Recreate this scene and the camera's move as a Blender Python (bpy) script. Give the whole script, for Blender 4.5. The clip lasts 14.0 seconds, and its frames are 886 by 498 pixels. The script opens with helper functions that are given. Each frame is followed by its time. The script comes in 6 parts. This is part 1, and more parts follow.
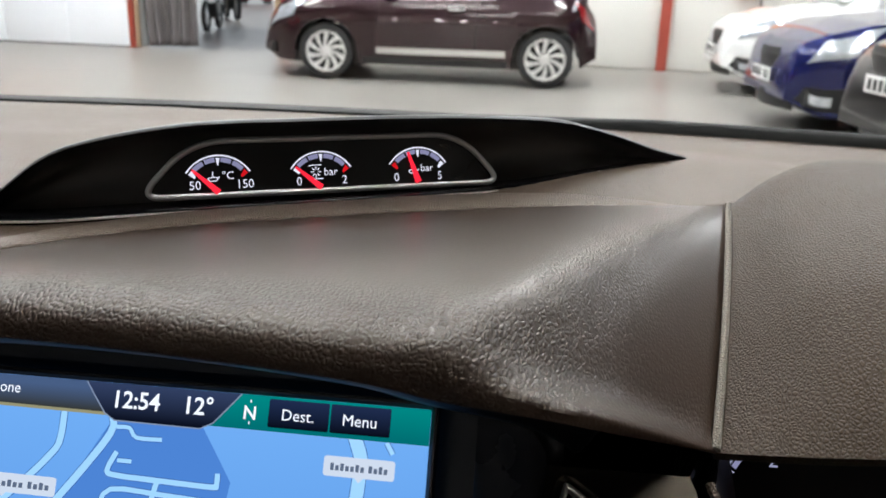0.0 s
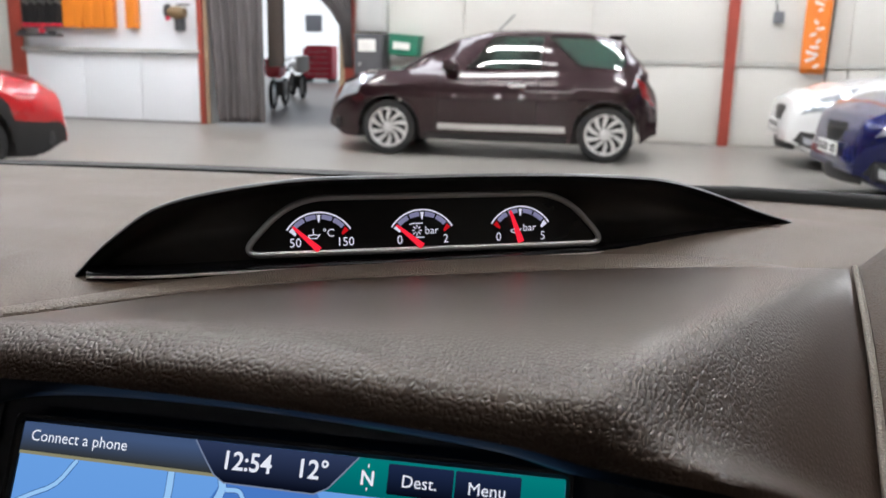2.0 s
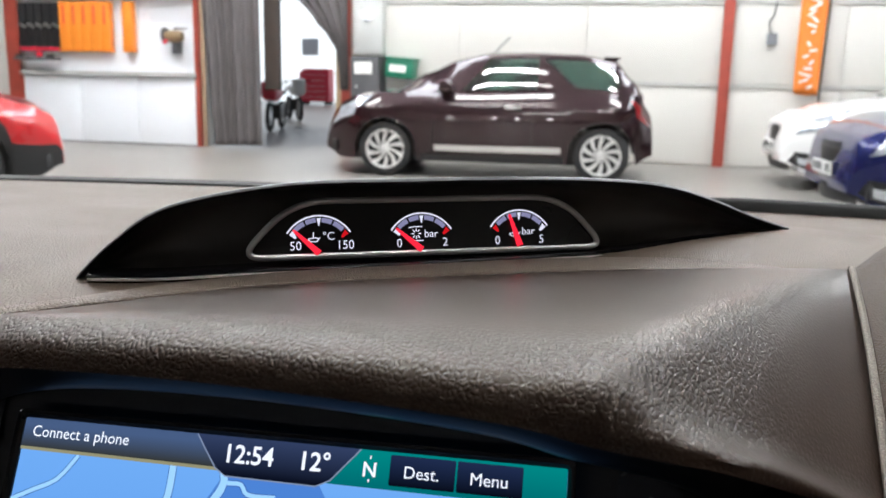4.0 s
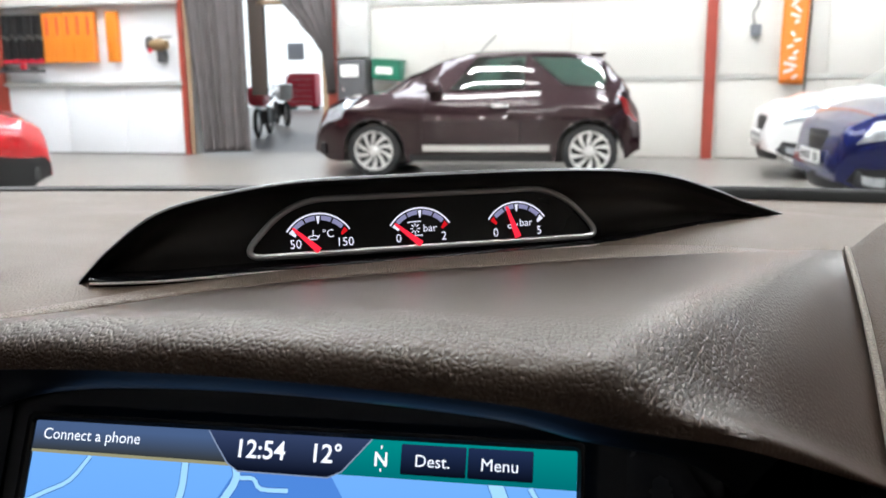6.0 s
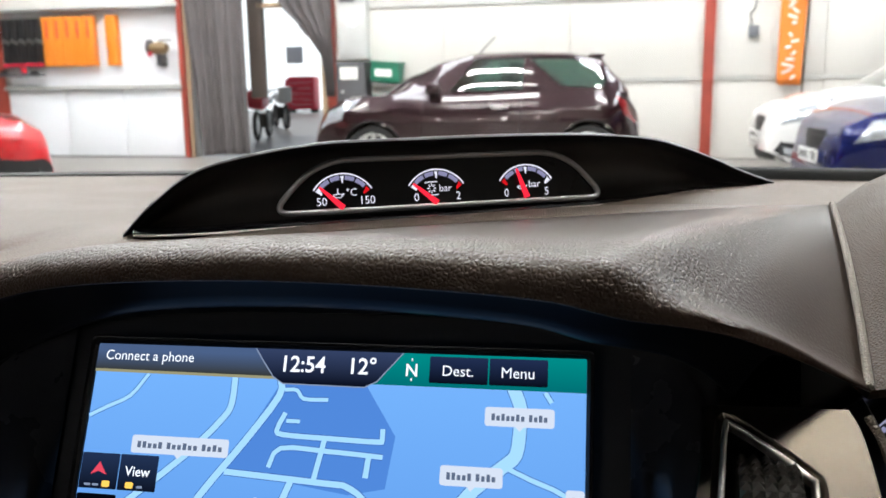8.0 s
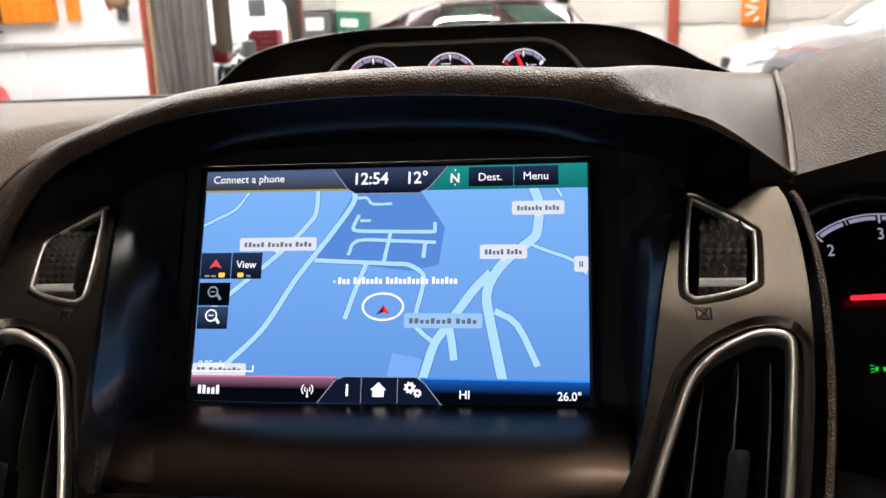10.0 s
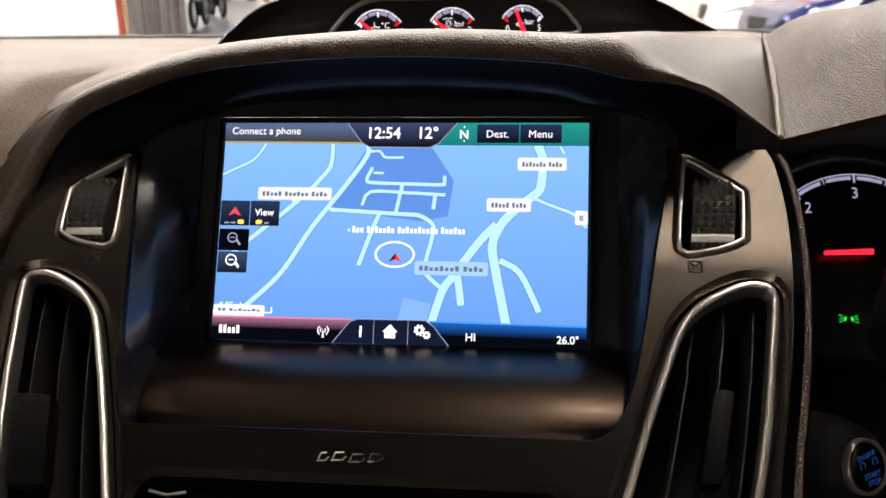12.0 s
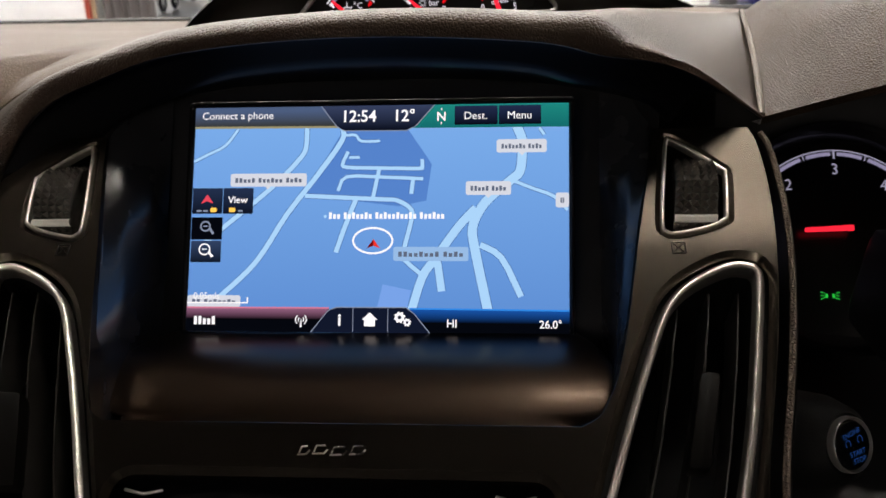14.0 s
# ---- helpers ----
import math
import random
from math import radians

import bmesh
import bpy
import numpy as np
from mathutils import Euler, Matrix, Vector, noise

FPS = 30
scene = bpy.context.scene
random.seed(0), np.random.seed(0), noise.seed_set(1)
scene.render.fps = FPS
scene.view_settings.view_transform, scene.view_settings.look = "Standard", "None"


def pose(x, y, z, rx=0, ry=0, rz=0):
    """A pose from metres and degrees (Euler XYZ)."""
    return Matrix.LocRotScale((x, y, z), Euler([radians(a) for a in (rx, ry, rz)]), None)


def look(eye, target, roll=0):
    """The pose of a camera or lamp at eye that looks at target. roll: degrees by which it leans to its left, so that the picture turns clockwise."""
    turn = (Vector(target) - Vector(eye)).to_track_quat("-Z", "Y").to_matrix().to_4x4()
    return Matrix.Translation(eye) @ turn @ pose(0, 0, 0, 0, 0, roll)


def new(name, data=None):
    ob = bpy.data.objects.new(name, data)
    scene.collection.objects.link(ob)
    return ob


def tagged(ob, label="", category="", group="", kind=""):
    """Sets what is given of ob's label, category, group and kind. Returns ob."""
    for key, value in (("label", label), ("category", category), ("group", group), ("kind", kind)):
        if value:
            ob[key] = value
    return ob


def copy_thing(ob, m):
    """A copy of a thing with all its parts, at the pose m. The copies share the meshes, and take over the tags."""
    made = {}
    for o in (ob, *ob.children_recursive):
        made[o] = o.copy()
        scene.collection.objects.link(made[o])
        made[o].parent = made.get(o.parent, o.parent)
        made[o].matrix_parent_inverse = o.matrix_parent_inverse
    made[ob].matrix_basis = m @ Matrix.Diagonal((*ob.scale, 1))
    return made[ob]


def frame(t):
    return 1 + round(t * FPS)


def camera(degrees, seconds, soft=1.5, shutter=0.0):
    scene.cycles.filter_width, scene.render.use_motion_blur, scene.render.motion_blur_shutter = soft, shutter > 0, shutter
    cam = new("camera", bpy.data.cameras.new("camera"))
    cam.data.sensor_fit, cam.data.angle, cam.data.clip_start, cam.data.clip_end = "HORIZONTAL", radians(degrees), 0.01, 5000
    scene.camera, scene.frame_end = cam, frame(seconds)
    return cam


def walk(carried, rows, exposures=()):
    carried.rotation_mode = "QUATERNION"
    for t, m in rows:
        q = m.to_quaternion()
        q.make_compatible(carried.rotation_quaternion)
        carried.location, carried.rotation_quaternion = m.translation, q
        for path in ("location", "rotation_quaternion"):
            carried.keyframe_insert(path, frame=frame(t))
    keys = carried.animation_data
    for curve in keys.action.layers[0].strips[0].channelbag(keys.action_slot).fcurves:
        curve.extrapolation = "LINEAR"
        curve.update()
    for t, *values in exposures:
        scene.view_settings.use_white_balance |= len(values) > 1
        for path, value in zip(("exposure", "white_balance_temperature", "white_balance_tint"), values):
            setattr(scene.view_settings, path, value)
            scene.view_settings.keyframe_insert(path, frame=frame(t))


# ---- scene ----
cam = camera(54.8, 14.0)
cam.data.dof.use_dof, cam.data.dof.focus_distance, cam.data.dof.aperture_fstop = True, 0.33, 22.0
PATH = [
    (0, (0.1239, -0.2045, 1.154), (-0.1554, 1.6803, 0.546), 1.8),
    (0.5, (0.099, -0.191, 1.144), (-0.242, 1.69, 0.556), 1.3),
    (1, (0.098, -0.192, 1.144), (-0.292, 1.699, 0.624), 1.0),
    (1.5, (0.1, -0.194, 1.144), (-0.317, 1.706, 0.677), 1.4),
    (2, (0.1, -0.195, 1.143), (-0.323, 1.709, 0.698), 1.3),
    (2.5, (0.101, -0.195, 1.14), (-0.325, 1.713, 0.719), 1.5),
    (5, (0.099, -0.203, 1.134), (-0.306, 1.716, 0.744), 0.4),
    (5.5, (0.099, -0.204, 1.134), (-0.3, 1.716, 0.742), -0.1),
    (6, (0.097, -0.203, 1.132), (-0.303, 1.716, 0.739), -0.6),
    (6.5, (0.097, -0.204, 1.132), (-0.301, 1.716, 0.737), -0.7),
    (7, (0.096, -0.209, 1.13), (-0.301, 1.711, 0.735), -0.8),
    (7.2, (0.096, -0.212, 1.129), (-0.301, 1.708, 0.734), -0.9),
    (9.3, (0.095, -0.309, 1.094), (-0.299, 1.617, 0.726), -0.4),
    (9.5, (0.093, -0.32, 1.096), (-0.27, 1.603, 0.684), -0.8),
    (10, (0.087, -0.344, 1.084), (-0.242, 1.566, 0.59), -2.0),
    (10.5, (0.083, -0.344, 1.084), (-0.222, 1.546, 0.503), -3.6),
    (11, (0.084, -0.352, 1.088), (-0.208, 1.533, 0.488), -4.5),
    (11.5, (0.079, -0.362, 1.093), (-0.198, 1.524, 0.485), -3.9),
    (12, (0.074, -0.369, 1.095), (-0.186, 1.513, 0.47), -0.4),
    (12.5, (0.074, -0.372, 1.095), (-0.174, 1.508, 0.459), -2.2),
    (13, (0.073, -0.368, 1.095), (-0.161, 1.509, 0.446), -2.1),
    (13.5, (0.072, -0.365, 1.094), (-0.145, 1.513, 0.44), -0.3),
    (14, (0.072, -0.361, 1.094), (-0.134, 1.514, 0.427), -1.0),
]
EXPOSURES = [(0.0, -0.10, 6080, 9), (0.5, -0.13, 6080, 10), (1.5, -0.30, 6080, 13), (2.5, -0.47, 6060, 13), (4.8, 0.03, 6000, 10), (7.2, 0.03, 6000, 10), (9.5, 0.0, 6600, 12), (10.0, 0.1, 6700, 14),
             (10.5, 0.3, 6900, 16), (11.5, 0.38, 6950, 16), (12.0, 0.40, 6950, 16), (12.4, 0.05, 6950, 16), (13.0, 0.0, 6900, 16), (14.0, -0.12, 6850, 15)]
walk(cam, [(t, look(eye, target, roll)) for t, eye, target, roll in PATH], EXPOSURES)


# ---- world, sun, hall lights ----
def linear(c):
    """An everyday sRGB colour, 0 to 1, as a linear one."""
    return tuple(((v + 0.055) / 1.055) ** 2.4 if v > 0.04045 else v / 12.92 for v in c)


world = bpy.data.worlds.new("sky")
scene.world = world
world.use_nodes = True
wn = world.node_tree.nodes
sky = wn.new("ShaderNodeTexSky")
sky.sky_type = "NISHITA"
sky.sun_disc = False
sky.sun_elevation, sky.sun_rotation = radians(38), radians(200)
wn["Background"].inputs["Strength"].default_value = 0.12
world.node_tree.links.new(sky.outputs["Color"], wn["Background"].inputs["Color"])
sun = new("sun", bpy.data.lights.new("sun", "SUN"))
sun.data.energy, sun.data.angle, sun.data.color = 2.5, radians(0.6), (1.0, 0.95, 0.88)
sun.matrix_world = look((0, 40, 40), (-6, 20, 0))


# ---- materials ----
def node_mat(name):
    m = bpy.data.materials.new(name)
    m.use_nodes = True
    t = m.node_tree
    return m, t, t.nodes["Principled BSDF"]


def paint(name, colour, rough=0.5, metal=0.0, coat=0.0, grain=0.0, grain_scale=400.0, mottle=0.12, mottle_scale=6.0,
          rough_var=0.12, spec=0.5, coat_rough=0.05, stretch=(1, 1, 1)):
    """A plain surface with a slow mottle, a fine relief and uneven gloss."""
    m, t, b = node_mat(name)
    n, ln = t.nodes, t.links
    co = n.new("ShaderNodeTexCoord")
    mp = n.new("ShaderNodeMapping")
    mp.inputs["Scale"].default_value = stretch
    ln.new(co.outputs["Object"], mp.inputs["Vector"])
    big = n.new("ShaderNodeTexNoise")
    big.inputs["Scale"].default_value, big.inputs["Detail"].default_value = mottle_scale, 5
    ln.new(mp.outputs["Vector"], big.inputs["Vector"])
    ramp = n.new("ShaderNodeMapRange")
    ramp.inputs["From Min"].default_value, ramp.inputs["From Max"].default_value = 0.25, 0.75
    ramp.inputs["To Min"].default_value, ramp.inputs["To Max"].default_value = 1 - mottle, 1 + mottle
    ln.new(big.outputs["Fac"], ramp.inputs["Value"])
    mul = n.new("ShaderNodeVectorMath")
    mul.operation = "SCALE"
    mul.inputs[0].default_value = colour
    ln.new(ramp.outputs["Result"], mul.inputs["Scale"])
    ln.new(mul.outputs["Vector"], b.inputs["Base Color"])
    rr = n.new("ShaderNodeMapRange")
    rr.inputs["To Min"].default_value, rr.inputs["To Max"].default_value = max(0.02, rough - rough_var), min(1, rough + rough_var)
    fine = n.new("ShaderNodeTexNoise")
    fine.inputs["Scale"].default_value, fine.inputs["Detail"].default_value = grain_scale, 3
    ln.new(mp.outputs["Vector"], fine.inputs["Vector"])
    ln.new(big.outputs["Fac"], rr.inputs["Value"])
    ln.new(rr.outputs["Result"], b.inputs["Roughness"])
    b.inputs["Metallic"].default_value = metal
    b.inputs["Coat Weight"].default_value = coat
    b.inputs["Coat Roughness"].default_value = coat_rough
    b.inputs["Specular IOR Level"].default_value = spec
    if grain:
        bump = n.new("ShaderNodeBump")
        bump.inputs["Strength"].default_value = grain
        bump.inputs["Distance"].default_value = 0.4 / grain_scale
        ln.new(fine.outputs["Fac"], bump.inputs["Height"])
        ln.new(bump.outputs["Normal"], b.inputs["Normal"])
    return m


def leather(name, colour, rough=0.45, scale=420.0, depth=0.00035, strength=0.8, run=0.45, spec=0.5, rubbed=0.15, smooth_top=False):
    """Moulded grain: cells with valleys between them, drawn out crosswise, over a fine pore noise."""
    m, t, b = node_mat(name)
    n, ln = t.nodes, t.links
    co = n.new("ShaderNodeTexCoord")
    warp = n.new("ShaderNodeTexNoise")
    warp.inputs["Scale"].default_value, warp.inputs["Detail"].default_value = 60, 3
    ln.new(co.outputs["Object"], warp.inputs["Vector"])
    add = n.new("ShaderNodeMixRGB")
    add.blend_type = "LINEAR_LIGHT"
    add.inputs["Fac"].default_value = 0.0011
    ln.new(co.outputs["Object"], add.inputs["Color1"])
    ln.new(warp.outputs["Color"], add.inputs["Color2"])
    mp = n.new("ShaderNodeMapping")
    mp.inputs["Scale"].default_value = (1.0, run, 1.0)
    ln.new(add.outputs["Color"], mp.inputs["Vector"])
    cell = n.new("ShaderNodeTexVoronoi")
    cell.feature = "DISTANCE_TO_EDGE"
    cell.inputs["Scale"].default_value = scale
    ln.new(mp.outputs["Vector"], cell.inputs["Vector"])
    lim = n.new("ShaderNodeMapRange")
    lim.interpolation_type = "SMOOTHSTEP"
    lim.inputs["From Min"].default_value, lim.inputs["From Max"].default_value = 0.0, 0.30
    ln.new(cell.outputs["Distance"], lim.inputs["Value"])
    pore = n.new("ShaderNodeTexNoise")
    pore.inputs["Scale"].default_value, pore.inputs["Detail"].default_value = scale * 3.0, 2
    ln.new(co.outputs["Object"], pore.inputs["Vector"])
    patch = n.new("ShaderNodeTexNoise")
    patch.inputs["Scale"].default_value, patch.inputs["Detail"].default_value = 14, 3
    ln.new(co.outputs["Object"], patch.inputs["Vector"])
    h = n.new("ShaderNodeMath")
    h.operation = "MULTIPLY_ADD"
    h.inputs[1].default_value = 0.07
    ln.new(pore.outputs["Fac"], h.inputs[0])
    ln.new(lim.outputs["Result"], h.inputs[2])
    bump = n.new("ShaderNodeBump")
    bump.inputs["Strength"].default_value, bump.inputs["Distance"].default_value = strength, depth
    if smooth_top:
        grain = n.new("ShaderNodeAttribute")
        grain.attribute_name = "grain_depth"
        ln.new(grain.outputs["Fac"], bump.inputs["Strength"])
        dull = n.new("ShaderNodeMapRange")
        dull.inputs["To Min"].default_value, dull.inputs["To Max"].default_value = rough, rough + 0.09
        ln.new(grain.outputs["Fac"], dull.inputs["Value"])
    ln.new(h.outputs["Value"], bump.inputs["Height"])
    ln.new(bump.outputs["Normal"], b.inputs["Normal"])
    tone = n.new("ShaderNodeMapRange")
    tone.inputs["To Min"].default_value, tone.inputs["To Max"].default_value = 0.86, 1.12
    ln.new(patch.outputs["Fac"], tone.inputs["Value"])
    mul = n.new("ShaderNodeVectorMath")
    mul.operation = "SCALE"
    mul.inputs[0].default_value = colour
    # Grain valleys are darkened in the colour too, standing in for their shade.
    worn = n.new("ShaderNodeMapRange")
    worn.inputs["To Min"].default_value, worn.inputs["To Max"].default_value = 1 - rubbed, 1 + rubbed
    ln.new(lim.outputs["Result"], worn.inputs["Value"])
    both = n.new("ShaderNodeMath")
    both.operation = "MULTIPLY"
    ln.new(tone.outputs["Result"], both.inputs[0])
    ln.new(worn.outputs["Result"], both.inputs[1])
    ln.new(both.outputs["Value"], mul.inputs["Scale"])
    ln.new(mul.outputs["Vector"], b.inputs["Base Color"])
    b.inputs["Specular IOR Level"].default_value = spec
    rr = n.new("ShaderNodeMapRange")
    rr.inputs["To Min"].default_value, rr.inputs["To Max"].default_value = rough - 0.08, rough + 0.1
    ln.new(patch.outputs["Fac"], rr.inputs["Value"])
    ln.new((dull if smooth_top else rr).outputs["Result"], b.inputs["Roughness"])
    b.inputs["Specular Tint"].default_value = (1.0, 0.86, 0.72, 1)
    return m


def glow(name, colour, strength=1.0):
    m, t, b = node_mat(name)
    b.inputs["Base Color"].default_value = (0, 0, 0, 1)
    b.inputs["Roughness"].default_value = 0.3
    b.inputs["Specular IOR Level"].default_value = 0.0
    b.inputs["Emission Color"].default_value = (*linear(colour), 1)
    b.inputs["Emission Strength"].default_value = strength
    return m


def shade_glow(name, low, high, z0, z1, strength=1.0):
    """A lit display field that runs from one colour to another up its own height."""
    m = glow(name, high, strength)
    t = m.node_tree
    n, ln = t.nodes, t.links
    co = n.new("ShaderNodeTexCoord")
    sep = n.new("ShaderNodeSeparateXYZ")
    ln.new(co.outputs["Object"], sep.inputs["Vector"])
    mr = n.new("ShaderNodeMapRange")
    mr.inputs["From Min"].default_value, mr.inputs["From Max"].default_value = z0, z1
    ln.new(sep.outputs["Y"], mr.inputs["Value"])
    mix = n.new("ShaderNodeMixRGB")
    mix.inputs["Color1"].default_value, mix.inputs["Color2"].default_value = (*linear(low), 1), (*linear(high), 1)
    ln.new(mr.outputs["Result"], mix.inputs["Fac"])
    ln.new(mix.outputs["Color"], t.nodes["Principled BSDF"].inputs["Emission Color"])
    return m


def glass(name, colour=(0.8, 0.9, 0.9), rough=0.0, mix=0.04):
    """Car glass: clear pane with gloss, tinted."""
    m, t, b = node_mat(name)
    n, ln = t.nodes, t.links
    tr = n.new("ShaderNodeBsdfTransparent")
    tr.inputs["Color"].default_value = (*colour, 1)
    gl = n.new("ShaderNodeBsdfGlossy")
    gl.inputs["Roughness"].default_value = rough
    mx = n.new("ShaderNodeMixShader")
    mx.inputs["Fac"].default_value = mix
    ln.new(tr.outputs["BSDF"], mx.inputs[1])
    ln.new(gl.outputs["BSDF"], mx.inputs[2])
    ln.new(mx.outputs["Shader"], n["Material Output"].inputs["Surface"])
    return m


M = {}
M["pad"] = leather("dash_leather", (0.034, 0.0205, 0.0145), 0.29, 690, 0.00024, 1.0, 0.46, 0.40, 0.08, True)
M["pad_fine"] = leather("dash_fine_grain", (0.080, 0.0548, 0.0385), 0.52, 780, 0.00022, 0.7)
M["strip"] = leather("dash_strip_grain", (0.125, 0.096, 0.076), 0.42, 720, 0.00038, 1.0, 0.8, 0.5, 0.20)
M["binnacle"] = leather("binnacle_grain", (0.047, 0.0290, 0.0172), 0.48, 800, 0.00026, 0.8, 0.7, 0.22, 0.2)
M["seam"] = leather("pale_seam", (0.20, 0.175, 0.145), 0.5, 900, 0.0004, 0.8, 0.9, 0.5, 0.25)
M["black"] = paint("satin_black_plastic", (0.009, 0.009, 0.010), 0.42, grain=0.15, grain_scale=2500, mottle=0.2, mottle_scale=40)
M["gloss_black"] = paint("gloss_black", (0.004, 0.004, 0.005), 0.16, grain=0.0, mottle=0.3, mottle_scale=30, rough_var=0.05)
# Darker copy of the bay black, standing in for shade behind the screen.
M["bay_back"] = paint("bay_black_shaded", (0.004, 0.004, 0.005), 0.5, spec=0.2, mottle=0.2, mottle_scale=30)
M["bay"] = paint("bay_black", (0.018, 0.018, 0.020), 0.27, spec=0.5, grain=0.1, grain_scale=3000, mottle=0.2, mottle_scale=30)
M["fascia"] = paint("fascia_grey_metallic", (0.071, 0.059, 0.047), 0.25, metal=0.92, rough_var=0.012, grain=0.05, grain_scale=6000, mottle=0.05, mottle_scale=14)
M["tray"] = paint("tray_satin", (0.058, 0.038, 0.026), 0.30, metal=0.9, coat=0.06, coat_rough=0.14, grain=0.03, grain_scale=4000, mottle=0.12, mottle_scale=8, rough_var=0.02)
M["chrome"] = paint("satin_chrome", (0.97, 0.93, 0.88), 0.36, metal=1.0, mottle=0.02, mottle_scale=60, rough_var=0.02)
M["dark_chrome"] = paint("dark_satin_chrome", (0.55, 0.53, 0.50), 0.30, metal=0.85, mottle=0.1, mottle_scale=60)
M["moulding"] = paint("windscreen_moulding_black", (0.004, 0.004, 0.004), 0.6, spec=0.2, grain=0.2, grain_scale=900)
M["headlining"] = paint("dark_headlining", (0.022, 0.018, 0.015), 0.95, grain=0.5, grain_scale=700)
M["cabin"] = paint("dark_cabin_trim", (0.03, 0.028, 0.026), 0.8, grain=0.4, grain_scale=500)


# ---- building helpers ----
def thing(name, label, category, m=None, group="", kind=""):
    ob = new(name)
    ob.empty_display_size = 0.1
    if m is not None:
        ob.matrix_world = m
    return tagged(ob, label, category, group, kind)


def mesh_of(name, bm, material, smooth=True, sharp=35.0):
    bmesh.ops.recalc_face_normals(bm, faces=bm.faces)
    me = bpy.data.meshes.new(name)
    if smooth:
        for f in bm.faces:
            f.smooth = True
        for e in bm.edges:
            if len(e.link_faces) == 2 and e.calc_face_angle(0) > radians(sharp):
                e.smooth = False
    bm.to_mesh(me)
    bm.free()
    for mm in (material if isinstance(material, (list, tuple)) else [material]):
        me.materials.append(mm)
    return me


def part(name, bm, material, parent=None, label="", m=None, smooth=True, sharp=35.0):
    ob = new(name, mesh_of(name, bm, material, smooth, sharp))
    if parent is not None:
        ob.parent = parent
    if m is not None:
        ob.matrix_local = m
    return tagged(ob, label)


def box(bm, x, y, z, sx, sy, sz, bevel=0.0, m=None):
    r = bmesh.ops.create_cube(bm, size=1.0)
    vs = r["verts"]
    for v in vs:
        v.co = Vector((x + v.co.x * sx, y + v.co.y * sy, z + v.co.z * sz))
        if m is not None:
            v.co = m @ v.co
    if bevel:
        es = list({e for v in vs for e in v.link_edges})
        bmesh.ops.bevel(bm, geom=es, offset=bevel, segments=2, affect="EDGES", profile=0.6)
    return bm


def boxed(*a, **k):
    return box(bmesh.new(), *a, **k)


def loft(bm, rings, closed=False, caps=False):
    """Skins rows of points; closed: each row is a ring."""
    rows = [[bm.verts.new(p) for p in r] for r in rings]
    n = len(rows[0])
    for a, b in zip(rows, rows[1:]):
        for i in range(n if closed else n - 1):
            j = (i + 1) % n
            bm.faces.new((a[i], a[j], b[j], b[i]))
    if caps:
        bm.faces.new(rows[0][::-1])
        bm.faces.new(rows[-1])
    return bm


def spline(pts, n, closed=False):
    """Catmull-Rom through the points, n samples a span."""
    P = [Vector(p) for p in pts]
    k = len(P)
    out = []
    for i in range(k if closed else k - 1):
        if closed:
            a, b, c, d = P[(i - 1) % k], P[i], P[(i + 1) % k], P[(i + 2) % k]
        else:
            b, c = P[i], P[i + 1]
            a = P[i - 1] if i else b * 2 - c
            d = P[i + 2] if i + 2 < k else c * 2 - b
        for j in range(n):
            t = j / n
            out.append(0.5 * ((2 * b) + (c - a) * t + (2 * a - 5 * b + 4 * c - d) * t * t + (3 * b - a - 3 * c + d) * t ** 3))
    if not closed:
        out.append(P[-1])
    return out


def tube(bm, pts, r, n=8, closed=False, flat=1.0, up=None):
    """A round or flattened rod along the points."""
    pts = [Vector(p) for p in pts]
    k = len(pts)
    rings = []
    for i, p in enumerate(pts):
        q = pts[(i + 1) % k] if closed or i + 1 < k else p
        o = pts[i - 1] if closed or i else p
        d = (q - o).normalized()
        u = Vector(up) if up is not None else (Vector((0, 0, 1)) if abs(d.z) < 0.9 else Vector((0, 1, 0)))
        s = d.cross(u).normalized()
        w = s.cross(d)
        rings.append([p + s * math.cos(2 * math.pi * a / n) * r + w * math.sin(2 * math.pi * a / n) * r * flat for a in range(n)])
    if closed:
        rings.append(rings[0])
        loft(bm, rings, True)
        bmesh.ops.remove_doubles(bm, verts=bm.verts, dist=1e-7)
    else:
        loft(bm, rings, True, True)
    return bm


def inset(loop, d):
    """A flat loop moved inwards (to its left, running anticlockwise)."""
    n = len(loop)
    out = []
    for i in range(n):
        a, b, c = Vector(loop[i - 1][:2]), Vector(loop[i][:2]), Vector(loop[(i + 1) % n][:2])
        e, f = (b - a).normalized(), (c - b).normalized()
        m = Vector((-e.y - f.y, e.x + f.x))
        if m.length < 1e-6:
            m = Vector((-e.y, e.x))
        m.normalize()
        out.append(b + m * d)
    return out


def area2(loop):
    return sum(loop[i - 1][0] * p[1] - p[0] * loop[i - 1][1] for i, p in enumerate(loop)) / 2


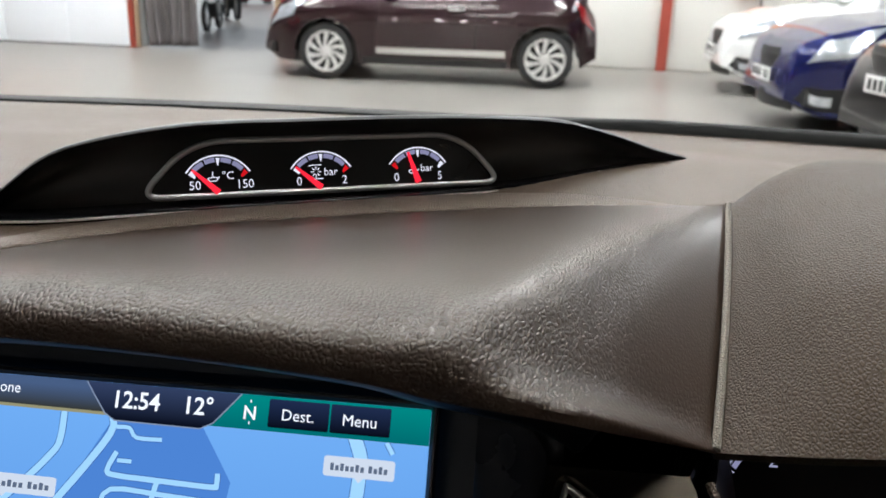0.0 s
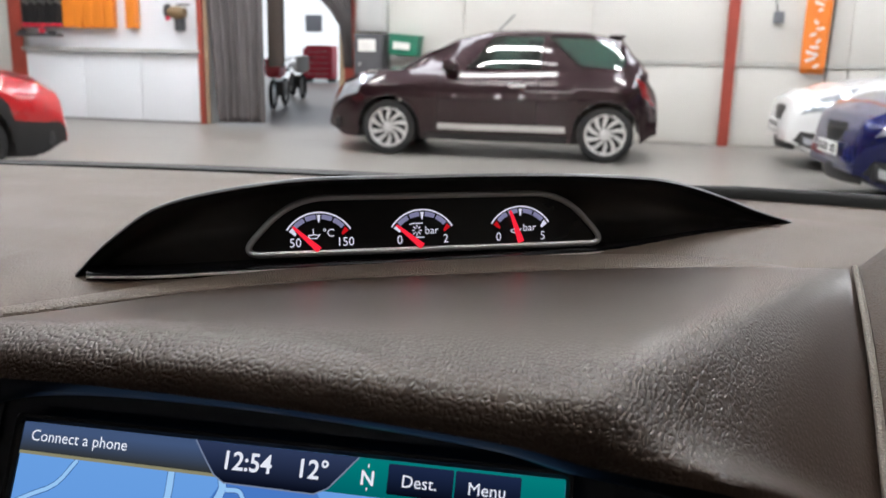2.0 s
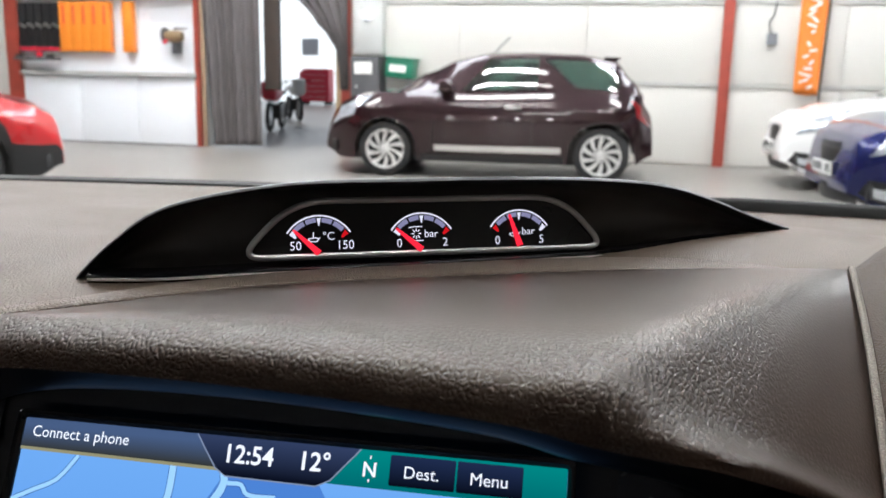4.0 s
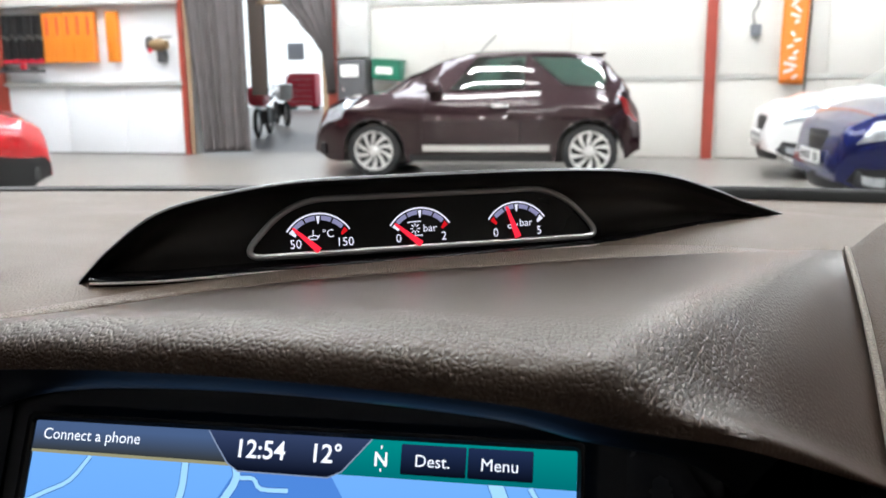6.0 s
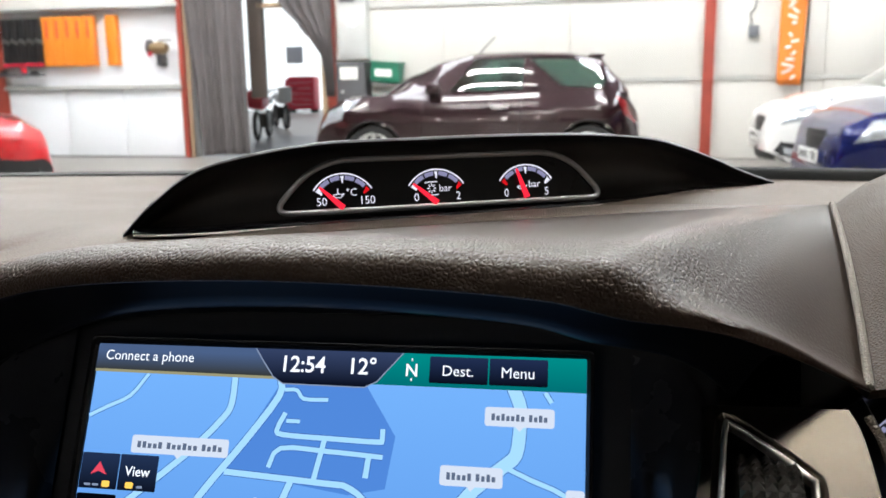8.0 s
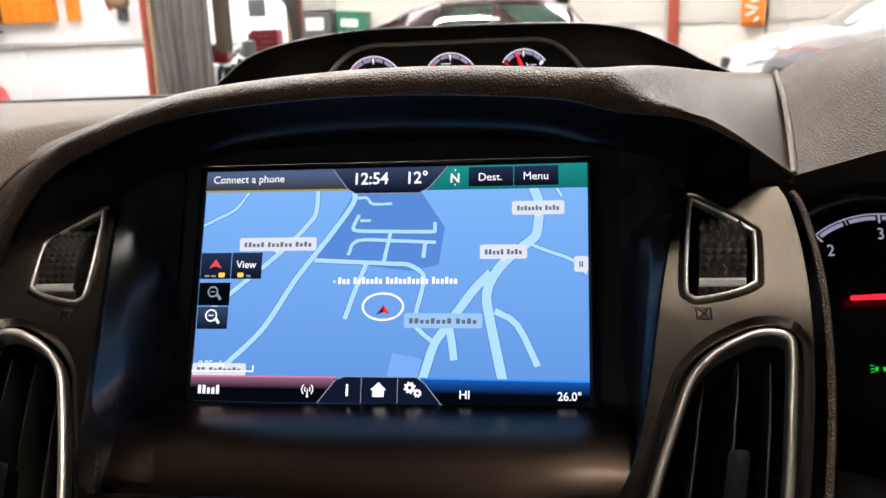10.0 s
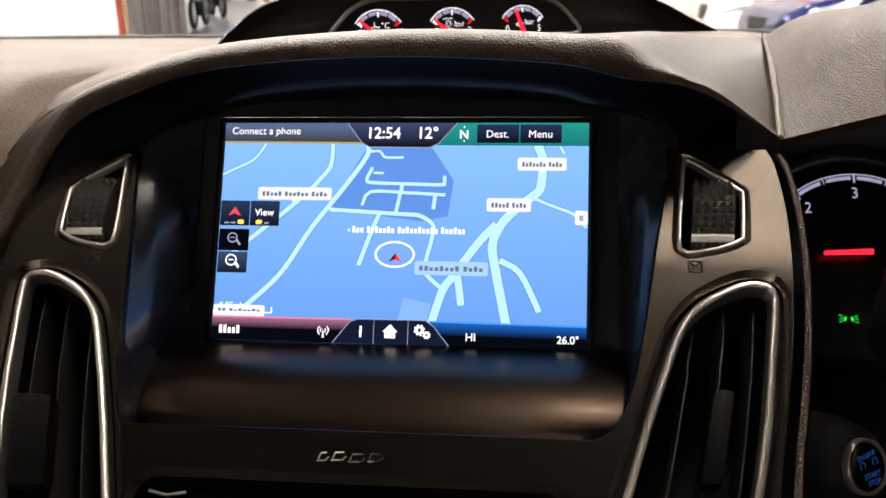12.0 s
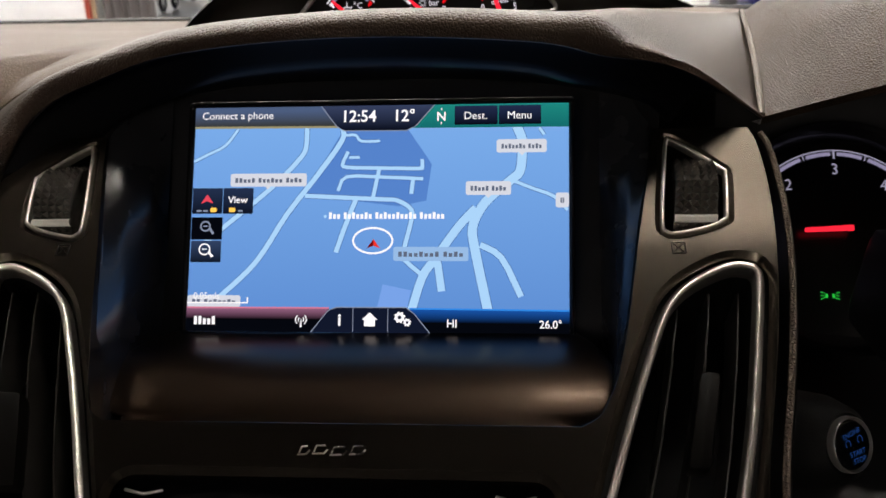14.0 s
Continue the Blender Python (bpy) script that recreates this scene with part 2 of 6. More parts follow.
def plate(outer, holes, thick, chamfer, m=None, bm=None, fan=False):
    """A flat plate with holes in the xy plane, its face at z 0, with softened edges."""
    bm = bm or bmesh.new()
    edges = []
    loops = [list(outer) if area2(outer) > 0 else list(outer)[::-1]]
    loops += [list(h) if area2(h) < 0 else list(h)[::-1] for h in holes]
    new_verts = []
    for lp in loops:
        ch = chamfer if lp is not loops[0] else min(chamfer, 0.0002)
        a = [bm.verts.new((p[0], p[1], 0)) for p in inset(lp, ch)]
        b = [bm.verts.new((p[0], p[1], -ch)) for p in lp]
        c = [bm.verts.new((p[0], p[1], -thick)) for p in lp]
        new_verts += a + b + c
        n = len(lp)
        for r, s in ((a, b), (b, c)):
            for i in range(n):
                bm.faces.new((r[i], s[i], s[(i + 1) % n], r[(i + 1) % n]))
        edges += [bm.edges.get((a[i], a[(i + 1) % n])) for i in range(n)]
    bmesh.ops.triangle_fill(bm, use_beauty=True, use_dissolve=False, edges=edges, normal=(0, 0, 1))
    if m is not None:
        for v in new_verts:
            v.co = m @ v.co
    return bm


def basis(origin, x, y):
    """A pose from an origin and two axes; z is what is left."""
    x = Vector(x).normalized()
    z = x.cross(Vector(y)).normalized()
    y = z.cross(x)
    return Matrix.Translation(origin) @ Matrix((x, y, z)).transposed().to_4x4()


def lathe(bm, profile, n=32, m=None, caps=True):
    """Turns (radius, height) pairs about z."""
    rings = [[(r * math.cos(2 * math.pi * i / n), r * math.sin(2 * math.pi * i / n), h) for i in range(n)] for r, h in profile]
    if m is not None:
        rings = [[m @ Vector(p) for p in r] for r in rings]
    return loft(bm, rings, True, caps)


def lettering(name, text, size, material, parent, x, y, z=0.0, align="LEFT", stretch=1.0, bold=0.0, turn=0.0):
    """Written characters as a flat mesh in the parent's xy plane."""
    cu = bpy.data.curves.new(name, "FONT")
    cu.body, cu.size, cu.align_x, cu.align_y = text, size, align, "BOTTOM_BASELINE"
    cu.offset = bold
    cu.resolution_u = 3
    tmp = bpy.data.objects.new(name, cu)
    scene.collection.objects.link(tmp)
    bpy.context.view_layer.update()
    me = bpy.data.meshes.new_from_object(tmp.evaluated_get(bpy.context.evaluated_depsgraph_get()))
    bpy.data.objects.remove(tmp)
    me.materials.clear()
    me.materials.append(material)
    ob = new(name, me)
    ob.parent = parent
    ob.matrix_local = pose(x, y, z, 0, 0, turn) @ Matrix.Diagonal((stretch, 1, 1, 1))
    return ob


def flat(bm, loop, z):
    """One flat face."""
    vs = [bm.verts.new((p[0], p[1], z)) for p in loop]
    f = bm.faces.new(vs)
    if f.normal.z < 0 or area2(loop) < 0:
        f.normal_flip()
    return bm


def rounded(x0, y0, x1, y1, r, n=4):
    """A rectangle's loop with round corners."""
    out = []
    for cx, cy, a0 in ((x1 - r, y0 + r, -90), (x1 - r, y1 - r, 0), (x0 + r, y1 - r, 90), (x0 + r, y0 + r, 180)):
        for i in range(n + 1):
            a = radians(a0 + 90 * i / n)
            out.append((cx + r * math.cos(a), cy + r * math.sin(a)))
    return out


def ribbon(bm, pts, w, z, m=None):
    """A flat band of even width along a line, with round ends."""
    P = [Vector(p[:2]) for p in pts]
    left, right = [], []
    for i, p in enumerate(P):
        d = (P[min(i + 1, len(P) - 1)] - P[max(i - 1, 0)]).normalized()
        nrm = Vector((-d.y, d.x))
        left.append(p + nrm * w / 2)
        right.append(p - nrm * w / 2)
    rows = [[(*a, z), (*b, z)] for a, b in zip(left, right)]
    loft(bm, rows)
    return bm


# ---- dashboard ----
TURN_C, UP_C = radians(1.6), Vector((0, 0.8077, 0.5896))
CF = basis((0.0018, -0.098, 0.930), Vector((1, 0, 0)) * math.cos(TURN_C) + UP_C * math.sin(TURN_C), UP_C)
UP_S = Vector((0, 0.439, 0.898)).normalized()
TURN_S = radians(1.0)
SF = basis(Vector((0.0014, 0.0047, 0.9778)) + UP_S * 0.0006, Vector((1, 0, 0)) * math.cos(TURN_S) + UP_S * math.sin(TURN_S), UP_S)
# Near the camera's place; the pod is scaled from here to fit the view.
EYE_POINT = Vector((0.098, -0.204, 1.133))
PF = Matrix.Translation(EYE_POINT) @ Matrix.Scale(1.112, 4) @ Matrix.Translation(-EYE_POINT) @ basis((0, 0.145, 1.060), (1, 0.51, 0), Vector((0.51, -1, 0.2)).cross(Vector((1, 0.51, 0))))

dashboard = thing("dashboard", "dark grey moulded dashboard with leather grain and a hooded centre bay", "dashboard")

LIP = [(-0.172, -0.085, 0.945), (-0.172, -0.025, 0.985), (-0.157, 0.004, 1.0245), (-0.119, 0.003, 1.0440), (-0.072, -0.010, 1.0570),
       (0.0, -0.020, 1.0634), (0.070, -0.0205, 1.0614), (0.098, -0.0160, 1.0554), (0.131, -0.0085, 1.0486), (0.174, 0.0325, 1.0198)]
BACK = [(-0.196, -0.075, 0.95), (-0.192, -0.01, 0.998), (-0.1747, 0.0202, 1.028), (-0.1363, 0.0377, 1.045), (-0.098, 0.0752, 1.0476),
        (-0.033, 0.1373, 1.0468), (0.1055, 0.1954, 1.0494), (0.1891, 0.2064, 1.0533), (0.1962, 0.2118, 1.0523), (0.201, 0.213, 1.052)]
lip, back = spline(LIP, 10), spline(BACK, 10)


def smooth_step(t):
    t = max(0.0, min(1.0, t))
    return t * t * (3 - 2 * t)


def dash_pad():
    bm = bmesh.new()
    rows = []
    for i, (p, q) in enumerate(zip(lip, back)):
        w = (q - p).length
        across = Vector((q.x - p.x, q.y - p.y, 0)).normalized()
        up = Vector((0, -0.25, 0.97))
        slack = smooth_step((i - 62) / 14)
        r, h = min(0.021 - 0.009 * slack, 0.34 * w), min(0.0064 + 0.0014 * smooth_step((i - 44) / 14) - 0.0026 * slack, 0.24 * w)
        crest = 0.0044 * math.exp(-((i - 68.0) / 4.2) ** 2)
        still = 1 - smooth_step((i - 80) / 10)
        h *= 0.15 + 0.85 * still
        ridge = p + across * r + up * (h + crest * 0.85)
        drop = 0.0018 * still
        roll = [p + Vector((0, 0.0048, -0.0006 - drop)), p + Vector((0, 0.0018, -0.0012 - drop)), p + Vector((0, 0.0004, -0.0007 - drop))]
        face = [p + across * r * (1 - math.cos(a) ** (0.80 - 0.11 * smooth_step((i - 44) / 14))) + up * ((h + crest + drop) * math.sin(a) ** 0.82 - drop) for a in (radians(d) for d in (0, 15, 30, 45, 60, 75))]
        rows.append(roll + face + spline([ridge, ridge.lerp(q, 0.25) + up * (0.0006 * still + crest * 0.72), ridge.lerp(q, 0.6) + up * (0.0004 * still + crest * 0.42), q], 7))
    n, m = len(rows), len(rows[0])
    # a flat facet between the crest and the seam
    for i in range(70, n - 1):
        s = (lip[i].x - lip[69].x) / (lip[-1].x - lip[69].x)
        for j in range(5, m):
            rows[i][j] = Vector(rows[i][j]).lerp(Vector(rows[69][j]).lerp(Vector(rows[-1][j]), s), smooth_step((j - 4) / 5))
    soft = [list(r) for r in rows]
    for i in range(n):
        for j in range(3, m - 1):
            u = max(0.0, min(1, (j - 8) / (m - 8)))
            k = min(int(2 + 1.5 * math.sin(math.pi * u) + 4 * smooth_step((u - 0.7) / 0.25)), i, n - 1 - i, max(0, i - 56))
            soft[i][j] = sum((Vector(rows[i + d][j]) for d in range(-k, k + 1)), Vector()) / (2 * k + 1)
    loft(bm, soft)
    ob = part("dash_pad", bm, M["pad"], dashboard, "leather-grained dash pad with a rolled lip", sharp=60)
    # the embossed grain is deep on the roll and set shallow on the flat top to match the view
    depth = ob.data.attributes.new("grain_depth", "FLOAT", "POINT")
    for i in range(n):
        for j in range(m):
            depth.data[i * m + j].value = (1.0 - (0.92 - 0.50 * smooth_step((i - 64) / 6)) * smooth_step((j - 9) / 6)) * (1 - 0.75 * smooth_step((i - 70) / 14))
    return ob


def near_edge(x):
    """The near edge of the smooth top panel: along the pad's back, then down the dash front at both sides."""
    if x < back[0].x:
        return Vector((x, -0.075 - 0.05 * min(1, (back[0].x - x) / 0.2), 0.948))
    best = None
    for a, b in zip(back, back[1:]):
        if a.x <= x <= b.x and b.x > a.x:
            best = a.lerp(b, (x - a.x) / (b.x - a.x))
    return best or back[-1]


def dash_top():
    """The smooth top panel, between the pad and the windscreen, rolling down in front of the passenger."""
    bm = bmesh.new()

    def height(y):
        z = 1.019 + 0.0245 * smooth_step((0.63 - y) / 0.5)
        return z - 0.085 * max(0.0, (0.06 - y) / 0.12) ** 1.6
    rows = []
    for i in range(145):
        x = -0.72 + 1.44 * i / 144
        yf = 0.63 - 0.10 * (abs(x) / 0.72) ** 2.2
        n = near_edge(x)
        if x > 0.201:
            n = Vector((x, 0.213 + 0.10 * min(1, (x - 0.201) / 0.1), 1.0505))
        elif x < back[0].x:
            n = Vector((x, -0.085, height(-0.085)))
        off = n.z - 0.0038 - height(n.y)
        row = []
        for j in range(41):
            t = 1 - (1 - j / 40) ** 1.6
            y = yf + (n.y - yf) * t
            dip = 0.014 * smooth_step((x - 0.186) / 0.02) * smooth_step(1 - (y - n.y - 0.005) / 0.017)
            row.append(Vector((x, y, height(y) + off * smooth_step((t - 0.72) / 0.28) + foot_lift(x, y, height) - dip)))
        rows.append(row)
    loft(bm, rows)
    return part("dash_top", bm, M["pad_fine"], dashboard, "smooth grey top panel under the windscreen", sharp=60)


def trim_strip():
    """The grained band between the pad and the top panel, parted from the pad by a groove."""
    bm = bmesh.new()
    rows = []
    run = back
    n = len(run)
    for i in range(14, 70):
        a, b = run[max(0, i - 1)], run[min(n - 1, i + 1)]
        d = Vector((b.x - a.x, b.y - a.y, 0)).normalized()
        s = Vector((-d.y, d.x, 0))
        p = run[i] - Vector((0, 0, 0.0034 * smooth_step((i - 58) / 11)))
        w = np.interp(i, (14, 30, 42, 50, 57, 62, 66, 69), (0.004, 0.013, 0.0190, 0.026, 0.032, 0.031, 0.022, 0.012))
        rows.append([p + s * 0.0002 + Vector((0, 0, -0.0040)), p + s * 0.0024 + Vector((0, 0, -0.0040)), p + s * 0.0031 + Vector((0, 0, -0.0004)), p + s * 0.0042 + Vector((0, 0, 0.0002)), p + s * (w * 0.5) + Vector((0, 0, 0.0004)),
                     p + s * (w - 0.002) + Vector((0, 0, 0.0001)), p + s * w + Vector((0, 0, -0.0006)), p + s * (w + 0.001) + Vector((0, 0, -0.004))])
    loft(bm, rows)
    return part("trim_strip", bm, M["strip"], dashboard, "grained band along the pad", sharp=70)


BIN_F = [(0.174, 0.0325, 1.0198), (0.205, 0.012, 1.034), (0.240, 0.000, 1.046), (0.300, -0.006, 1.058), (0.400, -0.006, 1.060), (0.560, 0.040, 1.020)]
BIN_T = [(0.189, 0.125, 1.038), (0.222, 0.120, 1.058), (0.260, 0.115, 1.072), (0.320, 0.110, 1.082), (0.410, 0.110, 1.082), (0.570, 0.150, 1.040)]
BIN_B = [(0.201, 0.213, 1.052), (0.228, 0.245, 1.062), (0.262, 0.275, 1.066), (0.320, 0.300, 1.062), (0.410, 0.300, 1.060), (0.590, 0.290, 1.034)]


def binnacle():
    """The driver's hood over the dials."""
    bm = bmesh.new()
    rows = []
    for c, (f, t, b) in enumerate(zip(spline(BIN_F, 8), spline(BIN_T, 8), spline(BIN_B, 8))):
        mid = t * 2 - (f + b) * 0.5
        bend = smooth_step(c / 6) * 0.012
        line = []
        for v in (i / 24 for i in range(25)):
            p = f * (1 - v) ** 2 + mid * 2 * v * (1 - v) + b * v * v
            line.append(p + Vector((0, -0.25, 1)) * bend * (v / 0.30 if v < 0.30 else 1 - smooth_step((v - 0.30) / 0.6)))
        rows.append([f + Vector((0.0, 0.02, -0.006)), f + Vector((0, 0.003, -0.004))] + line + [b + Vector((0, 0.012, -0.012))])
    loft(bm, rows)
    return part("binnacle", bm, M["binnacle"], dashboard, "grained hood over the dials", sharp=60)


def seam():
    bm = bmesh.new()
    f, t, b = Vector(BIN_F[0]), Vector(BIN_T[0]), Vector(BIN_B[0])
    mid = t * 2 - (f + b) * 0.5
    up = Vector((-0.0004, 0, 0.0008))
    tube(bm, [f * (1 - v) ** 2 + mid * 2 * v * (1 - v) + b * v * v + up for v in (i / 24 for i in range(25))], 0.0015, 8)
    return part("seam", bm, M["seam"], dashboard, "pale seam between pad and hood")


def windscreen_edge():
    """The black moulding where the dash meets the glass, thicker at the driver's side."""
    bm = bmesh.new()
    rows = []
    for i in range(81):
        x = -0.72 + 1.44 * i / 80
        y = 0.632 - 0.10 * (abs(x) / 0.72) ** 2.2
        h = 0.0035 + 0.0075 * min(1, max(0, (x - 0.02) / 0.18))
        rows.append([(x, y - 0.006, 1.016), (x, y - 0.004, 1.019 + h * 0.7), (x, y + 0.004, 1.019 + h), (x, y + 0.03, 1.019 + h * 0.6), (x, y + 0.05, 1.00)])
    loft(bm, rows)
    return part("windscreen_moulding", bm, M["moulding"], dashboard, "black rubber moulding at the windscreen", sharp=60)


M["lining"] = paint("hood_lining_black", (0.0032, 0.0032, 0.0040), 0.42, spec=0.12, grain=0.1, grain_scale=2500, mottle=0.2, mottle_scale=30)


def hood_lining():
    """The black underside of the hood, running back to the screen."""
    bm = bmesh.new()
    rows = []
    for p in lip[14:86]:
        k = max(-1, min(1, p.x / 0.150))
        q = SF @ Vector((k * 0.118, 0.066 - 0.012 * abs(k) ** 3, -0.004))
        a = p + Vector((0, 0.0046, -0.0030))
        run = Vector((q.x - a.x, q.y - a.y, 0)).normalized()
        b = a + run * 0.012 + Vector((0, 0, 0.0008))
        c = b + run * 0.011 - Vector((0, 0, 0.0150))
        rows.append(spline([a + Vector((0, 0, 0.0004)), a + run * 0.006 + Vector((0, 0, 0.0012)), b, b.lerp(c, 0.5), c, c.lerp(q, 0.5) + Vector((0, 0, 0.0015)), q], 3))
    loft(bm, rows)
    return part("hood_lining", bm, M["lining"], dashboard, "black lining under the hood", sharp=60)


VENT = [(0.1570, 0.0720), (0.1504, 0.0721), (0.1411, 0.0682), (0.1314, 0.0616), (0.1239, 0.0526), (0.1180, 0.0386), (0.1096, 0.0150),
        (0.1012, -0.0112), (0.0930, -0.0400), (0.0940, -0.0560), (0.1040, -0.0620), (0.1240, -0.0620), (0.1320, -0.0560), (0.1370, -0.0400),
        (0.1418, -0.0229), (0.1463, -0.0067), (0.1515, 0.0149), (0.1561, 0.0383), (0.1607, 0.0637), (0.1600, 0.0700)]
WHEEL = [(0.1331, 0.1378), (0.1443, 0.1290), (0.1535, 0.1205), (0.1548, 0.1170), (0.1526, 0.0965), (0.1510, 0.0930), (0.1438, 0.0892), (0.1310, 0.0861),
         (0.1270, 0.0872), (0.1254, 0.0926), (0.1291, 0.1235), (0.1310, 0.1360)]
BAY = [(0.1265, 0.1435), (0.1227, 0.1206), (0.1161, 0.0870), (0.1093, 0.0489), (0.1037, 0.0242), (0.1002, 0.0149), (0.0956, 0.0070), (0.0890, 0.0030)]
BAY_FAR = [(-0.1245, 0.1435), (-0.1200, 0.1206), (-0.1126, 0.0870), (-0.1046, 0.0489), (-0.0985, 0.0242), (-0.0962, 0.0149), (-0.0930, 0.0070), (-0.0870, 0.0030)]
RIM = [(0.1675, 0.1435), (0.1700, 0.1340), (0.1711, 0.1094), (0.1693, 0.0800), (0.1647, 0.0482), (0.1582, 0.0171), (0.1520, -0.0100), (0.1420, -0.0700)]


def flip(pts):
    return [(-x, y) for x, y in pts]


def across(s, x, y):
    """A fascia place on the driver's side (s 1), or its partner on the other side, shifted in towards the foot to fit
    the camera's view.
    """
    return s * x + (0.0088 - 0.040 * (y + 0.018) if s < 0 else 0.0)


def partner(pts):
    return [(across(-1, x, y), y) for x, y in pts]


vent_loop = [tuple(v[:2]) for v in spline([(x, y, 0) for x, y in VENT], 4, True)]
wheel_loop = [tuple(v[:2]) for v in spline([(x, y, 0) for x, y in WHEEL], 3, True)]
bay_edge = [tuple(v[:2]) for v in spline([(x, y, 0) for x, y in BAY], 5)]
bay_far = [tuple(v[:2]) for v in spline([(x, y, 0) for x, y in BAY_FAR], 5)]
rim_edge = [tuple(v[:2]) for v in spline([(x, y, 0) for x, y in RIM], 5)]
slot_loop = rounded(-0.078, -0.050, 0.080, -0.0165, 0.008)


def widen(loop, d):
    return [tuple(p) for p in inset(loop, -d if area2(loop) > 0 else d)]


def fascia():
    outer = rim_edge[::-1] + bay_edge + bay_far[::-1] + flip(rim_edge)
    holes = [widen(vent_loop, 0.0034), partner(widen(vent_loop, 0.0034)), wheel_loop, partner(wheel_loop), slot_loop]
    bm = plate(outer, holes, 0.014, 0.0026, CF)
    return part("fascia", bm, M["fascia"], dashboard, "satin grey metallic centre fascia", sharp=28)


def bay_walls():
    """The hollow cheeks of the bay, falling away beside the ledge."""
    for s in (1, -1):
        bm = bmesh.new()
        rows = []
        for i, (a, b) in enumerate(bay_edge if s > 0 else bay_far):
            k = i / (len(bay_edge) - 1)
            f = CF @ Vector((a - 0.0005, b, -0.003))
            g = SF @ Vector((s * 0.101, 0.066 - 0.128 * k, -0.006))
            low = Vector((0, 0, -0.020 * smooth_step((k - 0.45) / 0.4)))
            m1 = f.lerp(g, 0.35) + Vector((s * 0.0035, 0, 0)) + low
            m2 = f.lerp(g, 0.75) + Vector((s * 0.004, 0, 0)) + low
            rows.append([f, f.lerp(m1, 0.5) + Vector((s * 0.0015, 0, 0)), m1, m1.lerp(m2, 0.5) + Vector((s * 0.0012, 0, 0)), m2, g + low * 0.8])
        loft(bm, rows)
        part("bay_wall", bm, M["bay"], dashboard, sharp=70)
    bm = plate(rounded(-0.128, -0.085, 0.128, 0.078, 0.01), [], 0.004, 0.001, SF @ pose(0, 0, -0.0075))
    part("bay_back", bm, M["bay_back"], dashboard)


def tray():
    """The tongue-shaped ledge below the screen: flat at the back, rolling down at the front, with rounded front corners."""
    prof = [v.yz for v in spline([(0, -0.012, 0.9312), (0, -0.022, 0.9318), (0, -0.034, 0.9318), (0, -0.045, 0.9310), (0, -0.056, 0.9280), (0, -0.067, 0.9230), (0, -0.078, 0.9162), (0, -0.086, 0.909)], 6)]
    run = [0.0]
    for a, b in zip(prof, prof[1:]):
        run.append(run[-1] + (b - a).length)
    foot = run[33]

    def half(i):
        w = 0.0880 + 0.0150 * math.sin(math.pi / 2 * min(1.0, (run[i] + 0.002) / 0.042)) ** 0.8
        c = 1 - max(0.0, min(1.0, (foot - run[i]) / 0.015))
        return w - 0.0150 * (1 - math.sqrt(max(0.0, 1 - c * c)))
    rows = []
    for i, p in enumerate(prof):
        a, b = prof[max(0, i - 1)], prof[min(len(prof) - 1, i + 1)]
        d = (b - a).normalized()
        n = Vector((d.y, -d.x)) if -d.x > 0 else Vector((-d.y, d.x))
        w, row = half(i), []
        for s in (-1, 1):
            edge = [(0.0, 0.030), (0.0, 0.012), (0.0, 0.0042), (0.0003, 0.0028), (0.0010, 0.0014), (0.0022, 0.0005), (0.0040, 0.0001)]
            side = [(s * (w + (0.0075 if s < 0 else 0.0018) * min(1.0, run[i] / 0.03) - e), h) for e, h in edge]
            row += side if s < 0 else [(x, 0.0) for x in (-0.07, -0.045, -0.02, 0.0, 0.02, 0.045, 0.07)] + side[::-1]
        rows.append([(x + 0.0022, p.x - n.x * h, p.y - n.y * h + 0.0226 * x) for x, h in row])
    bm = bmesh.new()
    loft(bm, rows)
    part("ledge", bm, M["tray"], dashboard, "dark satin ledge below the screen with a rolled front", sharp=60)


def wordmark():
    """Plain bright strokes in place of the badge below the ledge."""
    for x0, x1, y in ((-0.0115, -0.0072, 0.0), (-0.0062, -0.0008, 0.0004), (0.0002, 0.0062, 0.0), (0.0072, 0.0128, 0.0004)):
        bm = bmesh.new()
        tube(bm, [CF @ Vector((x0 + 0.0005, -0.0085 + y, 0.0002)), CF @ Vector((x0 + 0.0012, -0.0062 + y, 0.0003)), CF @ Vector((x1 - 0.001, -0.0060 + y, 0.0003))], 0.00030, 6)
        part("badge_stroke", bm, M["dark_chrome"], dashboard, "small bright badge stroke")
        bm = bmesh.new()
        tube(bm, [CF @ Vector((x0, -0.0092 + y, 0.0003)), CF @ Vector((x1 - 0.0012, -0.0090 + y, 0.0003)), CF @ Vector((x1, -0.0075 + y, 0.0003))], 0.00030, 6)
        part("badge_stroke", bm, M["dark_chrome"], dashboard, "small bright badge stroke")


def lower_slot():
    bm = bmesh.new()
    loft(bm, [[CF @ Vector((*p, -0.006)) for p in slot_loop], [CF @ Vector((*p, -0.028)) for p in inset(slot_loop, 0.003)]], True)
    f = [v for v in bm.verts][len(slot_loop):]
    bm.faces.new(f)
    part("disc_slot", bm, M["gloss_black"], dashboard, "black recess below the ledge")
    for s in (-1, 1):
        bm = bmesh.new()
        tube(bm, [CF @ Vector((s * 0.066 + d * 0.7, -0.0235 + abs(d) * 0.15, -0.003)) for d in (-0.010, -0.005, 0, 0.005, 0.010)], 0.0006, 6)
        part("bright_key", bm, M["dark_chrome"], dashboard, "bright key edge in the recess")


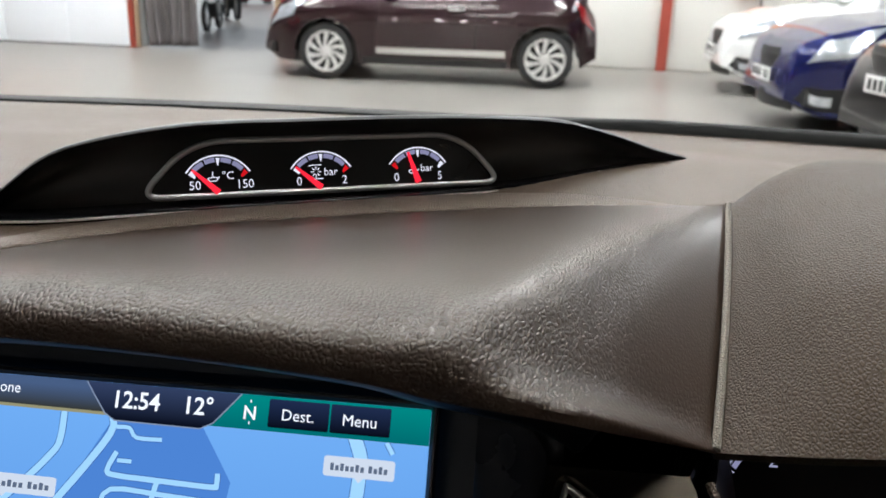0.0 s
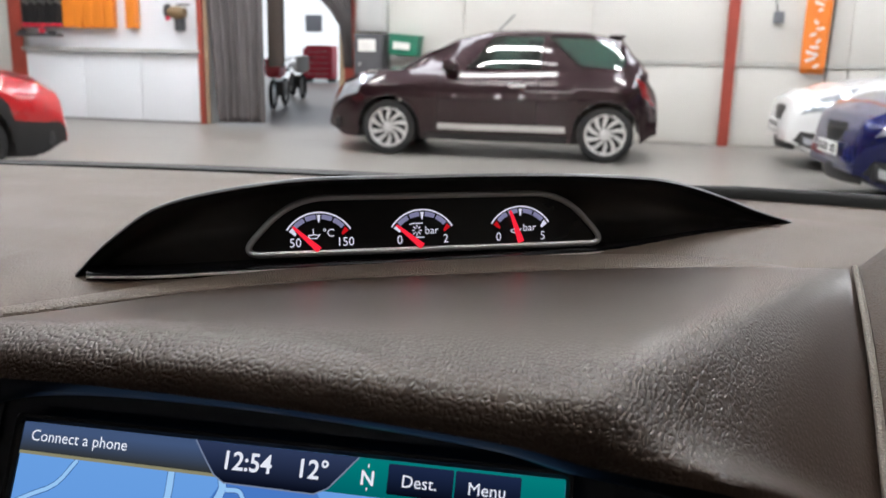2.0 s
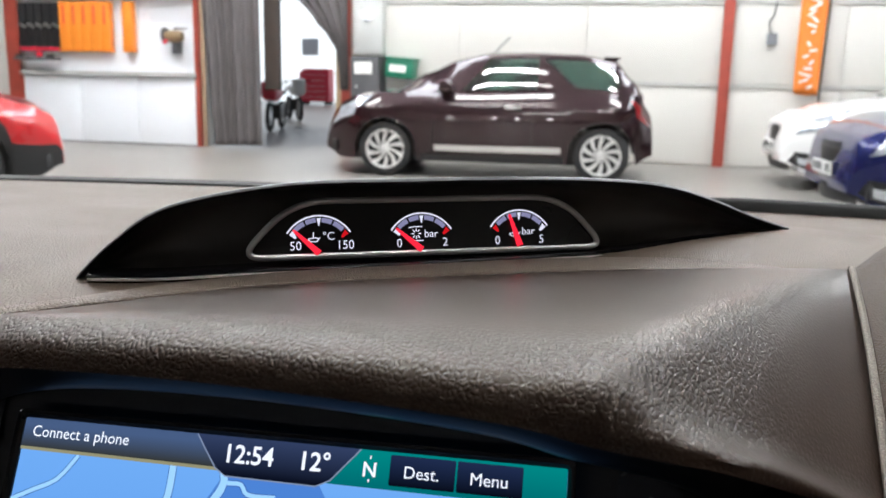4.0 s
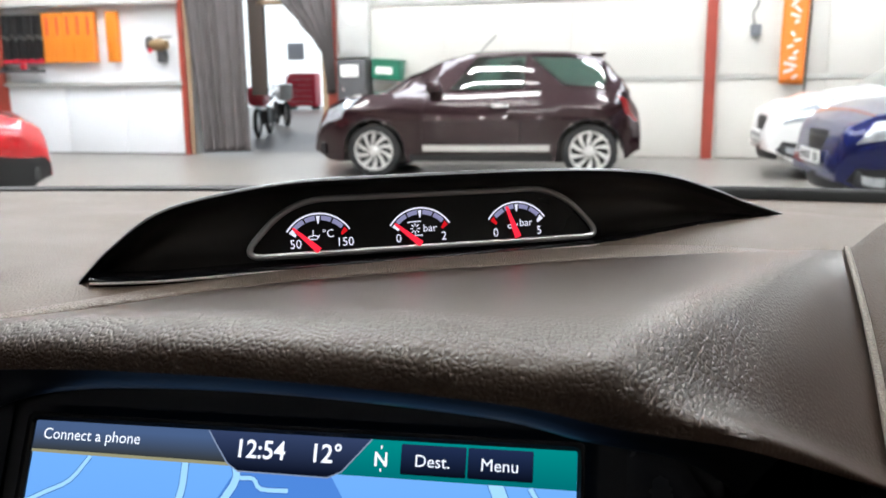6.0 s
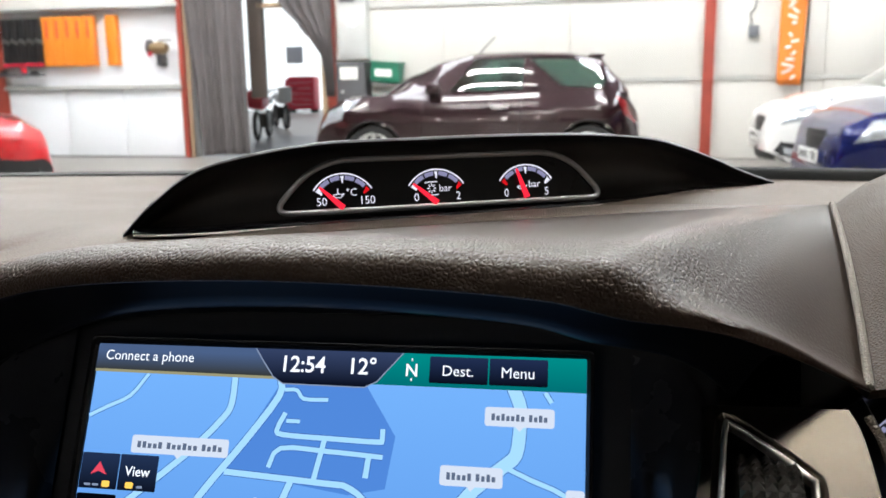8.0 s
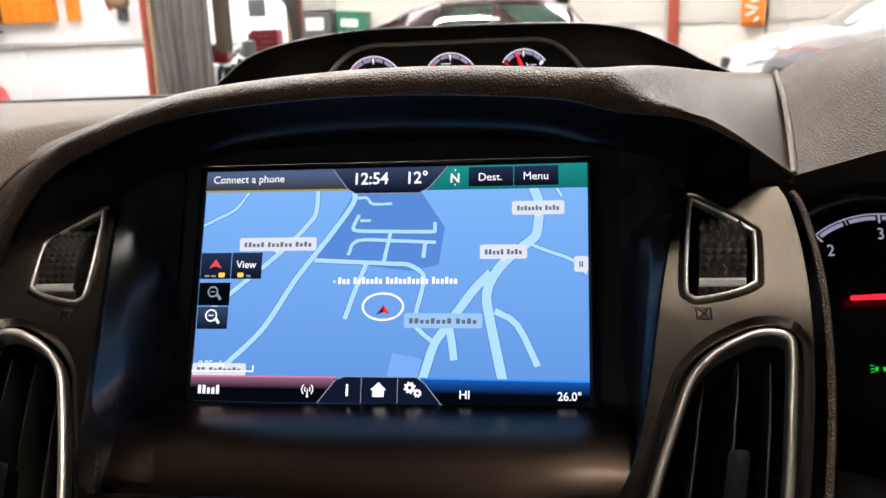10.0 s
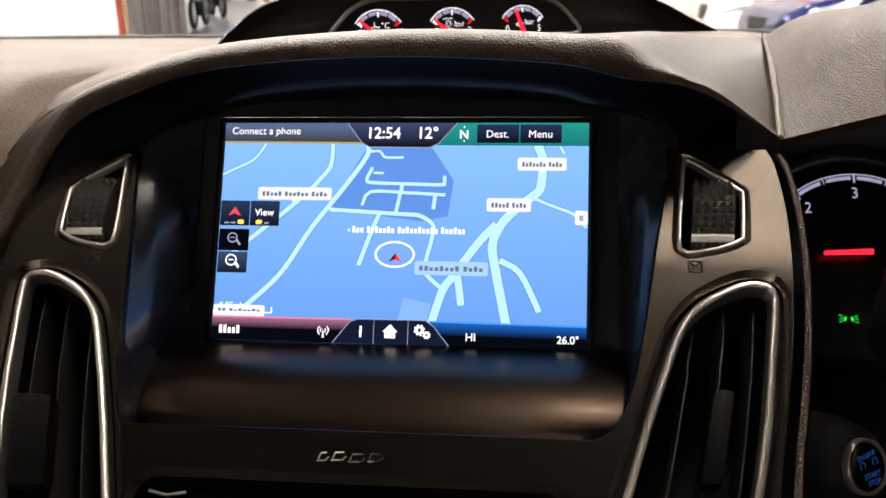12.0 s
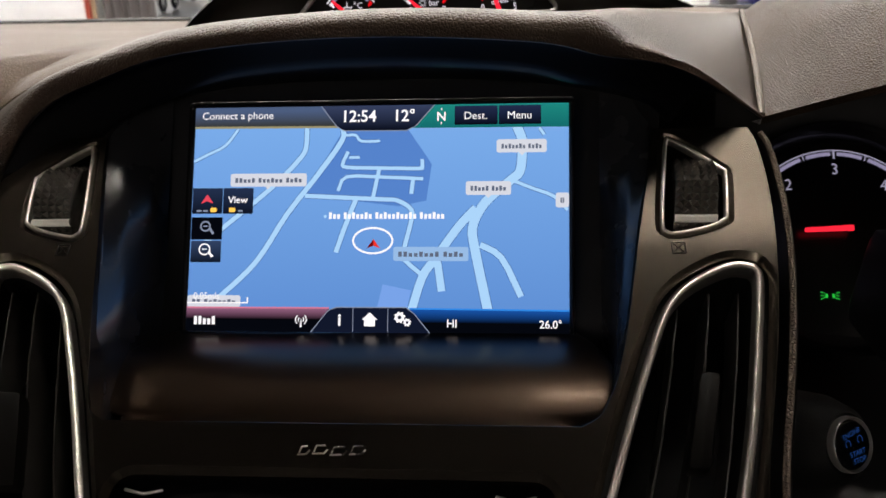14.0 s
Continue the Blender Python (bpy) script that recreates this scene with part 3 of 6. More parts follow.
def driver_side():
    """The dark panel right of the fascia, round the dials, and its edge roll."""
    bm = bmesh.new()
    edge = [CF @ Vector((a + 0.0062, b, -0.004)) for a, b in rim_edge]
    tube(bm, edge, 0.0014, 8)
    part("edge_roll", bm, M["strip"], dashboard, "grained edge roll beside the fascia")
    bm = bmesh.new()
    loft(bm, [[p + Vector((0.002, 0, -0.001)), p + Vector((0.012, 0.05, -0.012)), p + Vector((0.022, 0.13, -0.05))] for p in edge])
    part("side_panel", bm, M["black"], dashboard, "black side panel", sharp=60)
    bm = bmesh.new()
    rows = []
    for z, y in ((1.03, 0.165), (0.96, 0.150), (0.90, 0.110), (0.872, 0.055), (0.855, 0.000), (0.83, -0.040), (0.78, -0.06), (0.70, -0.05)):
        rows.append([(0.178 + 0.01 * (1.03 - z), y - 0.004, z), (0.25, y + 0.006, z), (0.35, y + 0.008, z), (0.48, y, z), (0.60, y + 0.01, z)])
    loft(bm, rows)
    part("dial_panel", bm, M["black"], dashboard, "black panel round the dials", sharp=70)
    bm = bmesh.new()
    tube(bm, [CF @ Vector((-a - 0.0045, b, -0.004)) for a, b in rim_edge], 0.0014, 8)
    part("edge_roll", bm, M["strip"], dashboard, "grained edge roll beside the fascia")
    bm = boxed(0, 0.36, 0.58, 1.40, 0.46, 0.60, 0.02)
    part("dash_base", bm, M["black"], dashboard, "black lower dashboard body")
    bm = boxed(0, -0.03, 0.55, 0.24, 0.20, 0.50, 0.02)
    part("console_base", bm, M["black"], dashboard, "black centre console body")


dash_pad(), binnacle(), trim_strip(), seam(), windscreen_edge(), hood_lining(), fascia(), bay_walls(), tray(), wordmark(), lower_slot(), driver_side()


# ---- air vents with thumbwheels ----
def air_vent(s):
    v = thing("air_vent", "black upright air vent in a satin chrome frame", "air vent", group="dash air vents")

    def at(x, y, d):
        return CF @ Vector((across(s, x, y), y, d))
    lp = [(across(s, x, y), y) for x, y in vent_loop]
    # frame: a bevelled band that slopes into the opening
    wide, slim = widen(lp, 0.0013), [tuple(p) for p in inset(lp, 0.0020 if area2(lp) > 0 else -0.0020)]
    bm = bmesh.new()
    ring = [(wide, -0.006), (wide, -0.0012), (widen(lp, 0.0012), -0.0008), (widen(lp, 0.0002), 0.0), (widen(lp, -0.0006), 0.0004), (widen(lp, -0.0012), 0.0003), (widen(lp, -0.0018), -0.0004), (slim, -0.0012), (slim, -0.008)]
    loft(bm, [[CF @ Vector((*p, d)) for p in q] for q, d in ring], True)
    part("frame", bm, M["chrome"], v, "satin chrome frame", sharp=40)
    bm = bmesh.new()
    loft(bm, [[CF @ Vector((*p, d)) for p in slim] for d in (-0.0078, -0.050)], True)
    bm.faces.new(list(bm.verts)[len(lp):])
    part("duct", bm, M["duct"], v, "black duct")
    bm = bmesh.new()
    loft(bm, [[CF @ Vector((*p, -0.0065)) for p in q] for q in (widen(lp, 0.0040), widen(lp, 0.0008))], True)
    part("gap", bm, M["duct"], v, "black gap round the frame")
    for x0, x1, x2, x3 in ((0.1302, 0.1255, 0.1158, 0.1030), (0.1424, 0.1378, 0.1275, 0.1160), (0.1538, 0.1495, 0.1405, 0.1290)):
        line = spline([(x0, 0.0640, 0), (x0 - 0.0020, 0.0500, 0), (x1 + 0.0004, 0.0390, 0), (x1 - 0.0010, 0.0310, 0), (x2, -0.0070, 0), (x3, -0.0500, 0)], 6)
        bm = bmesh.new()
        loft(bm, [[at(p.x, p.y, d) + CF.to_3x3() @ Vector((w, 0, 0)) for w, d in ((-0.0006, -0.034), (-0.0006, -0.0105), (-0.0003, -0.0095), (0.0003, -0.0095), (0.0006, -0.0105), (0.0006, -0.034))] for p in line])
        part("slat", bm, M["slat"], v)
    # tab on the middle slat, its upper end rounded over
    bm = bmesh.new()
    broad, mid_x, mid_y = (0.0085, 0.1330, 0.0075) if s > 0 else (0.0170, 0.1355, -0.0035)
    box(bm, 0, 0, 0, broad, 0.038, 0.010, 0.0034)
    for w in bm.verts:
        x, y = mid_x + w.co.y * 0.23, mid_y + w.co.y
        w.co = at(x, y, -0.0065 + w.co.z) + CF.to_3x3() @ Vector((w.co.x, 0, 0))
    part("flap", bm, M["tab"], v, "rubbed black vent tab")
    # thumbwheel, its rim cut into small pyramids
    R = 0.0235

    def rim(u, a, r):
        y = 0.1085 + r * math.sin(a)
        return CF @ Vector((across(s, 0.1322 + 0.0172 * u, 0.1085) + 0.10 * s * (y - 0.1085), y, -0.0185 + r * math.cos(a)))
    bm = bmesh.new()
    nu, na = 5, 19
    for j in range(na):
        a0, a1 = radians(-70 + 140 * j / na), radians(-70 + 140 * (j + 1) / na)
        for i in range(nu):
            u0, u1 = i / nu, (i + 1) / nu
            q = [bm.verts.new(rim(*c)) for c in ((u0, a0, R), (u1, a0, R), (u1, a1, R), (u0, a1, R))]
            top = bm.verts.new(rim((u0 + u1) / 2, (a0 + a1) / 2, R + 0.0019))
            for k in range(4):
                bm.faces.new((q[k], q[(k + 1) % 4], top))
    for u in (0, 1):
        hub = bm.verts.new(rim(u, 0, 0))
        edge = [bm.verts.new(rim(u, radians(-70 + 140 * j / na), R)) for j in range(na + 1)]
        for a, b in zip(edge, edge[1:]):
            bm.faces.new((hub, a, b))
    bmesh.ops.remove_doubles(bm, verts=bm.verts, dist=1e-6)
    w = part("thumbwheel", bm, M["knurl"], v, "black knurled thumbwheel", smooth=False)
    bm = bmesh.new()
    loft(bm, [[rim(i / 6, radians(-42.0 + 8 * j / 4), R + (0.0019 if 0 < j < 4 else 0.0005)) for i in range(7)] for j in range(5)])
    part("tick", bm, M["white_mark"], w, "white marker bar")
    wl = [(across(s, x, y), y) for x, y in wheel_loop]
    bm = bmesh.new()
    win = [tuple(p) for p in inset(wl, 0.0014 if area2(wl) > 0 else -0.0014)]
    edge = [(widen(wl, 0.0004), -0.003)] + [(widen(wl, -0.0005 + 0.0009 * math.cos(radians(a))), -0.0004 + 0.0012 * math.sin(radians(a))) for a in range(0, 181, 30)] + [(win, -0.003)]
    loft(bm, [[CF @ Vector((*p, d)) for p in q] for q, d in edge], True)
    part("wheel_frame", bm, M["chrome"], v, "thin bright wheel frame", sharp=40)
    bm = bmesh.new()
    loft(bm, [[CF @ Vector((*p, d)) for p in wl] for d in (-0.004, -0.028)], True)
    bm.faces.new(list(bm.verts)[len(wl):])
    part("wheel_well", bm, M["duct"], v, "black well")
    # closed-flap mark below the wheel
    c = CF @ pose(across(s, 0.1310, 0.0795), 0.0795, 0.0)
    for q0, q1 in (((-0.0026, -0.0026), (0.0026, -0.0026)), ((0.0026, -0.0026), (0.0026, 0.0026)), ((0.0026, 0.0026), (-0.0026, 0.0026)),
                   ((-0.0026, 0.0026), (-0.0026, -0.0026)), ((-0.0018, -0.0018), (0.0018, 0.0018)), ((-0.0018, 0.0018), (0.0018, -0.0018))):
        bm = bmesh.new()
        tube(bm, [c @ Vector((*q0, 0.0)), c @ Vector((*q1, 0.0))], 0.00028, 5)
        part("mark_line", bm, M["black"], v)
    return v


M["slat"] = paint("vent_slat_plastic", (0.030, 0.028, 0.026), 0.28, mottle=0.1)
M["duct"] = paint("duct_black", (0.003, 0.003, 0.003), 0.6, spec=0.2, mottle=0.1)
M["knurl"] = paint("knurled_black_plastic", (0.050, 0.045, 0.039), 0.16, spec=1.0, mottle=0.1)
M["tab"] = paint("vent_tab_black", (0.005, 0.0045, 0.004), 0.40, spec=0.10, grain=0.03, grain_scale=1500)
M["white_mark"] = paint("cream_marker", (0.88, 0.85, 0.80), 0.4, mottle=0.05)
air_vent(1)
air_vent(-1)


# ---- gauge pod ----
pod = thing("gauge_pod", "black hooded pod with three small gauges on the dash top", "gauge pod")
HOOD = [(-0.1240, -0.0050), (-0.1100, 0.0085), (-0.0880, 0.0220), (-0.0423, 0.0300), (0.0059, 0.0312), (0.0496, 0.0315), (0.0847, 0.0309), (0.1128, 0.0292),
        (0.1331, 0.0264), (0.1568, 0.0193), (0.1751, 0.0125), (0.1960, 0.0060)]
FLOORLINE = [(-0.1240, -0.0060), (-0.0955, -0.0072), (-0.0577, -0.0066), (0.0044, -0.0060), (0.0974, -0.0042), (0.1204, -0.0025), (0.1563, 0.0025), (0.1960, 0.0052)]
hood = spline([(x, y, 0) for x, y in HOOD], 6)
sill = spline([(x, y, 0) for x, y in FLOORLINE], 6)


def sill_y(x):
    for a, b in zip(sill, sill[1:]):
        if a.x <= x <= b.x:
            return a.y + (b.y - a.y) * (x - a.x) / max(1e-6, b.x - a.x)
    return sill[-1].y


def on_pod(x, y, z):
    """A place on the pod: flat before the gauges, its driver's end pushed out from the camera's place to fit the view.
    """
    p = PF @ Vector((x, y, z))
    return EYE_POINT + (p - EYE_POINT) * (1 + 0.17 * max(0.0, min(1.0, (x - 0.095) / 0.1)) ** 1.4)


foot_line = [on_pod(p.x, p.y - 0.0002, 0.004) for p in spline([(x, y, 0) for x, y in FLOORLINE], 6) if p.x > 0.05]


def foot_lift(x, y, height):
    """How far the top panel swells up to meet the driver's end of the pod."""
    a, b = foot_line[0], foot_line[-1]
    if x < a.x or x > b.x + 0.14:
        return 0.0
    f = b
    for p, q in zip(foot_line, foot_line[1:]):
        if p.x <= x <= q.x:
            f = p.lerp(q, (x - p.x) / (q.x - p.x))
    lift = max(0.0, f.z - height(f.y)) * smooth_step((x - a.x) / 0.05) * (1 - smooth_step((x - b.x) / 0.14))
    near = near_edge(x).y + 0.012 if x < 0.201 else 0.22
    return lift * (smooth_step((y - near) / max(0.01, f.y - near)) if y < f.y else 1 - smooth_step((y - f.y - 0.01) / 0.16))


dash_top()


def fade(x):
    return max(0.12, 1 - max(0.0, (x - 0.10) / 0.09))


def gauge_pod():
    # outer shell: mouth edge, over the top, sloping back into the dash top
    bm = bmesh.new()
    rows = []
    for p in hood:
        k = max(0.0, min(1.0, (p.y + 0.006) / 0.034))
        b = -0.10 * (0.35 + 0.65 * k)
        mouth = 0.008 * k
        rows.append([(p.x * 0.995, p.y - 0.0022, -0.028), (p.x, p.y - 0.0020, mouth - 0.002), (p.x, p.y - 0.0010, mouth), (p.x, p.y, mouth - 0.0008), (p.x, p.y + 0.0006 * k, mouth - 0.004),
                     (p.x, p.y + 0.001 * k, b * 0.3), (p.x, p.y - 0.006 * k, b * 0.65), (p.x * 0.98 + 0.001, -0.012 - 0.002 * k, b)])
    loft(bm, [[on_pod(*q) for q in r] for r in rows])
    part("hood", bm, M["black_soft"], pod, "satin black pod hood", sharp=50)
    # dark interior behind the mouth
    bm = bmesh.new()
    rows = []
    for p in hood:
        y0 = sill_y(p.x)
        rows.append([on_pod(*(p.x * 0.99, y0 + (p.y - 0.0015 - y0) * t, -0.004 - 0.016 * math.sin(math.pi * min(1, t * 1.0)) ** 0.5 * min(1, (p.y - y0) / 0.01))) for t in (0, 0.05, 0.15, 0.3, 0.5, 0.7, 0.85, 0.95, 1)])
    loft(bm, rows)
    part("recess", bm, M["pod_inner"], pod, "dark pod recess", sharp=60)
    # sill below the mouth, with its bright edge
    bm = bmesh.new()
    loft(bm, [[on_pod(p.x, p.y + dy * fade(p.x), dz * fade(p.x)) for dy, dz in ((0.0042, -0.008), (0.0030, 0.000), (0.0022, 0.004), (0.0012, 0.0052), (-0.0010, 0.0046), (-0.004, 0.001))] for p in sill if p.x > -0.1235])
    part("sill", bm, M["gloss_black"], pod, "glossy black sill", sharp=50)
    bm = bmesh.new()
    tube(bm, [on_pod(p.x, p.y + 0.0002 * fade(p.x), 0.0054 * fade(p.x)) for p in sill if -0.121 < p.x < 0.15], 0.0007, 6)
    part("sill_edge", bm, M["chrome"], pod, "thin bright edge along the sill")
    # gauge panel
    face = plate(ring_loop(0.0), [], 0.004, 0.0006, PF @ pose(0, 0, 0.0))
    panel = part("panel", face, M["lens_black"], pod, "black gauge panel")
    bm = bmesh.new()
    tube(bm, [PF @ Vector((p[0], p[1], 0.0012)) for p in ring_loop(0.0)], 0.0015, 10, True, 1.0, PF.to_3x3() @ Vector((0, 0, 1)))
    part("ring", bm, M["ring_chrome"], pod, "satin chrome surround")
    return panel


def ring_loop(d):
    """The gauge panel's outline: a flat-topped shape with round corners."""
    corners = [(-0.0618, -0.0002, 0.0100), (0.1000, 0.0002, 0.0090), (0.0795, 0.0231, 0.0150), (-0.0400, 0.0229, 0.0150)]
    out = []
    for k, (x, y, r) in enumerate(corners):
        c, a, b = Vector((x, y)), Vector(corners[k - 1][:2]), Vector(corners[(k + 1) % 4][:2])
        p, q = c + (a - c).normalized() * r, c + (b - c).normalized() * r
        out += [tuple(p * (1 - t) ** 2 + c * 2 * t * (1 - t) + q * t * t) for t in (i / 8 for i in range(9))]
    return out


M["black_soft"] = paint("pod_satin_black", (0.014, 0.014, 0.015), 0.36, grain=0.08, grain_scale=3000, mottle=0.15, mottle_scale=30)
M["pod_inner"] = paint("pod_inner_black", (0.055, 0.050, 0.046), 0.34, grain=0.1, grain_scale=2500, mottle=0.3, mottle_scale=20)
M["lens_black"] = paint("gauge_lens_black", (0.0015, 0.0015, 0.0018), 0.30, mottle=0.2)
M["ring_chrome"] = paint("ring_satin_chrome", (0.46, 0.46, 0.46), 0.50, metal=0.95, mottle=0.06)
M["dial_white"] = glow("dial_white", (0.93, 0.92, 0.97), 1.0)
M["dial_grey"] = glow("dial_grey", (0.55, 0.54, 0.66), 1.0)
M["dial_red"] = glow("dial_red", (0.80, 0.09, 0.12), 1.0)
M["needle_red"] = glow("needle_red", (1.0, 0.16, 0.24), 1.25)


def small_gauge(cx, cy, needle, red_right, low, high, low_x, high_x, unit, unit_x, burst=False):
    g = part("gauge", flat(bmesh.new(), rounded(cx - 0.016, cy - 0.001, cx + 0.016, cy + 0.017, 0.002), 0.0007), M["lens_black"], pod, "small black gauge with a red needle", PF)
    R = 0.0158
    half = 57

    def at(a, r):
        return (cx + r * math.sin(radians(a)), cy + r * math.cos(radians(a)))
    bm = bmesh.new()
    ribbon(bm, [at(-half + 2 * half * i / 40, R) for i in range(41)], 0.0007, 0.0010)
    part("arc", bm, M["dial_white"], g)
    for a0, a1 in ((-46, -26), (-23, -5), (5, 23), (26, 46)):
        bm = bmesh.new()
        ribbon(bm, [at(a0 + (a1 - a0) * i / 8, R - 0.0018) for i in range(9)], 0.0020, 0.0010)
        part("segment", bm, M["dial_grey"], g)
    bm = flat(bmesh.new(), [at(-3.2, R - 0.0010), at(-1.2, R - 0.0042), at(1.2, R - 0.0042), at(3.2, R - 0.0010)], 0.0011)
    part("pointer_mark", bm, M["dial_white"], g)
    for s in (-1, 1):
        bm = flat(bmesh.new(), [at(s * half, R - 0.0010), at(s * (half - 9), R - 0.0012), at(s * (half - 4), R - 0.0042), at(s * (half + 1), R - 0.0042)], 0.0011)
        part("end_mark", bm, M["dial_red"] if (s > 0) == red_right else M["dial_white"], g)
    d = Vector((math.sin(radians(needle)), math.cos(radians(needle))))
    n = Vector((d.y, -d.x))
    c = Vector((cx, cy)) - d * 0.0
    bm = bmesh.new()
    pts = [c + n * 0.0014 + d * 0.0002, c + d * (R - 0.0014) + n * 0.0005, c + d * (R - 0.0008), c + d * (R - 0.0014) - n * 0.0005, c - n * 0.0014 + d * 0.0002]
    loft(bm, [[(p.x, p.y, z) for p in pts] for z in (0.0016, 0.0024)], True)
    bm.faces.new(list(bm.verts)[5:])
    part("needle", bm, M["needle_red"], g, "red needle")
    lettering("figure", low, 0.0053, M["dial_white"], g, low_x, 0.0026, 0.0010, "CENTER", 0.95)
    lettering("figure", high, 0.0053, M["dial_white"], g, high_x, 0.0026, 0.0010, "CENTER", 0.95)
    lettering("unit", unit, 0.0047, M["dial_white"], g, unit_x - 0.0004, 0.0066, 0.0010, "CENTER", 1.0)
    # symbol: a few short strokes
    star = [[(-0.0026 + 0.0010 * math.cos(a), 0.0082 + 0.0010 * math.sin(a)), (-0.0026 + 0.0024 * math.cos(a), 0.0082 + 0.0024 * math.sin(a))] for a in (math.pi * k / 4 for k in range(8))]
    star += [[(-0.0062, 0.0108), (-0.0040, 0.0112), (0.0004, 0.0112)], [(-0.0052, 0.0056), (-0.0030, 0.0052), (0.0010, 0.0052)]]
    for q in star if burst else ([(-0.0050, 0.0070), (-0.0040, 0.0060), (-0.0010, 0.0060), (0.0005, 0.0078)], [(-0.0050, 0.0072), (-0.0020, 0.0076), (0.0, 0.0072)], [(-0.0026, 0.0078), (-0.0026, 0.0100)]):
        bm = bmesh.new()
        ribbon(bm, [(cx + x * 0.9, y) for x, y in q], 0.00045, 0.0010)
        part("symbol_stroke", bm, M["dial_white"], g)


gauge_pod()
small_gauge(-0.0290, 0.0010, -47, True, "50", "150", -0.0388, -0.0180, "\u00b0C", -0.0246)
small_gauge(0.0150, 0.0012, -50, True, "0", "2", 0.0052, 0.0254, "bar", 0.0196, True)
small_gauge(0.0594, 0.0016, -19, False, "0", "5", 0.0493, 0.0698, "bar", 0.0640)


# ---- instrument cluster and start button ----
cluster = thing("instrument_cluster", "dark rev counter lit white with a red needle", "instrument cluster")
DF = basis((0.2465, 0.1157, 0.9366), (1, 0.02, 0.0), (0, 0.55, 0.84))
M["dial_blue_white"] = glow("dial_blue_white", (0.62, 0.62, 0.72), 0.9)
M["green_lamp"] = glow("green_lamp", (0.05, 0.75, 0.25), 1.0)
M["blue_print"] = glow("blue_print", (0.16, 0.34, 0.62), 0.45)


def dials():
    bm = lathe(bmesh.new(), [(0.068, -0.012), (0.068, 0.004), (0.0665, 0.006), (0.064, 0.002), (0.060, -0.006), (0.0, -0.0062)], 64, DF)
    face = part("dial", bm, M["gloss_black"], cluster, "black dial")
    R = 0.0530

    def at(a, r):
        return (r * math.sin(radians(a)), r * math.cos(radians(a)))
    g = part("scale", flat(bmesh.new(), [at(360 * i / 48, 0.058) for i in range(48)], -0.0055), M["lens_black"], cluster, "", DF)
    bm = bmesh.new()
    ribbon(bm, [at(-115 + 230 * i / 80, R) for i in range(81)], 0.0008, -0.0048)
    part("arc", bm, M["dial_blue_white"], g)
    for a in range(-120, 121, 20):
        big = a % 40 == 0
        bm = bmesh.new()
        ribbon(bm, [at(a, R - (0.0052 if big else 0.0036)), at(a, R)], 0.0011 if big else 0.0006, -0.0046)
        part("tick", bm, M["dial_blue_white"], g)
    for a0 in range(-118, 118, 20):
        bm = bmesh.new()
        ribbon(bm, [at(a0 + i * 4, R - 0.0022) for i in range(5)], 0.0022, -0.0049)
        part("segment", bm, M["dial_grey"], g)
    for k in range(0, 7):
        x, y = at(-120 + 40 * k, R - 0.0115)
        lettering("figure", str(k), 0.0095, M["dial_blue_white"], g, x, y - 0.0032, -0.0046, "CENTER", 0.9)
    bm = bmesh.new()
    box(bm, -0.0072, 0.0045, 0.0, 0.027, 0.0034, 0.0014, 0.0006)
    for v in bm.verts:
        v.co = Vector((v.co.x, v.co.y + (v.co.x + 0.004) * 0.06 - (0.0006 if v.co.y > 0.0045 else -0.0006) * max(0, -v.co.x / 0.03), v.co.z))
    part("needle", bm, M["needle_red"], g, "lit red needle")
    for s in (-1, 1):
        bm = bmesh.new()
        ribbon(bm, [(s * 0.0012 - 0.008, -0.0335), (s * 0.0026 - 0.008, -0.0332)], 0.0024, -0.0044)
        part("lamp_symbol", bm, M["green_lamp"], g, "green light symbol")
        for dy in (-0.0013, 0, 0.0013):
            bm = bmesh.new()
            ribbon(bm, [(s * 0.0030 - 0.008, -0.0333 + dy), (s * 0.0052 - 0.008, -0.0333 + dy * 1.6)], 0.0005, -0.0044)
            part("lamp_symbol", bm, M["green_lamp"], g, "green light symbol")


dials()

start = thing("start_button", "round black start button with blue lettering in a chrome rim", "start button")
BF = basis((0.2125, -0.0225, 0.8868), (0.820, 0.571, 0.036), (-0.266, 0.324, 0.908)) @ Matrix.Scale(0.83, 4)
part("rim", lathe(bmesh.new(), [(0.0149, -0.006), (0.0149, -0.0016), (0.0147, 0.0002), (0.0141, 0.0010), (0.0132, -0.0006), (0.0132, -0.006)], 40, BF), M["dark_chrome"], start, "satin rim")
cap = part("cap", lathe(bmesh.new(), [(0.0130, -0.010), (0.0130, -0.0006), (0.0122, 0.0004), (0.006, 0.0009), (0.0, 0.001)], 40), M["gloss_black"], start, "black cap", BF)
lettering("print", "ENGINE", 0.0038, M["blue_print"], cap, 0, 0.0048, 0.0013, "CENTER", 1.0, 0, 4)
lettering("print", "START", 0.0040, M["blue_print"], cap, 0.001, -0.0058, 0.0013, "CENTER", 1.0, 0, -2)
lettering("print", "STOP", 0.0040, M["blue_print"], cap, 0.0012, -0.0097, 0.0013, "CENTER", 1.0, 0, -2)
for x in (-0.0042, 0.0050):
    ring = bmesh.new()
    ribbon(ring, [(x + 0.0018 * math.sin(radians(a)), 0.0016 + 0.0020 * math.cos(radians(a))) for a in range(-140, 141, 20)], 0.0004, 0.0013)
    part("print_ring", ring, M["blue_print"], cap)
housing = part("housing", lathe(bmesh.new(), [(0.030, -0.050), (0.026, -0.020), (0.0205, -0.0060), (0.0165, -0.0030), (0.0148, -0.0034)], 32, BF), M["moulding"], start, "black housing")

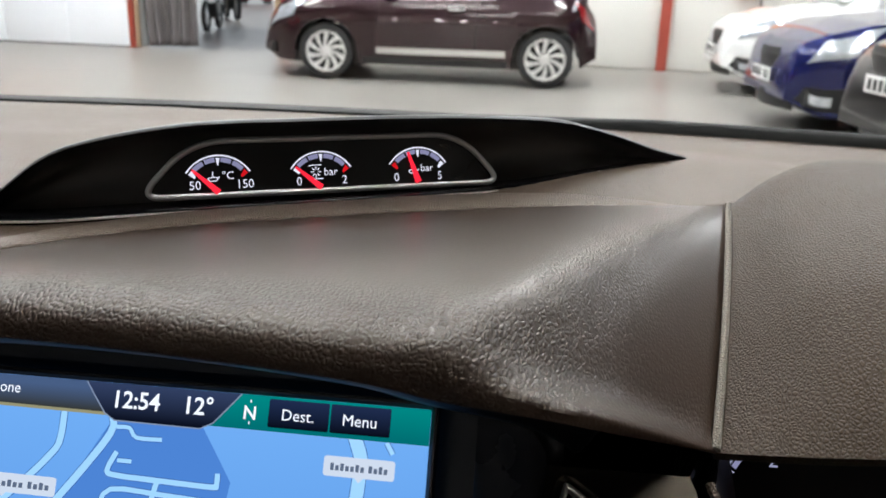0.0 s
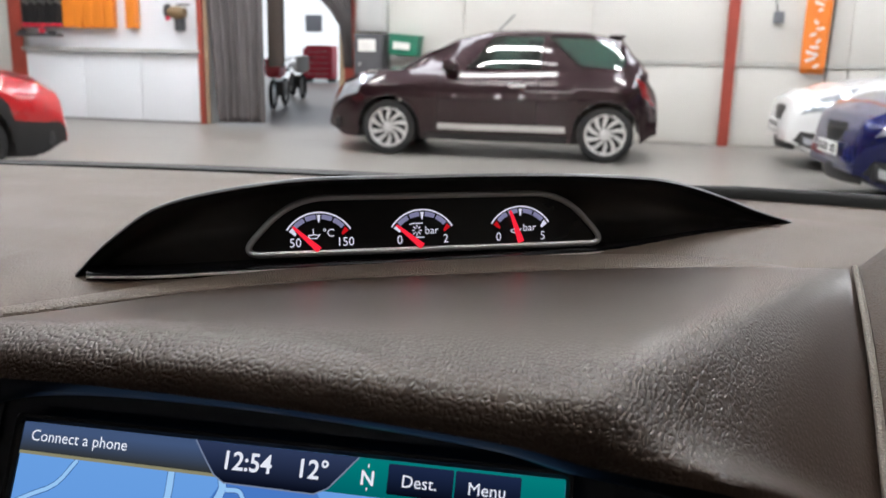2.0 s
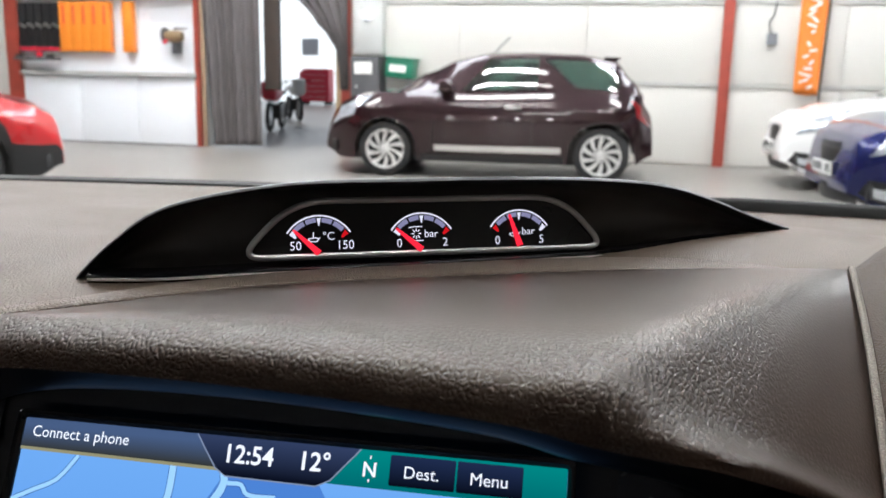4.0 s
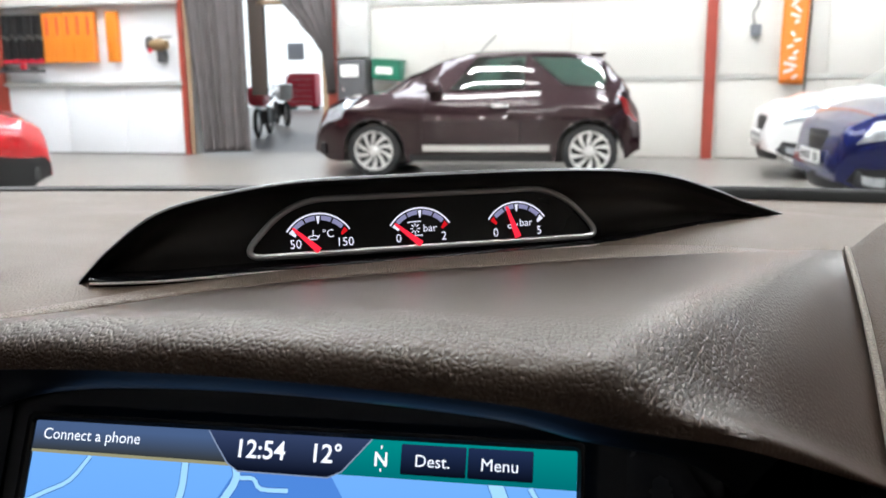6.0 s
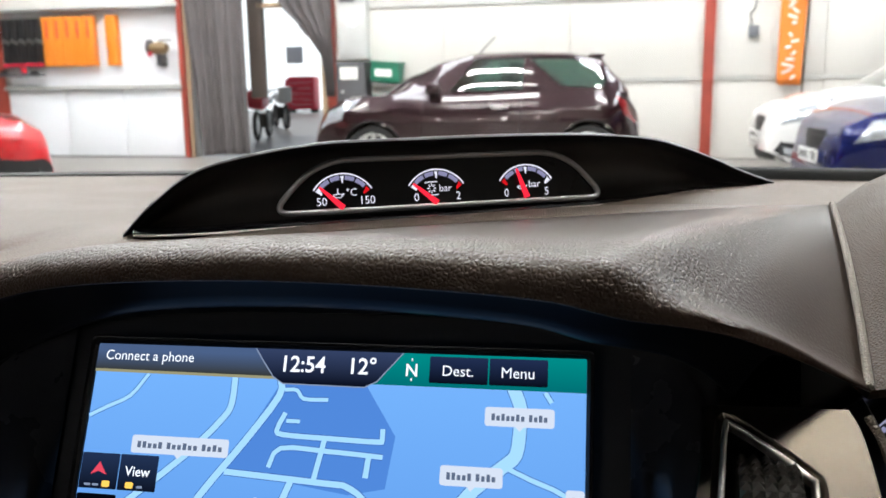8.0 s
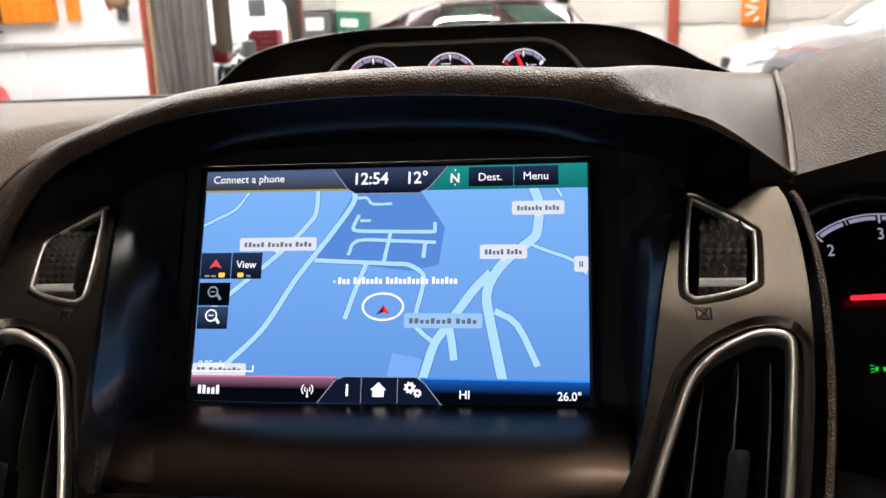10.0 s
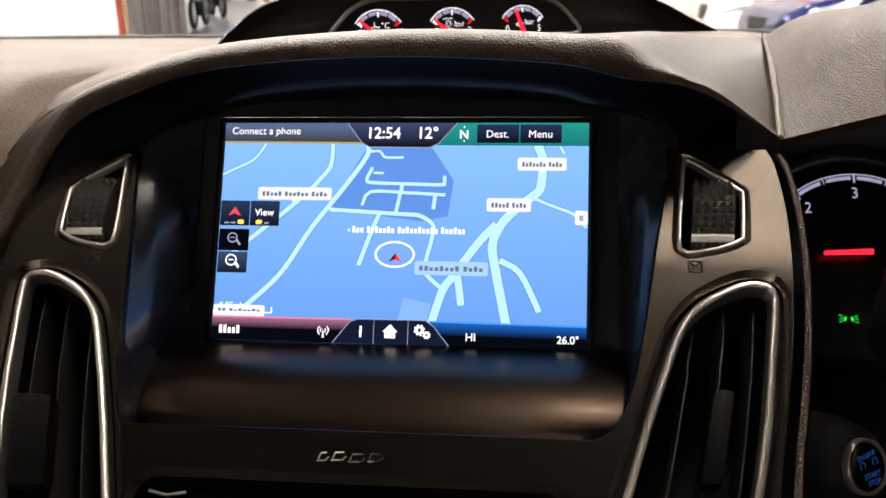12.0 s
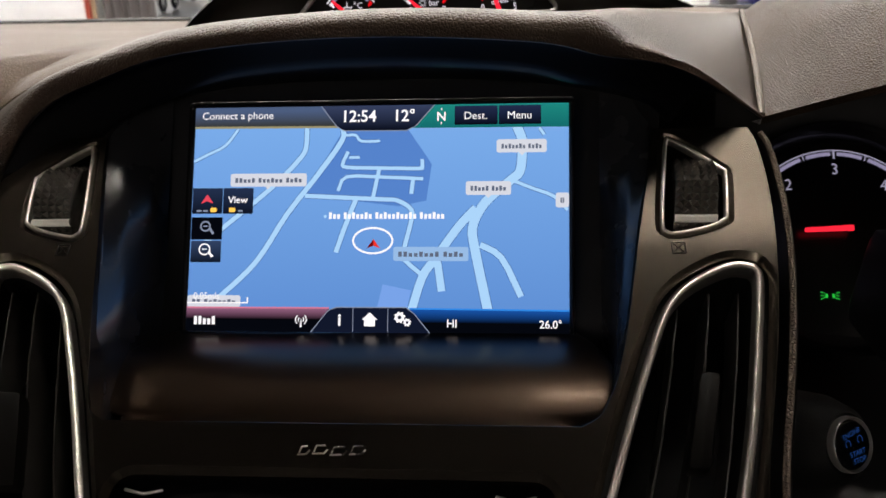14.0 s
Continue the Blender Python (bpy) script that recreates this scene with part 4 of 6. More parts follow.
shroud = thing("steering_column_shroud", "black plastic steering column shroud beside the dials", "shroud")
bm = bmesh.new()
box(bm, 0, 0, 0, 0.040, 0.060, 0.052, 0.010)
part("shell", bm, M["black"], shroud, "", pose(0.249, 0.02, 0.938, 0, 8, 0))
bm = bmesh.new()
box(bm, 0, 0, 0, 0.12, 0.12, 0.06, 0.02)
part("lower_shell", bm, M["black"], shroud, "", pose(0.34, 0.0, 0.885))


# ---- touchscreen ----
touch = thing("touchscreen", "lit colour touchscreen showing a blue road map", "touchscreen")
MM = 0.001
M["map"] = shade_glow("map_blue", (0.33, 0.53, 0.80), (0.44, 0.65, 0.89), -0.05, 0.05, 1.22)
M["map_dark"] = glow("map_estate", (0.30, 0.49, 0.77), 1.22)
M["map_patch"] = glow("map_patch", (0.43, 0.61, 0.88), 1.22)
M["road"] = glow("map_road", (0.62, 0.80, 0.95), 1.22)
M["road_edge"] = glow("map_road_edge", (0.24, 0.39, 0.62), 1.22)
M["ui_white"] = glow("ui_white", (0.97, 0.98, 1.0), 1.15)
M["ui_plate"] = glow("ui_plate", (0.86, 0.89, 0.94), 1.0)
M["ui_bar"] = shade_glow("ui_bar", (0.22, 0.23, 0.22), (0.30, 0.38, 0.52), 0.043, 0.050, 1.0)
M["ui_tab"] = shade_glow("ui_tab", (0.05, 0.07, 0.13), (0.22, 0.27, 0.40), 0.041, 0.053, 1.0)
M["ui_olive"] = glow("ui_olive", (0.62, 0.60, 0.46), 1.0)
M["ui_teal"] = shade_glow("ui_teal", (0.02, 0.42, 0.43), (0.06, 0.55, 0.52), 0.040, 0.052, 1.0)
M["ui_button"] = shade_glow("ui_button", (0.02, 0.03, 0.06), (0.14, 0.19, 0.32), 0.042, 0.052, 1.0)
M["ui_black"] = glow("ui_black", (0.02, 0.03, 0.06), 1.0)
M["ui_navy"] = glow("ui_navy", (0.07, 0.10, 0.18), 1.0)
M["ui_pink"] = glow("ui_pink", (0.86, 0.50, 0.62), 1.0)
M["ui_cyan"] = glow("ui_cyan", (0.16, 0.56, 0.95), 1.0)
M["ui_red"] = glow("ui_red", (0.93, 0.20, 0.16), 1.0)
M["ui_dark_red"] = glow("ui_dark_red", (0.45, 0.05, 0.06), 1.0)
M["ui_pinkred"] = glow("ui_pinkred", (0.92, 0.30, 0.38), 1.0)
M["ui_amber"] = glow("ui_amber", (1.0, 0.80, 0.35), 1.2)
M["ui_grey"] = glow("ui_grey", (0.55, 0.60, 0.70), 1.0)
M["ui_print"] = glow("ui_print", (0.38, 0.43, 0.52), 1.0)
M["bezel"] = paint("bezel_gloss_black", (0.004, 0.004, 0.005), 0.22, mottle=0.2, mottle_scale=40, rough_var=0.05)

bezel = part("bezel", plate(rounded(-0.0893, -0.0533, 0.0893, 0.0546, 0.0018), [rounded(-0.0872, -0.0524, 0.0872, 0.0524, 0.0012)], 0.006, 0.0010), M["bezel"], touch, "glossy black bezel", SF @ pose(0, 0, 0.0015))
bm = bmesh.new()
tube(bm, [(x, y, 0.0002) for x, y in rounded(-0.0893, -0.0533, 0.0893, 0.0546, 0.0018)], 0.00025, 5, True, 1.0, (0, 0, 1))
part("bezel_edge", bm, M["bezel"], bezel, "rounded bezel edge")
display = part("display", flat(bmesh.new(), rounded(-0.0870, -0.0522, 0.0870, 0.0522, 0.0010), 0.0), M["map"], touch, "lit blue map", SF)


def field(name, loop, material, level, label=""):
    return part(name, flat(bmesh.new(), [(x * MM, y * MM) for x, y in loop], level * 0.00005), material, display, label)


def road(pts, w, fine=False):
    for ww, mat, lv in ((w + 0.5, "road_edge", 2), (w, "road", 3)):
        bm = bmesh.new()
        ln = [tuple(v[:2]) for v in spline([(x * MM, y * MM, 0) for x, y in pts], 3)]
        ribbon(bm, ln, ww * MM, lv * 0.00005)
        part("road" if lv == 3 else "road_edge", bm, M[mat], display)


field("estate_area", [(-15.6, 42), (13.3, 42), (22.1, 29.2), (25.2, 24.6), (22.9, 7.8), (10.4, 5.2), (-33.8, 10.7)], M["map_dark"], 1)
field("map_area", [(3.7, -30.4), (16.6, -33.0), (15.0, -41), (1.3, -41)], M["map_patch"], 1)
road([(-86.9, 26.6), (-79.8, 30.2), (-72.0, 34.2), (-66.1, 42)], 1.3)
road([(-33.3, 42), (-33.5, 33.1), (-36.3, 27.6), (-48.9, 14.3), (-71.1, -4.2), (-84, -15)], 2.2)
road([(-16.5, 42), (-16.6, 36.1), (-27.3, 20.4), (-41.3, 1.9), (-51.7, -15.2), (-59.2, -24.8), (-74.0, -38.5)], 2.4)
road([(-14.7, 38.4), (-10.3, 38.4), (-7.6, 35.6), (1.1, 35.6)], 1.3)
road([(-13.6, 30.7), (-16.0, 25.2), (-14.0, 23.4), (2.3, 22.9), (19.6, 22.6), (20.8, 23.5), (20.8, 26.9)], 1.7)
road([(-13.1, 28.0), (-8.2, 28.0)], 1.3)
road([(-17.9, 12.4), (-14.1, 18.9), (2.4, 18.7), (21.4, 17.8)], 1.6)
road([(16.7, 17.8), (16.0, 10.9)], 1.9)
road([(1.0, 22.4), (-1.7, 8.8)], 1.8)
road([(-33.4, 10.2), (2.6, 8.4), (9.5, 7.9), (15.6, 4.3), (16.4, -0.5), (12.9, -16.0), (14.7, -20.4), (22.0, -26.5)], 2.0)
road([(-9.5, 8.4), (-14.3, -4.3), (-18.2, -16.0)], 2.2)
road([(63.6, 42), (66.1, 35.6), (66.1, 28.9), (65.1, 20.9), (61.0, 16.9), (52.2, 9.5), (47.0, 3.0), (44.0, -5.0), (45.3, -15.1), (51.2, -42)], 4.2)
road([(45.5, 4.3), (37.5, -4.4), (26.8, -19.5), (21.7, -26.8), (17.0, -42)], 3.8)
road([(28.0, -19.0), (29.0, -24), (30.4, -33.4)], 3.4)
road([(61.7, 16.9), (70.2, 13.4), (80.3, 9.5), (86.4, 3.3)], 1.5)
road([(73.9, 41), (76.0, 37.7)], 1.4)
road([(47.5, -12.4), (57.0, -18.2), (65.8, -35.5)], 2.8)


def word_bars(x0, x1, y, h, words, material, level, parent=None):
    """Plain bars where a name is written that is not spelt out."""
    total = sum(words) + 0.6 * (len(words) - 1)
    x = x0
    for n in words:
        w = (x1 - x0) * n / total
        letters = max(2, round(n))
        for k in range(letters):
            a = x + w * (k + 0.12) / letters
            b = x + w * (k + 0.80) / letters
            hh = h * (1.0 if k == 0 or (k * 7 + letters) % 3 == 0 else 0.72)
            bm = bmesh.new()
            loop = [(a * MM, y * MM), (b * MM, y * MM), (b * MM, (y + hh) * MM), (a * MM, (y + hh) * MM)]
            flat(bm, loop, level * 0.00005)
            part("name_bar", bm, material, display)
        x += w + (x1 - x0) * 0.6 / total


def name_plate(x0, y0, x1, y1, words, tail=None, faint=False):
    field("name_plate", rounded(x0, y0, x1, y1, 1.0), M["map_label" if faint else "ui_plate"], 6)
    if tail is not None:
        field("plate_tail", [(tail - 1.5, y0 + 0.1), (tail, y0 - 1.4), (tail + 1.5, y0 + 0.1)], M["ui_plate"], 6)
    word_bars(x0 + 2, x1 - 2, y0 + (y1 - y0) * 0.30, (y1 - y0) * 0.36, words, M["ui_print"], 7)


M["map_label"] = glow("map_label", (0.60, 0.77, 0.95), 1.0)
name_plate(-68.8, 14.6, -32.7, 20.7, (5, 6, 4), -51)
name_plate(54.6, 29.6, 77.1, 35.7, (7, 4), 66)
name_plate(40.8, 10.2, 61.2, 16.5, (5, 4), 51)
name_plate(81.1, 4.4, 86.95, 11.1, (2,))
name_plate(8.3, -19.8, 42.3, -13.4, (8, 4), None, True)
name_plate(-86.95, -41.2, -61.9, -35.8, (2, 7))
word_bars(-22.0, 31.5, -0.6, 3.0, (3, 7, 10, 6), M["ui_white"], 8)
field("place_dot", rounded(-24.2, -0.2, -22.8, 1.2, 0.6), M["road"], 8)

# head of the display
field("head_bar", [(-87, 43.0), (-18.5, 42.6), (-26.5, 52.2), (-87, 52.2)], M["ui_bar"], 10)
field("head_line", [(-87, 42.2), (-17.8, 41.8), (-18.5, 42.8), (-87, 43.2)], M["ui_olive"], 11)
field("head_teal", [(13.0, 41.4), (87, 41.2), (87, 52.2), (13.0, 52.2)], M["ui_teal"], 10)
field("head_tab", [(-26.6, 52.2), (-23.9, 48.5), (-19.2, 42.5), (-15.6, 40.4), (13.3, 40.2), (17.6, 42.3), (26.2, 52.2)], M["ui_tab"], 12)
bm = bmesh.new()
ribbon(bm, [(x * MM, y * MM) for x, y in ((-26.6, 52.2), (-23.9, 48.5), (-19.2, 42.5), (-15.6, 40.4), (13.3, 40.2), (17.6, 42.3), (26.2, 52.2))], 0.4 * MM, 0.00065)
part("tab_line", bm, M["ui_grey"], display)
field("button", rounded(35.4, 42.6, 55.0, 51.4, 0.5), M["ui_button"], 12)
field("button", rounded(55.5, 42.6, 74.6, 51.4, 0.5), M["ui_button"], 12)
W = M["ui_white"]
lettering("writing", "Connect a phone", 0.0050, W, display, -0.0836, 0.0465, 0.0009, "LEFT", 0.98)
lettering("writing", "12:54", 0.0077, W, display, -0.0172, 0.0446, 0.0009, "LEFT", 0.97, 0.00012)
lettering("writing", "12\u00b0", 0.0077, W, display, 0.0070, 0.0446, 0.0009, "LEFT", 0.97, 0.00012)
lettering("writing", "N", 0.0058, W, display, 0.0294, 0.0446, 0.0009, "CENTER", 1.0, 0.0001)
for y0, y1 in ((43.0, 43.9), (49.6, 50.6)):
    field("compass_tick", [(29.2, y0), (29.6, y0), (29.6, y1), (29.2, y1)], W, 16)
lettering("writing", "Dest.", 0.0050, W, display, 0.0450, 0.0451, 0.0009, "CENTER", 1.0)
lettering("writing", "Menu", 0.0050, W, display, 0.0649, 0.0451, 0.0009, "CENTER", 1.0)

# keys on the map
M["ui_key"] = shade_glow("ui_key", (0.03, 0.04, 0.07), (0.14, 0.20, 0.32), 0.0, 0.014, 1.0)
M["ui_key_low"] = shade_glow("ui_key_low", (0.02, 0.03, 0.05), (0.20, 0.28, 0.42), -0.022, -0.010, 1.0)
field("key", rounded(-86.6, 1.9, -72.2, 13.9, 0.4), M["ui_key"], 10)
field("key", rounded(-71.9, 1.9, -57.6, 13.9, 0.4), M["ui_key"], 10)
field("key", rounded(-86.6, -10.2, -71.8, 0.2, 0.4), M["ui_black"], 10)
field("key", rounded(-86.4, -20.7, -72.0, -10.7, 0.4), M["ui_key_low"], 10)
field("arrow", [(-82.6, 6.6), (-79.6, 7.8), (-76.4, 6.6), (-79.5, 11.0)], M["ui_pinkred"], 13)
lettering("writing", "View", 0.0046, W, display, -0.0648, 0.0068, 0.0009, "CENTER", 1.0, 0.00006)
for cx in (-76.3, -67.4):
    field("amber_lamp", rounded(cx - 1.5, 2.6, cx + 1.5, 4.7, 0.6), M["ui_amber"], 13)
for x0, x1 in ((-84.5, -82.0), (-81.4, -79.0), (-64.6, -62.4)):
    field("dim_lamp", rounded(x0, 2.8, x1, 3.6, 0.3), M["ui_grey"], 12)
for cy, mat, r in ((-4.6, M["ui_grey"], 2.2), (-15.3, W, 2.5)):
    bm = bmesh.new()
    ribbon(bm, [((-79.8 + r * math.sin(radians(a))) * MM, (cy + 0.6 + r * math.cos(radians(a))) * MM) for a in range(0, 361, 20)], 0.7 * MM, 0.0007)
    part("lens_icon", bm, mat, display)
    field("lens_handle", [(-78.3, cy - 0.7), (-77.4, cy + 0.1), (-75.4, cy - 2.6), (-76.4, cy - 3.3)], mat, 14)
    field("lens_sign", [(-81.0, cy + 0.4), (-78.6, cy + 0.4), (-78.6, cy + 0.9), (-81.0, cy + 0.9)], mat, 14)

# the car's place on the map
bm = bmesh.new()
ribbon(bm, [((-1.2 + 9.0 * math.sin(radians(a))) * MM, (-10.6 + 5.8 * math.cos(radians(a))) * MM) for a in range(0, 361, 10)], 0.9 * MM, 0.0005)
part("place_ring", bm, W, display, "white place ring")
field("place_arrow", [(-4.0, -14.2), (-0.9, -12.9), (-0.9, -9.9)], M["ui_dark_red"], 11)
field("place_arrow", [(-0.9, -12.9), (2.3, -14.2), (-0.9, -9.9)], M["ui_red"], 11)
lettering("writing", "0.05mls", 0.0042, W, display, -0.0840, -0.0375, 0.0008, "LEFT", 0.95)
field("scale_bar", [(-87, -39.6), (-58.2, -39.5), (-58.2, -38.9), (-87, -39.0)], W, 13)
field("scale_end", [(-58.8, -39.5), (-58.2, -39.5), (-58.2, -36.6), (-58.8, -36.6)], W, 13)

# foot of the display
field("foot_bar", [(-87, -52.2), (87, -52.2), (87, -41.8), (-87, -41.6)], M["ui_black"], 9)
M["ui_foot_l"] = shade_glow("ui_foot_left", (0.02, 0.03, 0.05), (0.62, 0.42, 0.55), -0.0465, -0.041, 1.0)
M["ui_foot_r"] = shade_glow("ui_foot_right", (0.02, 0.03, 0.05), (0.08, 0.36, 0.72), -0.0475, -0.041, 1.0)
field("foot_left", [(-87, -47), (-24.4, -47), (-20.6, -41.4), (-87, -41.4)], M["ui_foot_l"], 10)
field("foot_right", [(21.0, -48), (87, -48), (87, -41.6), (16.2, -41.4)], M["ui_foot_r"], 10)
field("foot_line", [(-87, -41.9), (-20.5, -41.6), (-20.5, -40.9), (-87, -41.1)], M["ui_pink"], 11)
field("foot_line", [(16, -41.6), (87, -42.0), (87, -41.2), (16, -40.9)], M["ui_cyan"], 11)
TAB = ((-28.6, -52.2), (-24.6, -47.0), (-20.8, -42.3), (-17.0, -40.9), (14.5, -40.8), (18.4, -43.6), (22.0, -48.0), (25.5, -52.2))
field("foot_tab", TAB, M["ui_navy"], 12)
bm = bmesh.new()
ribbon(bm, [(x * MM, y * MM) for x, y in TAB], 0.4 * MM, 0.00065)
part("tab_line", bm, M["ui_grey"], display)
for x in (-9.4, 6.5):
    field("tab_divider", [(x - 0.15, -52), (x + 0.15, -52), (x + 0.15, -41.3), (x - 0.15, -41.3)], M["ui_grey"], 13)
word_bars(-83.5, -73.0, -49.2, 3.8, (5,), W, 14)
lettering("writing", "HI", 0.0050, W, display, 0.0353, -0.0494, 0.0009, "CENTER", 1.0, 0.00006)
lettering("writing", "26.0\u00b0", 0.0050, W, display, 0.0738, -0.0494, 0.0009, "LEFT", 0.95, 0.00006)
lettering("writing", "i", 0.0075, W, display, -0.0155, -0.0490, 0.0009, "CENTER", 1.0, 0.0002)
field("house_roof", [(-5.4, -46.4), (1.8, -46.4), (-1.8, -43.0)], W, 14)
field("house_wall", [(-4.3, -49.3), (0.7, -49.3), (0.7, -46.3), (-4.3, -46.3)], W, 14)


def cog(cx, cy, r):
    bm = bmesh.new()
    loop = []
    for i in range(32):
        a = 2 * math.pi * i / 32
        rr = r * (1.0 if (i // 2) % 2 else 0.76)
        loop.append(((cx + rr * math.sin(a)) * MM, (cy + rr * math.cos(a)) * MM))
    flat(bm, loop, 0.0007)
    part("cog", bm, W, display)
    field("cog_hole", rounded(cx - r * 0.3, cy - r * 0.3, cx + r * 0.3, cy + r * 0.3, r * 0.29), M["ui_navy"], 16)


cog(11.8, -45.2, 2.7)
cog(15.2, -47.4, 1.9)
for r in (1.2, 2.5):
    for s in (-1, 1):
        bm = bmesh.new()
        ribbon(bm, [((-33.2 + s * r * math.cos(radians(a))) * MM, (-46.6 + r * math.sin(radians(a))) * MM) for a in range(-50, 51, 10)], 0.5 * MM, 0.0007)
        part("aerial_wave", bm, W, display)
field("aerial_mast", [(-33.7, -50.0), (-32.7, -50.0), (-33.05, -46.2), (-33.35, -46.2)], W, 14)


# ---- the hall ----
M["floor"] = paint("worn_concrete", (0.20, 0.185, 0.165), 0.36, mottle=0.11, mottle_scale=0.9, grain=0.03, grain_scale=90, rough_var=0.05)
M["wall_white"] = paint("white_panel", (0.60, 0.575, 0.53), 0.55, mottle=0.05, mottle_scale=1.3, grain=0.05, grain_scale=60)
M["wall_clean"] = paint("bench_white", (0.82, 0.83, 0.86), 0.4, mottle=0.03, mottle_scale=2.0)
M["steel_red"] = paint("red_oxide_steel", (0.34, 0.055, 0.035), 0.5, mottle=0.2, mottle_scale=5, grain=0.2, grain_scale=120)
M["steel_grey"] = paint("grey_rail", (0.35, 0.34, 0.33), 0.5, mottle=0.15, mottle_scale=4)
M["rail_pale"] = paint("pale_wall_rail", (0.50, 0.49, 0.46), 0.5, mottle=0.1, mottle_scale=4)
M["ceiling"] = paint("roof_sheet", (0.42, 0.42, 0.42), 0.6, mottle=0.08, mottle_scale=1.0)
M["timber"] = paint("raw_timber", (0.42, 0.30, 0.19), 0.7, mottle=0.2, mottle_scale=6, stretch=(6, 6, 0.6))
WY = 12.15


def slab(name, x0, x1, y0, y1, z0, z1, material, label="", bevel=0.0):
    ob = part(name, boxed((x0 + x1) / 2, (y0 + y1) / 2, (z0 + z1) / 2, x1 - x0, y1 - y0, z1 - z0, bevel), material)
    return tagged(ob, label, kind="structure")


slab("floor", -22, 16, -10, 60, -0.2, 0.0, M["floor"], "worn grey polished concrete floor")
wall = slab("wall_north", -4.10, 16, WY, WY + 0.25, 0, 6.0, M["wall_white"], "white panelled hall wall")
slab("wall_north_west", -22, -6.42, WY + 0.05, WY + 0.25, 0, 6.0, M["wall_white"], "white hall wall behind the bench")
slab("wall_north_lintel", -6.42, -4.10, WY, WY + 0.25, 2.95, 6.0, M["wall_white"], "white wall over the doorway")
slab("wall_east", 16, 16.25, -10, WY + 0.25, 0, 6.0, M["wall_white"], "white hall wall")
slab("wall_west", -22.25, -22, -10, WY + 0.25, 0, 6.0, M["wall_white"], "white hall wall")
# Kept white to throw light back onto the gauge ring.
slab("wall_south", -22, 16, -10.25, -10, 0, 6.0, M["wall_white"], "unseen white hall wall behind the car")
slab("ceiling", -22.25, 16.25, -10.25, WY + 0.25, 6.0, 6.2, M["ceiling"], "pale sheet roof")

M["tube_light"] = glow("tube_light", (1.0, 0.98, 0.94), 58.0)
M["fill_glow"] = glow("fill_glow_sheet", (1.0, 1.0, 1.0), 20.0)


def strip_light(x, y, along=True):
    f = thing("strip_light", "long white strip light under the roof", "strip light", pose(x, y, 5.55, 0, 0, 0 if along else 90), "roof strip lights")
    part("housing", boxed(0, 0, 0.06, 1.9, 0.20, 0.10, 0.01), M["wall_clean"], f, "white housing")
    part("tube", boxed(0, 0, -0.02, 1.8, 0.15, 0.05, 0.02), M["tube_light"], f, "lit tube")
    part("hanger", boxed(-0.7, 0, 0.28, 0.02, 0.02, 0.36), M["steel_grey"], f)
    part("hanger", boxed(0.7, 0, 0.28, 0.02, 0.02, 0.36), M["steel_grey"], f)
    return f


first = strip_light(-9.0, 10.3)
# The last eight are unseen, added to brighten the dash, gauge ring and bench.
for x, y in [(x, 10.3) for x in (-5.5, -2.0, 1.5)] + [(x, y) for x in (-5.5, -2.0, 1.5) for y in (3.2, 4.6, 6.0)] + [(-7.4, 9.0), (1.05, 0.9), (1.1, -0.35), (-1.2, -5.5), (2.3, -5.5), (-1.2, -3.8), (2.3, -3.8), (0.3, -0.9)]:
    copy_thing(first, pose(x, y, 5.55))
# Unseen glowing panels added under the roof to brighten the hall.
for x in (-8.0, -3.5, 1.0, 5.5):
    tagged(part("fill_glow", boxed(x, 8.6, 5.98, 1.1, 6.0, 0.03), M["fill_glow"]), "unseen glowing roof panel added to light the hall", kind="structure")


def flood_lamp(x, z):
    f = thing("flood_lamp", "small round lit flood lamp on the wall behind the car", "flood lamp", pose(x, -9.86, z), "wall flood lamps")
    part("bracket", boxed(0, -0.08, 0, 0.08, 0.10, 0.20, 0.01), M["steel_grey"], f, "grey bracket")
    part("housing", lathe(bmesh.new(), [(0.06, -0.10), (0.15, -0.08), (0.17, 0.0), (0.155, 0.015)], 24, pose(0, 0.06, 0, -90, 0, 0)), M["steel_grey"], f, "grey housing")
    part("lens", lathe(bmesh.new(), [(0.15, 0.0), (0.10, 0.018), (0.0, 0.022)], 24, pose(0, 0.06, 0, -90, 0, 0)), M["flood_lens"], f, "bright lens")


M["flood_lens"] = glow("flood_lens", (1.0, 0.98, 0.95), 240.0)
# Out of view; placed to give the glints on the parked car's flank.
for x, z in ((-4.6, 2.45), (-3.2, 2.45), (-2.4, 2.65), (-2.4, 2.15), (-1.3, 2.4)):
    flood_lamp(x, z)


def column(x, w, d=0.18):
    c = tagged(part("column", boxed(x, WY - d / 2 - 0.01, 3.0, w, 0.012, 6.0, 0.002), M["steel_red"]), "red oxide steel column against the wall", "column", "hall columns", "structure")
    part("web", boxed(x, WY - d / 2 + 0.075, 3.0, 0.02, d - 0.02, 6.0), M["steel_red"], c)
    return c


column(1.245, 0.145)
column(-4.09, 0.15)
column(-9.70, 0.24)
column(7.2, 0.145)
for z, h in ((1.10, 0.05), (2.20, 0.07)):
    tagged(part("wall_rail", boxed(5.95, WY - 0.02, z, 19.9, 0.05, h, 0.004), M["rail_pale"]), "grey rail along the wall", kind="structure")


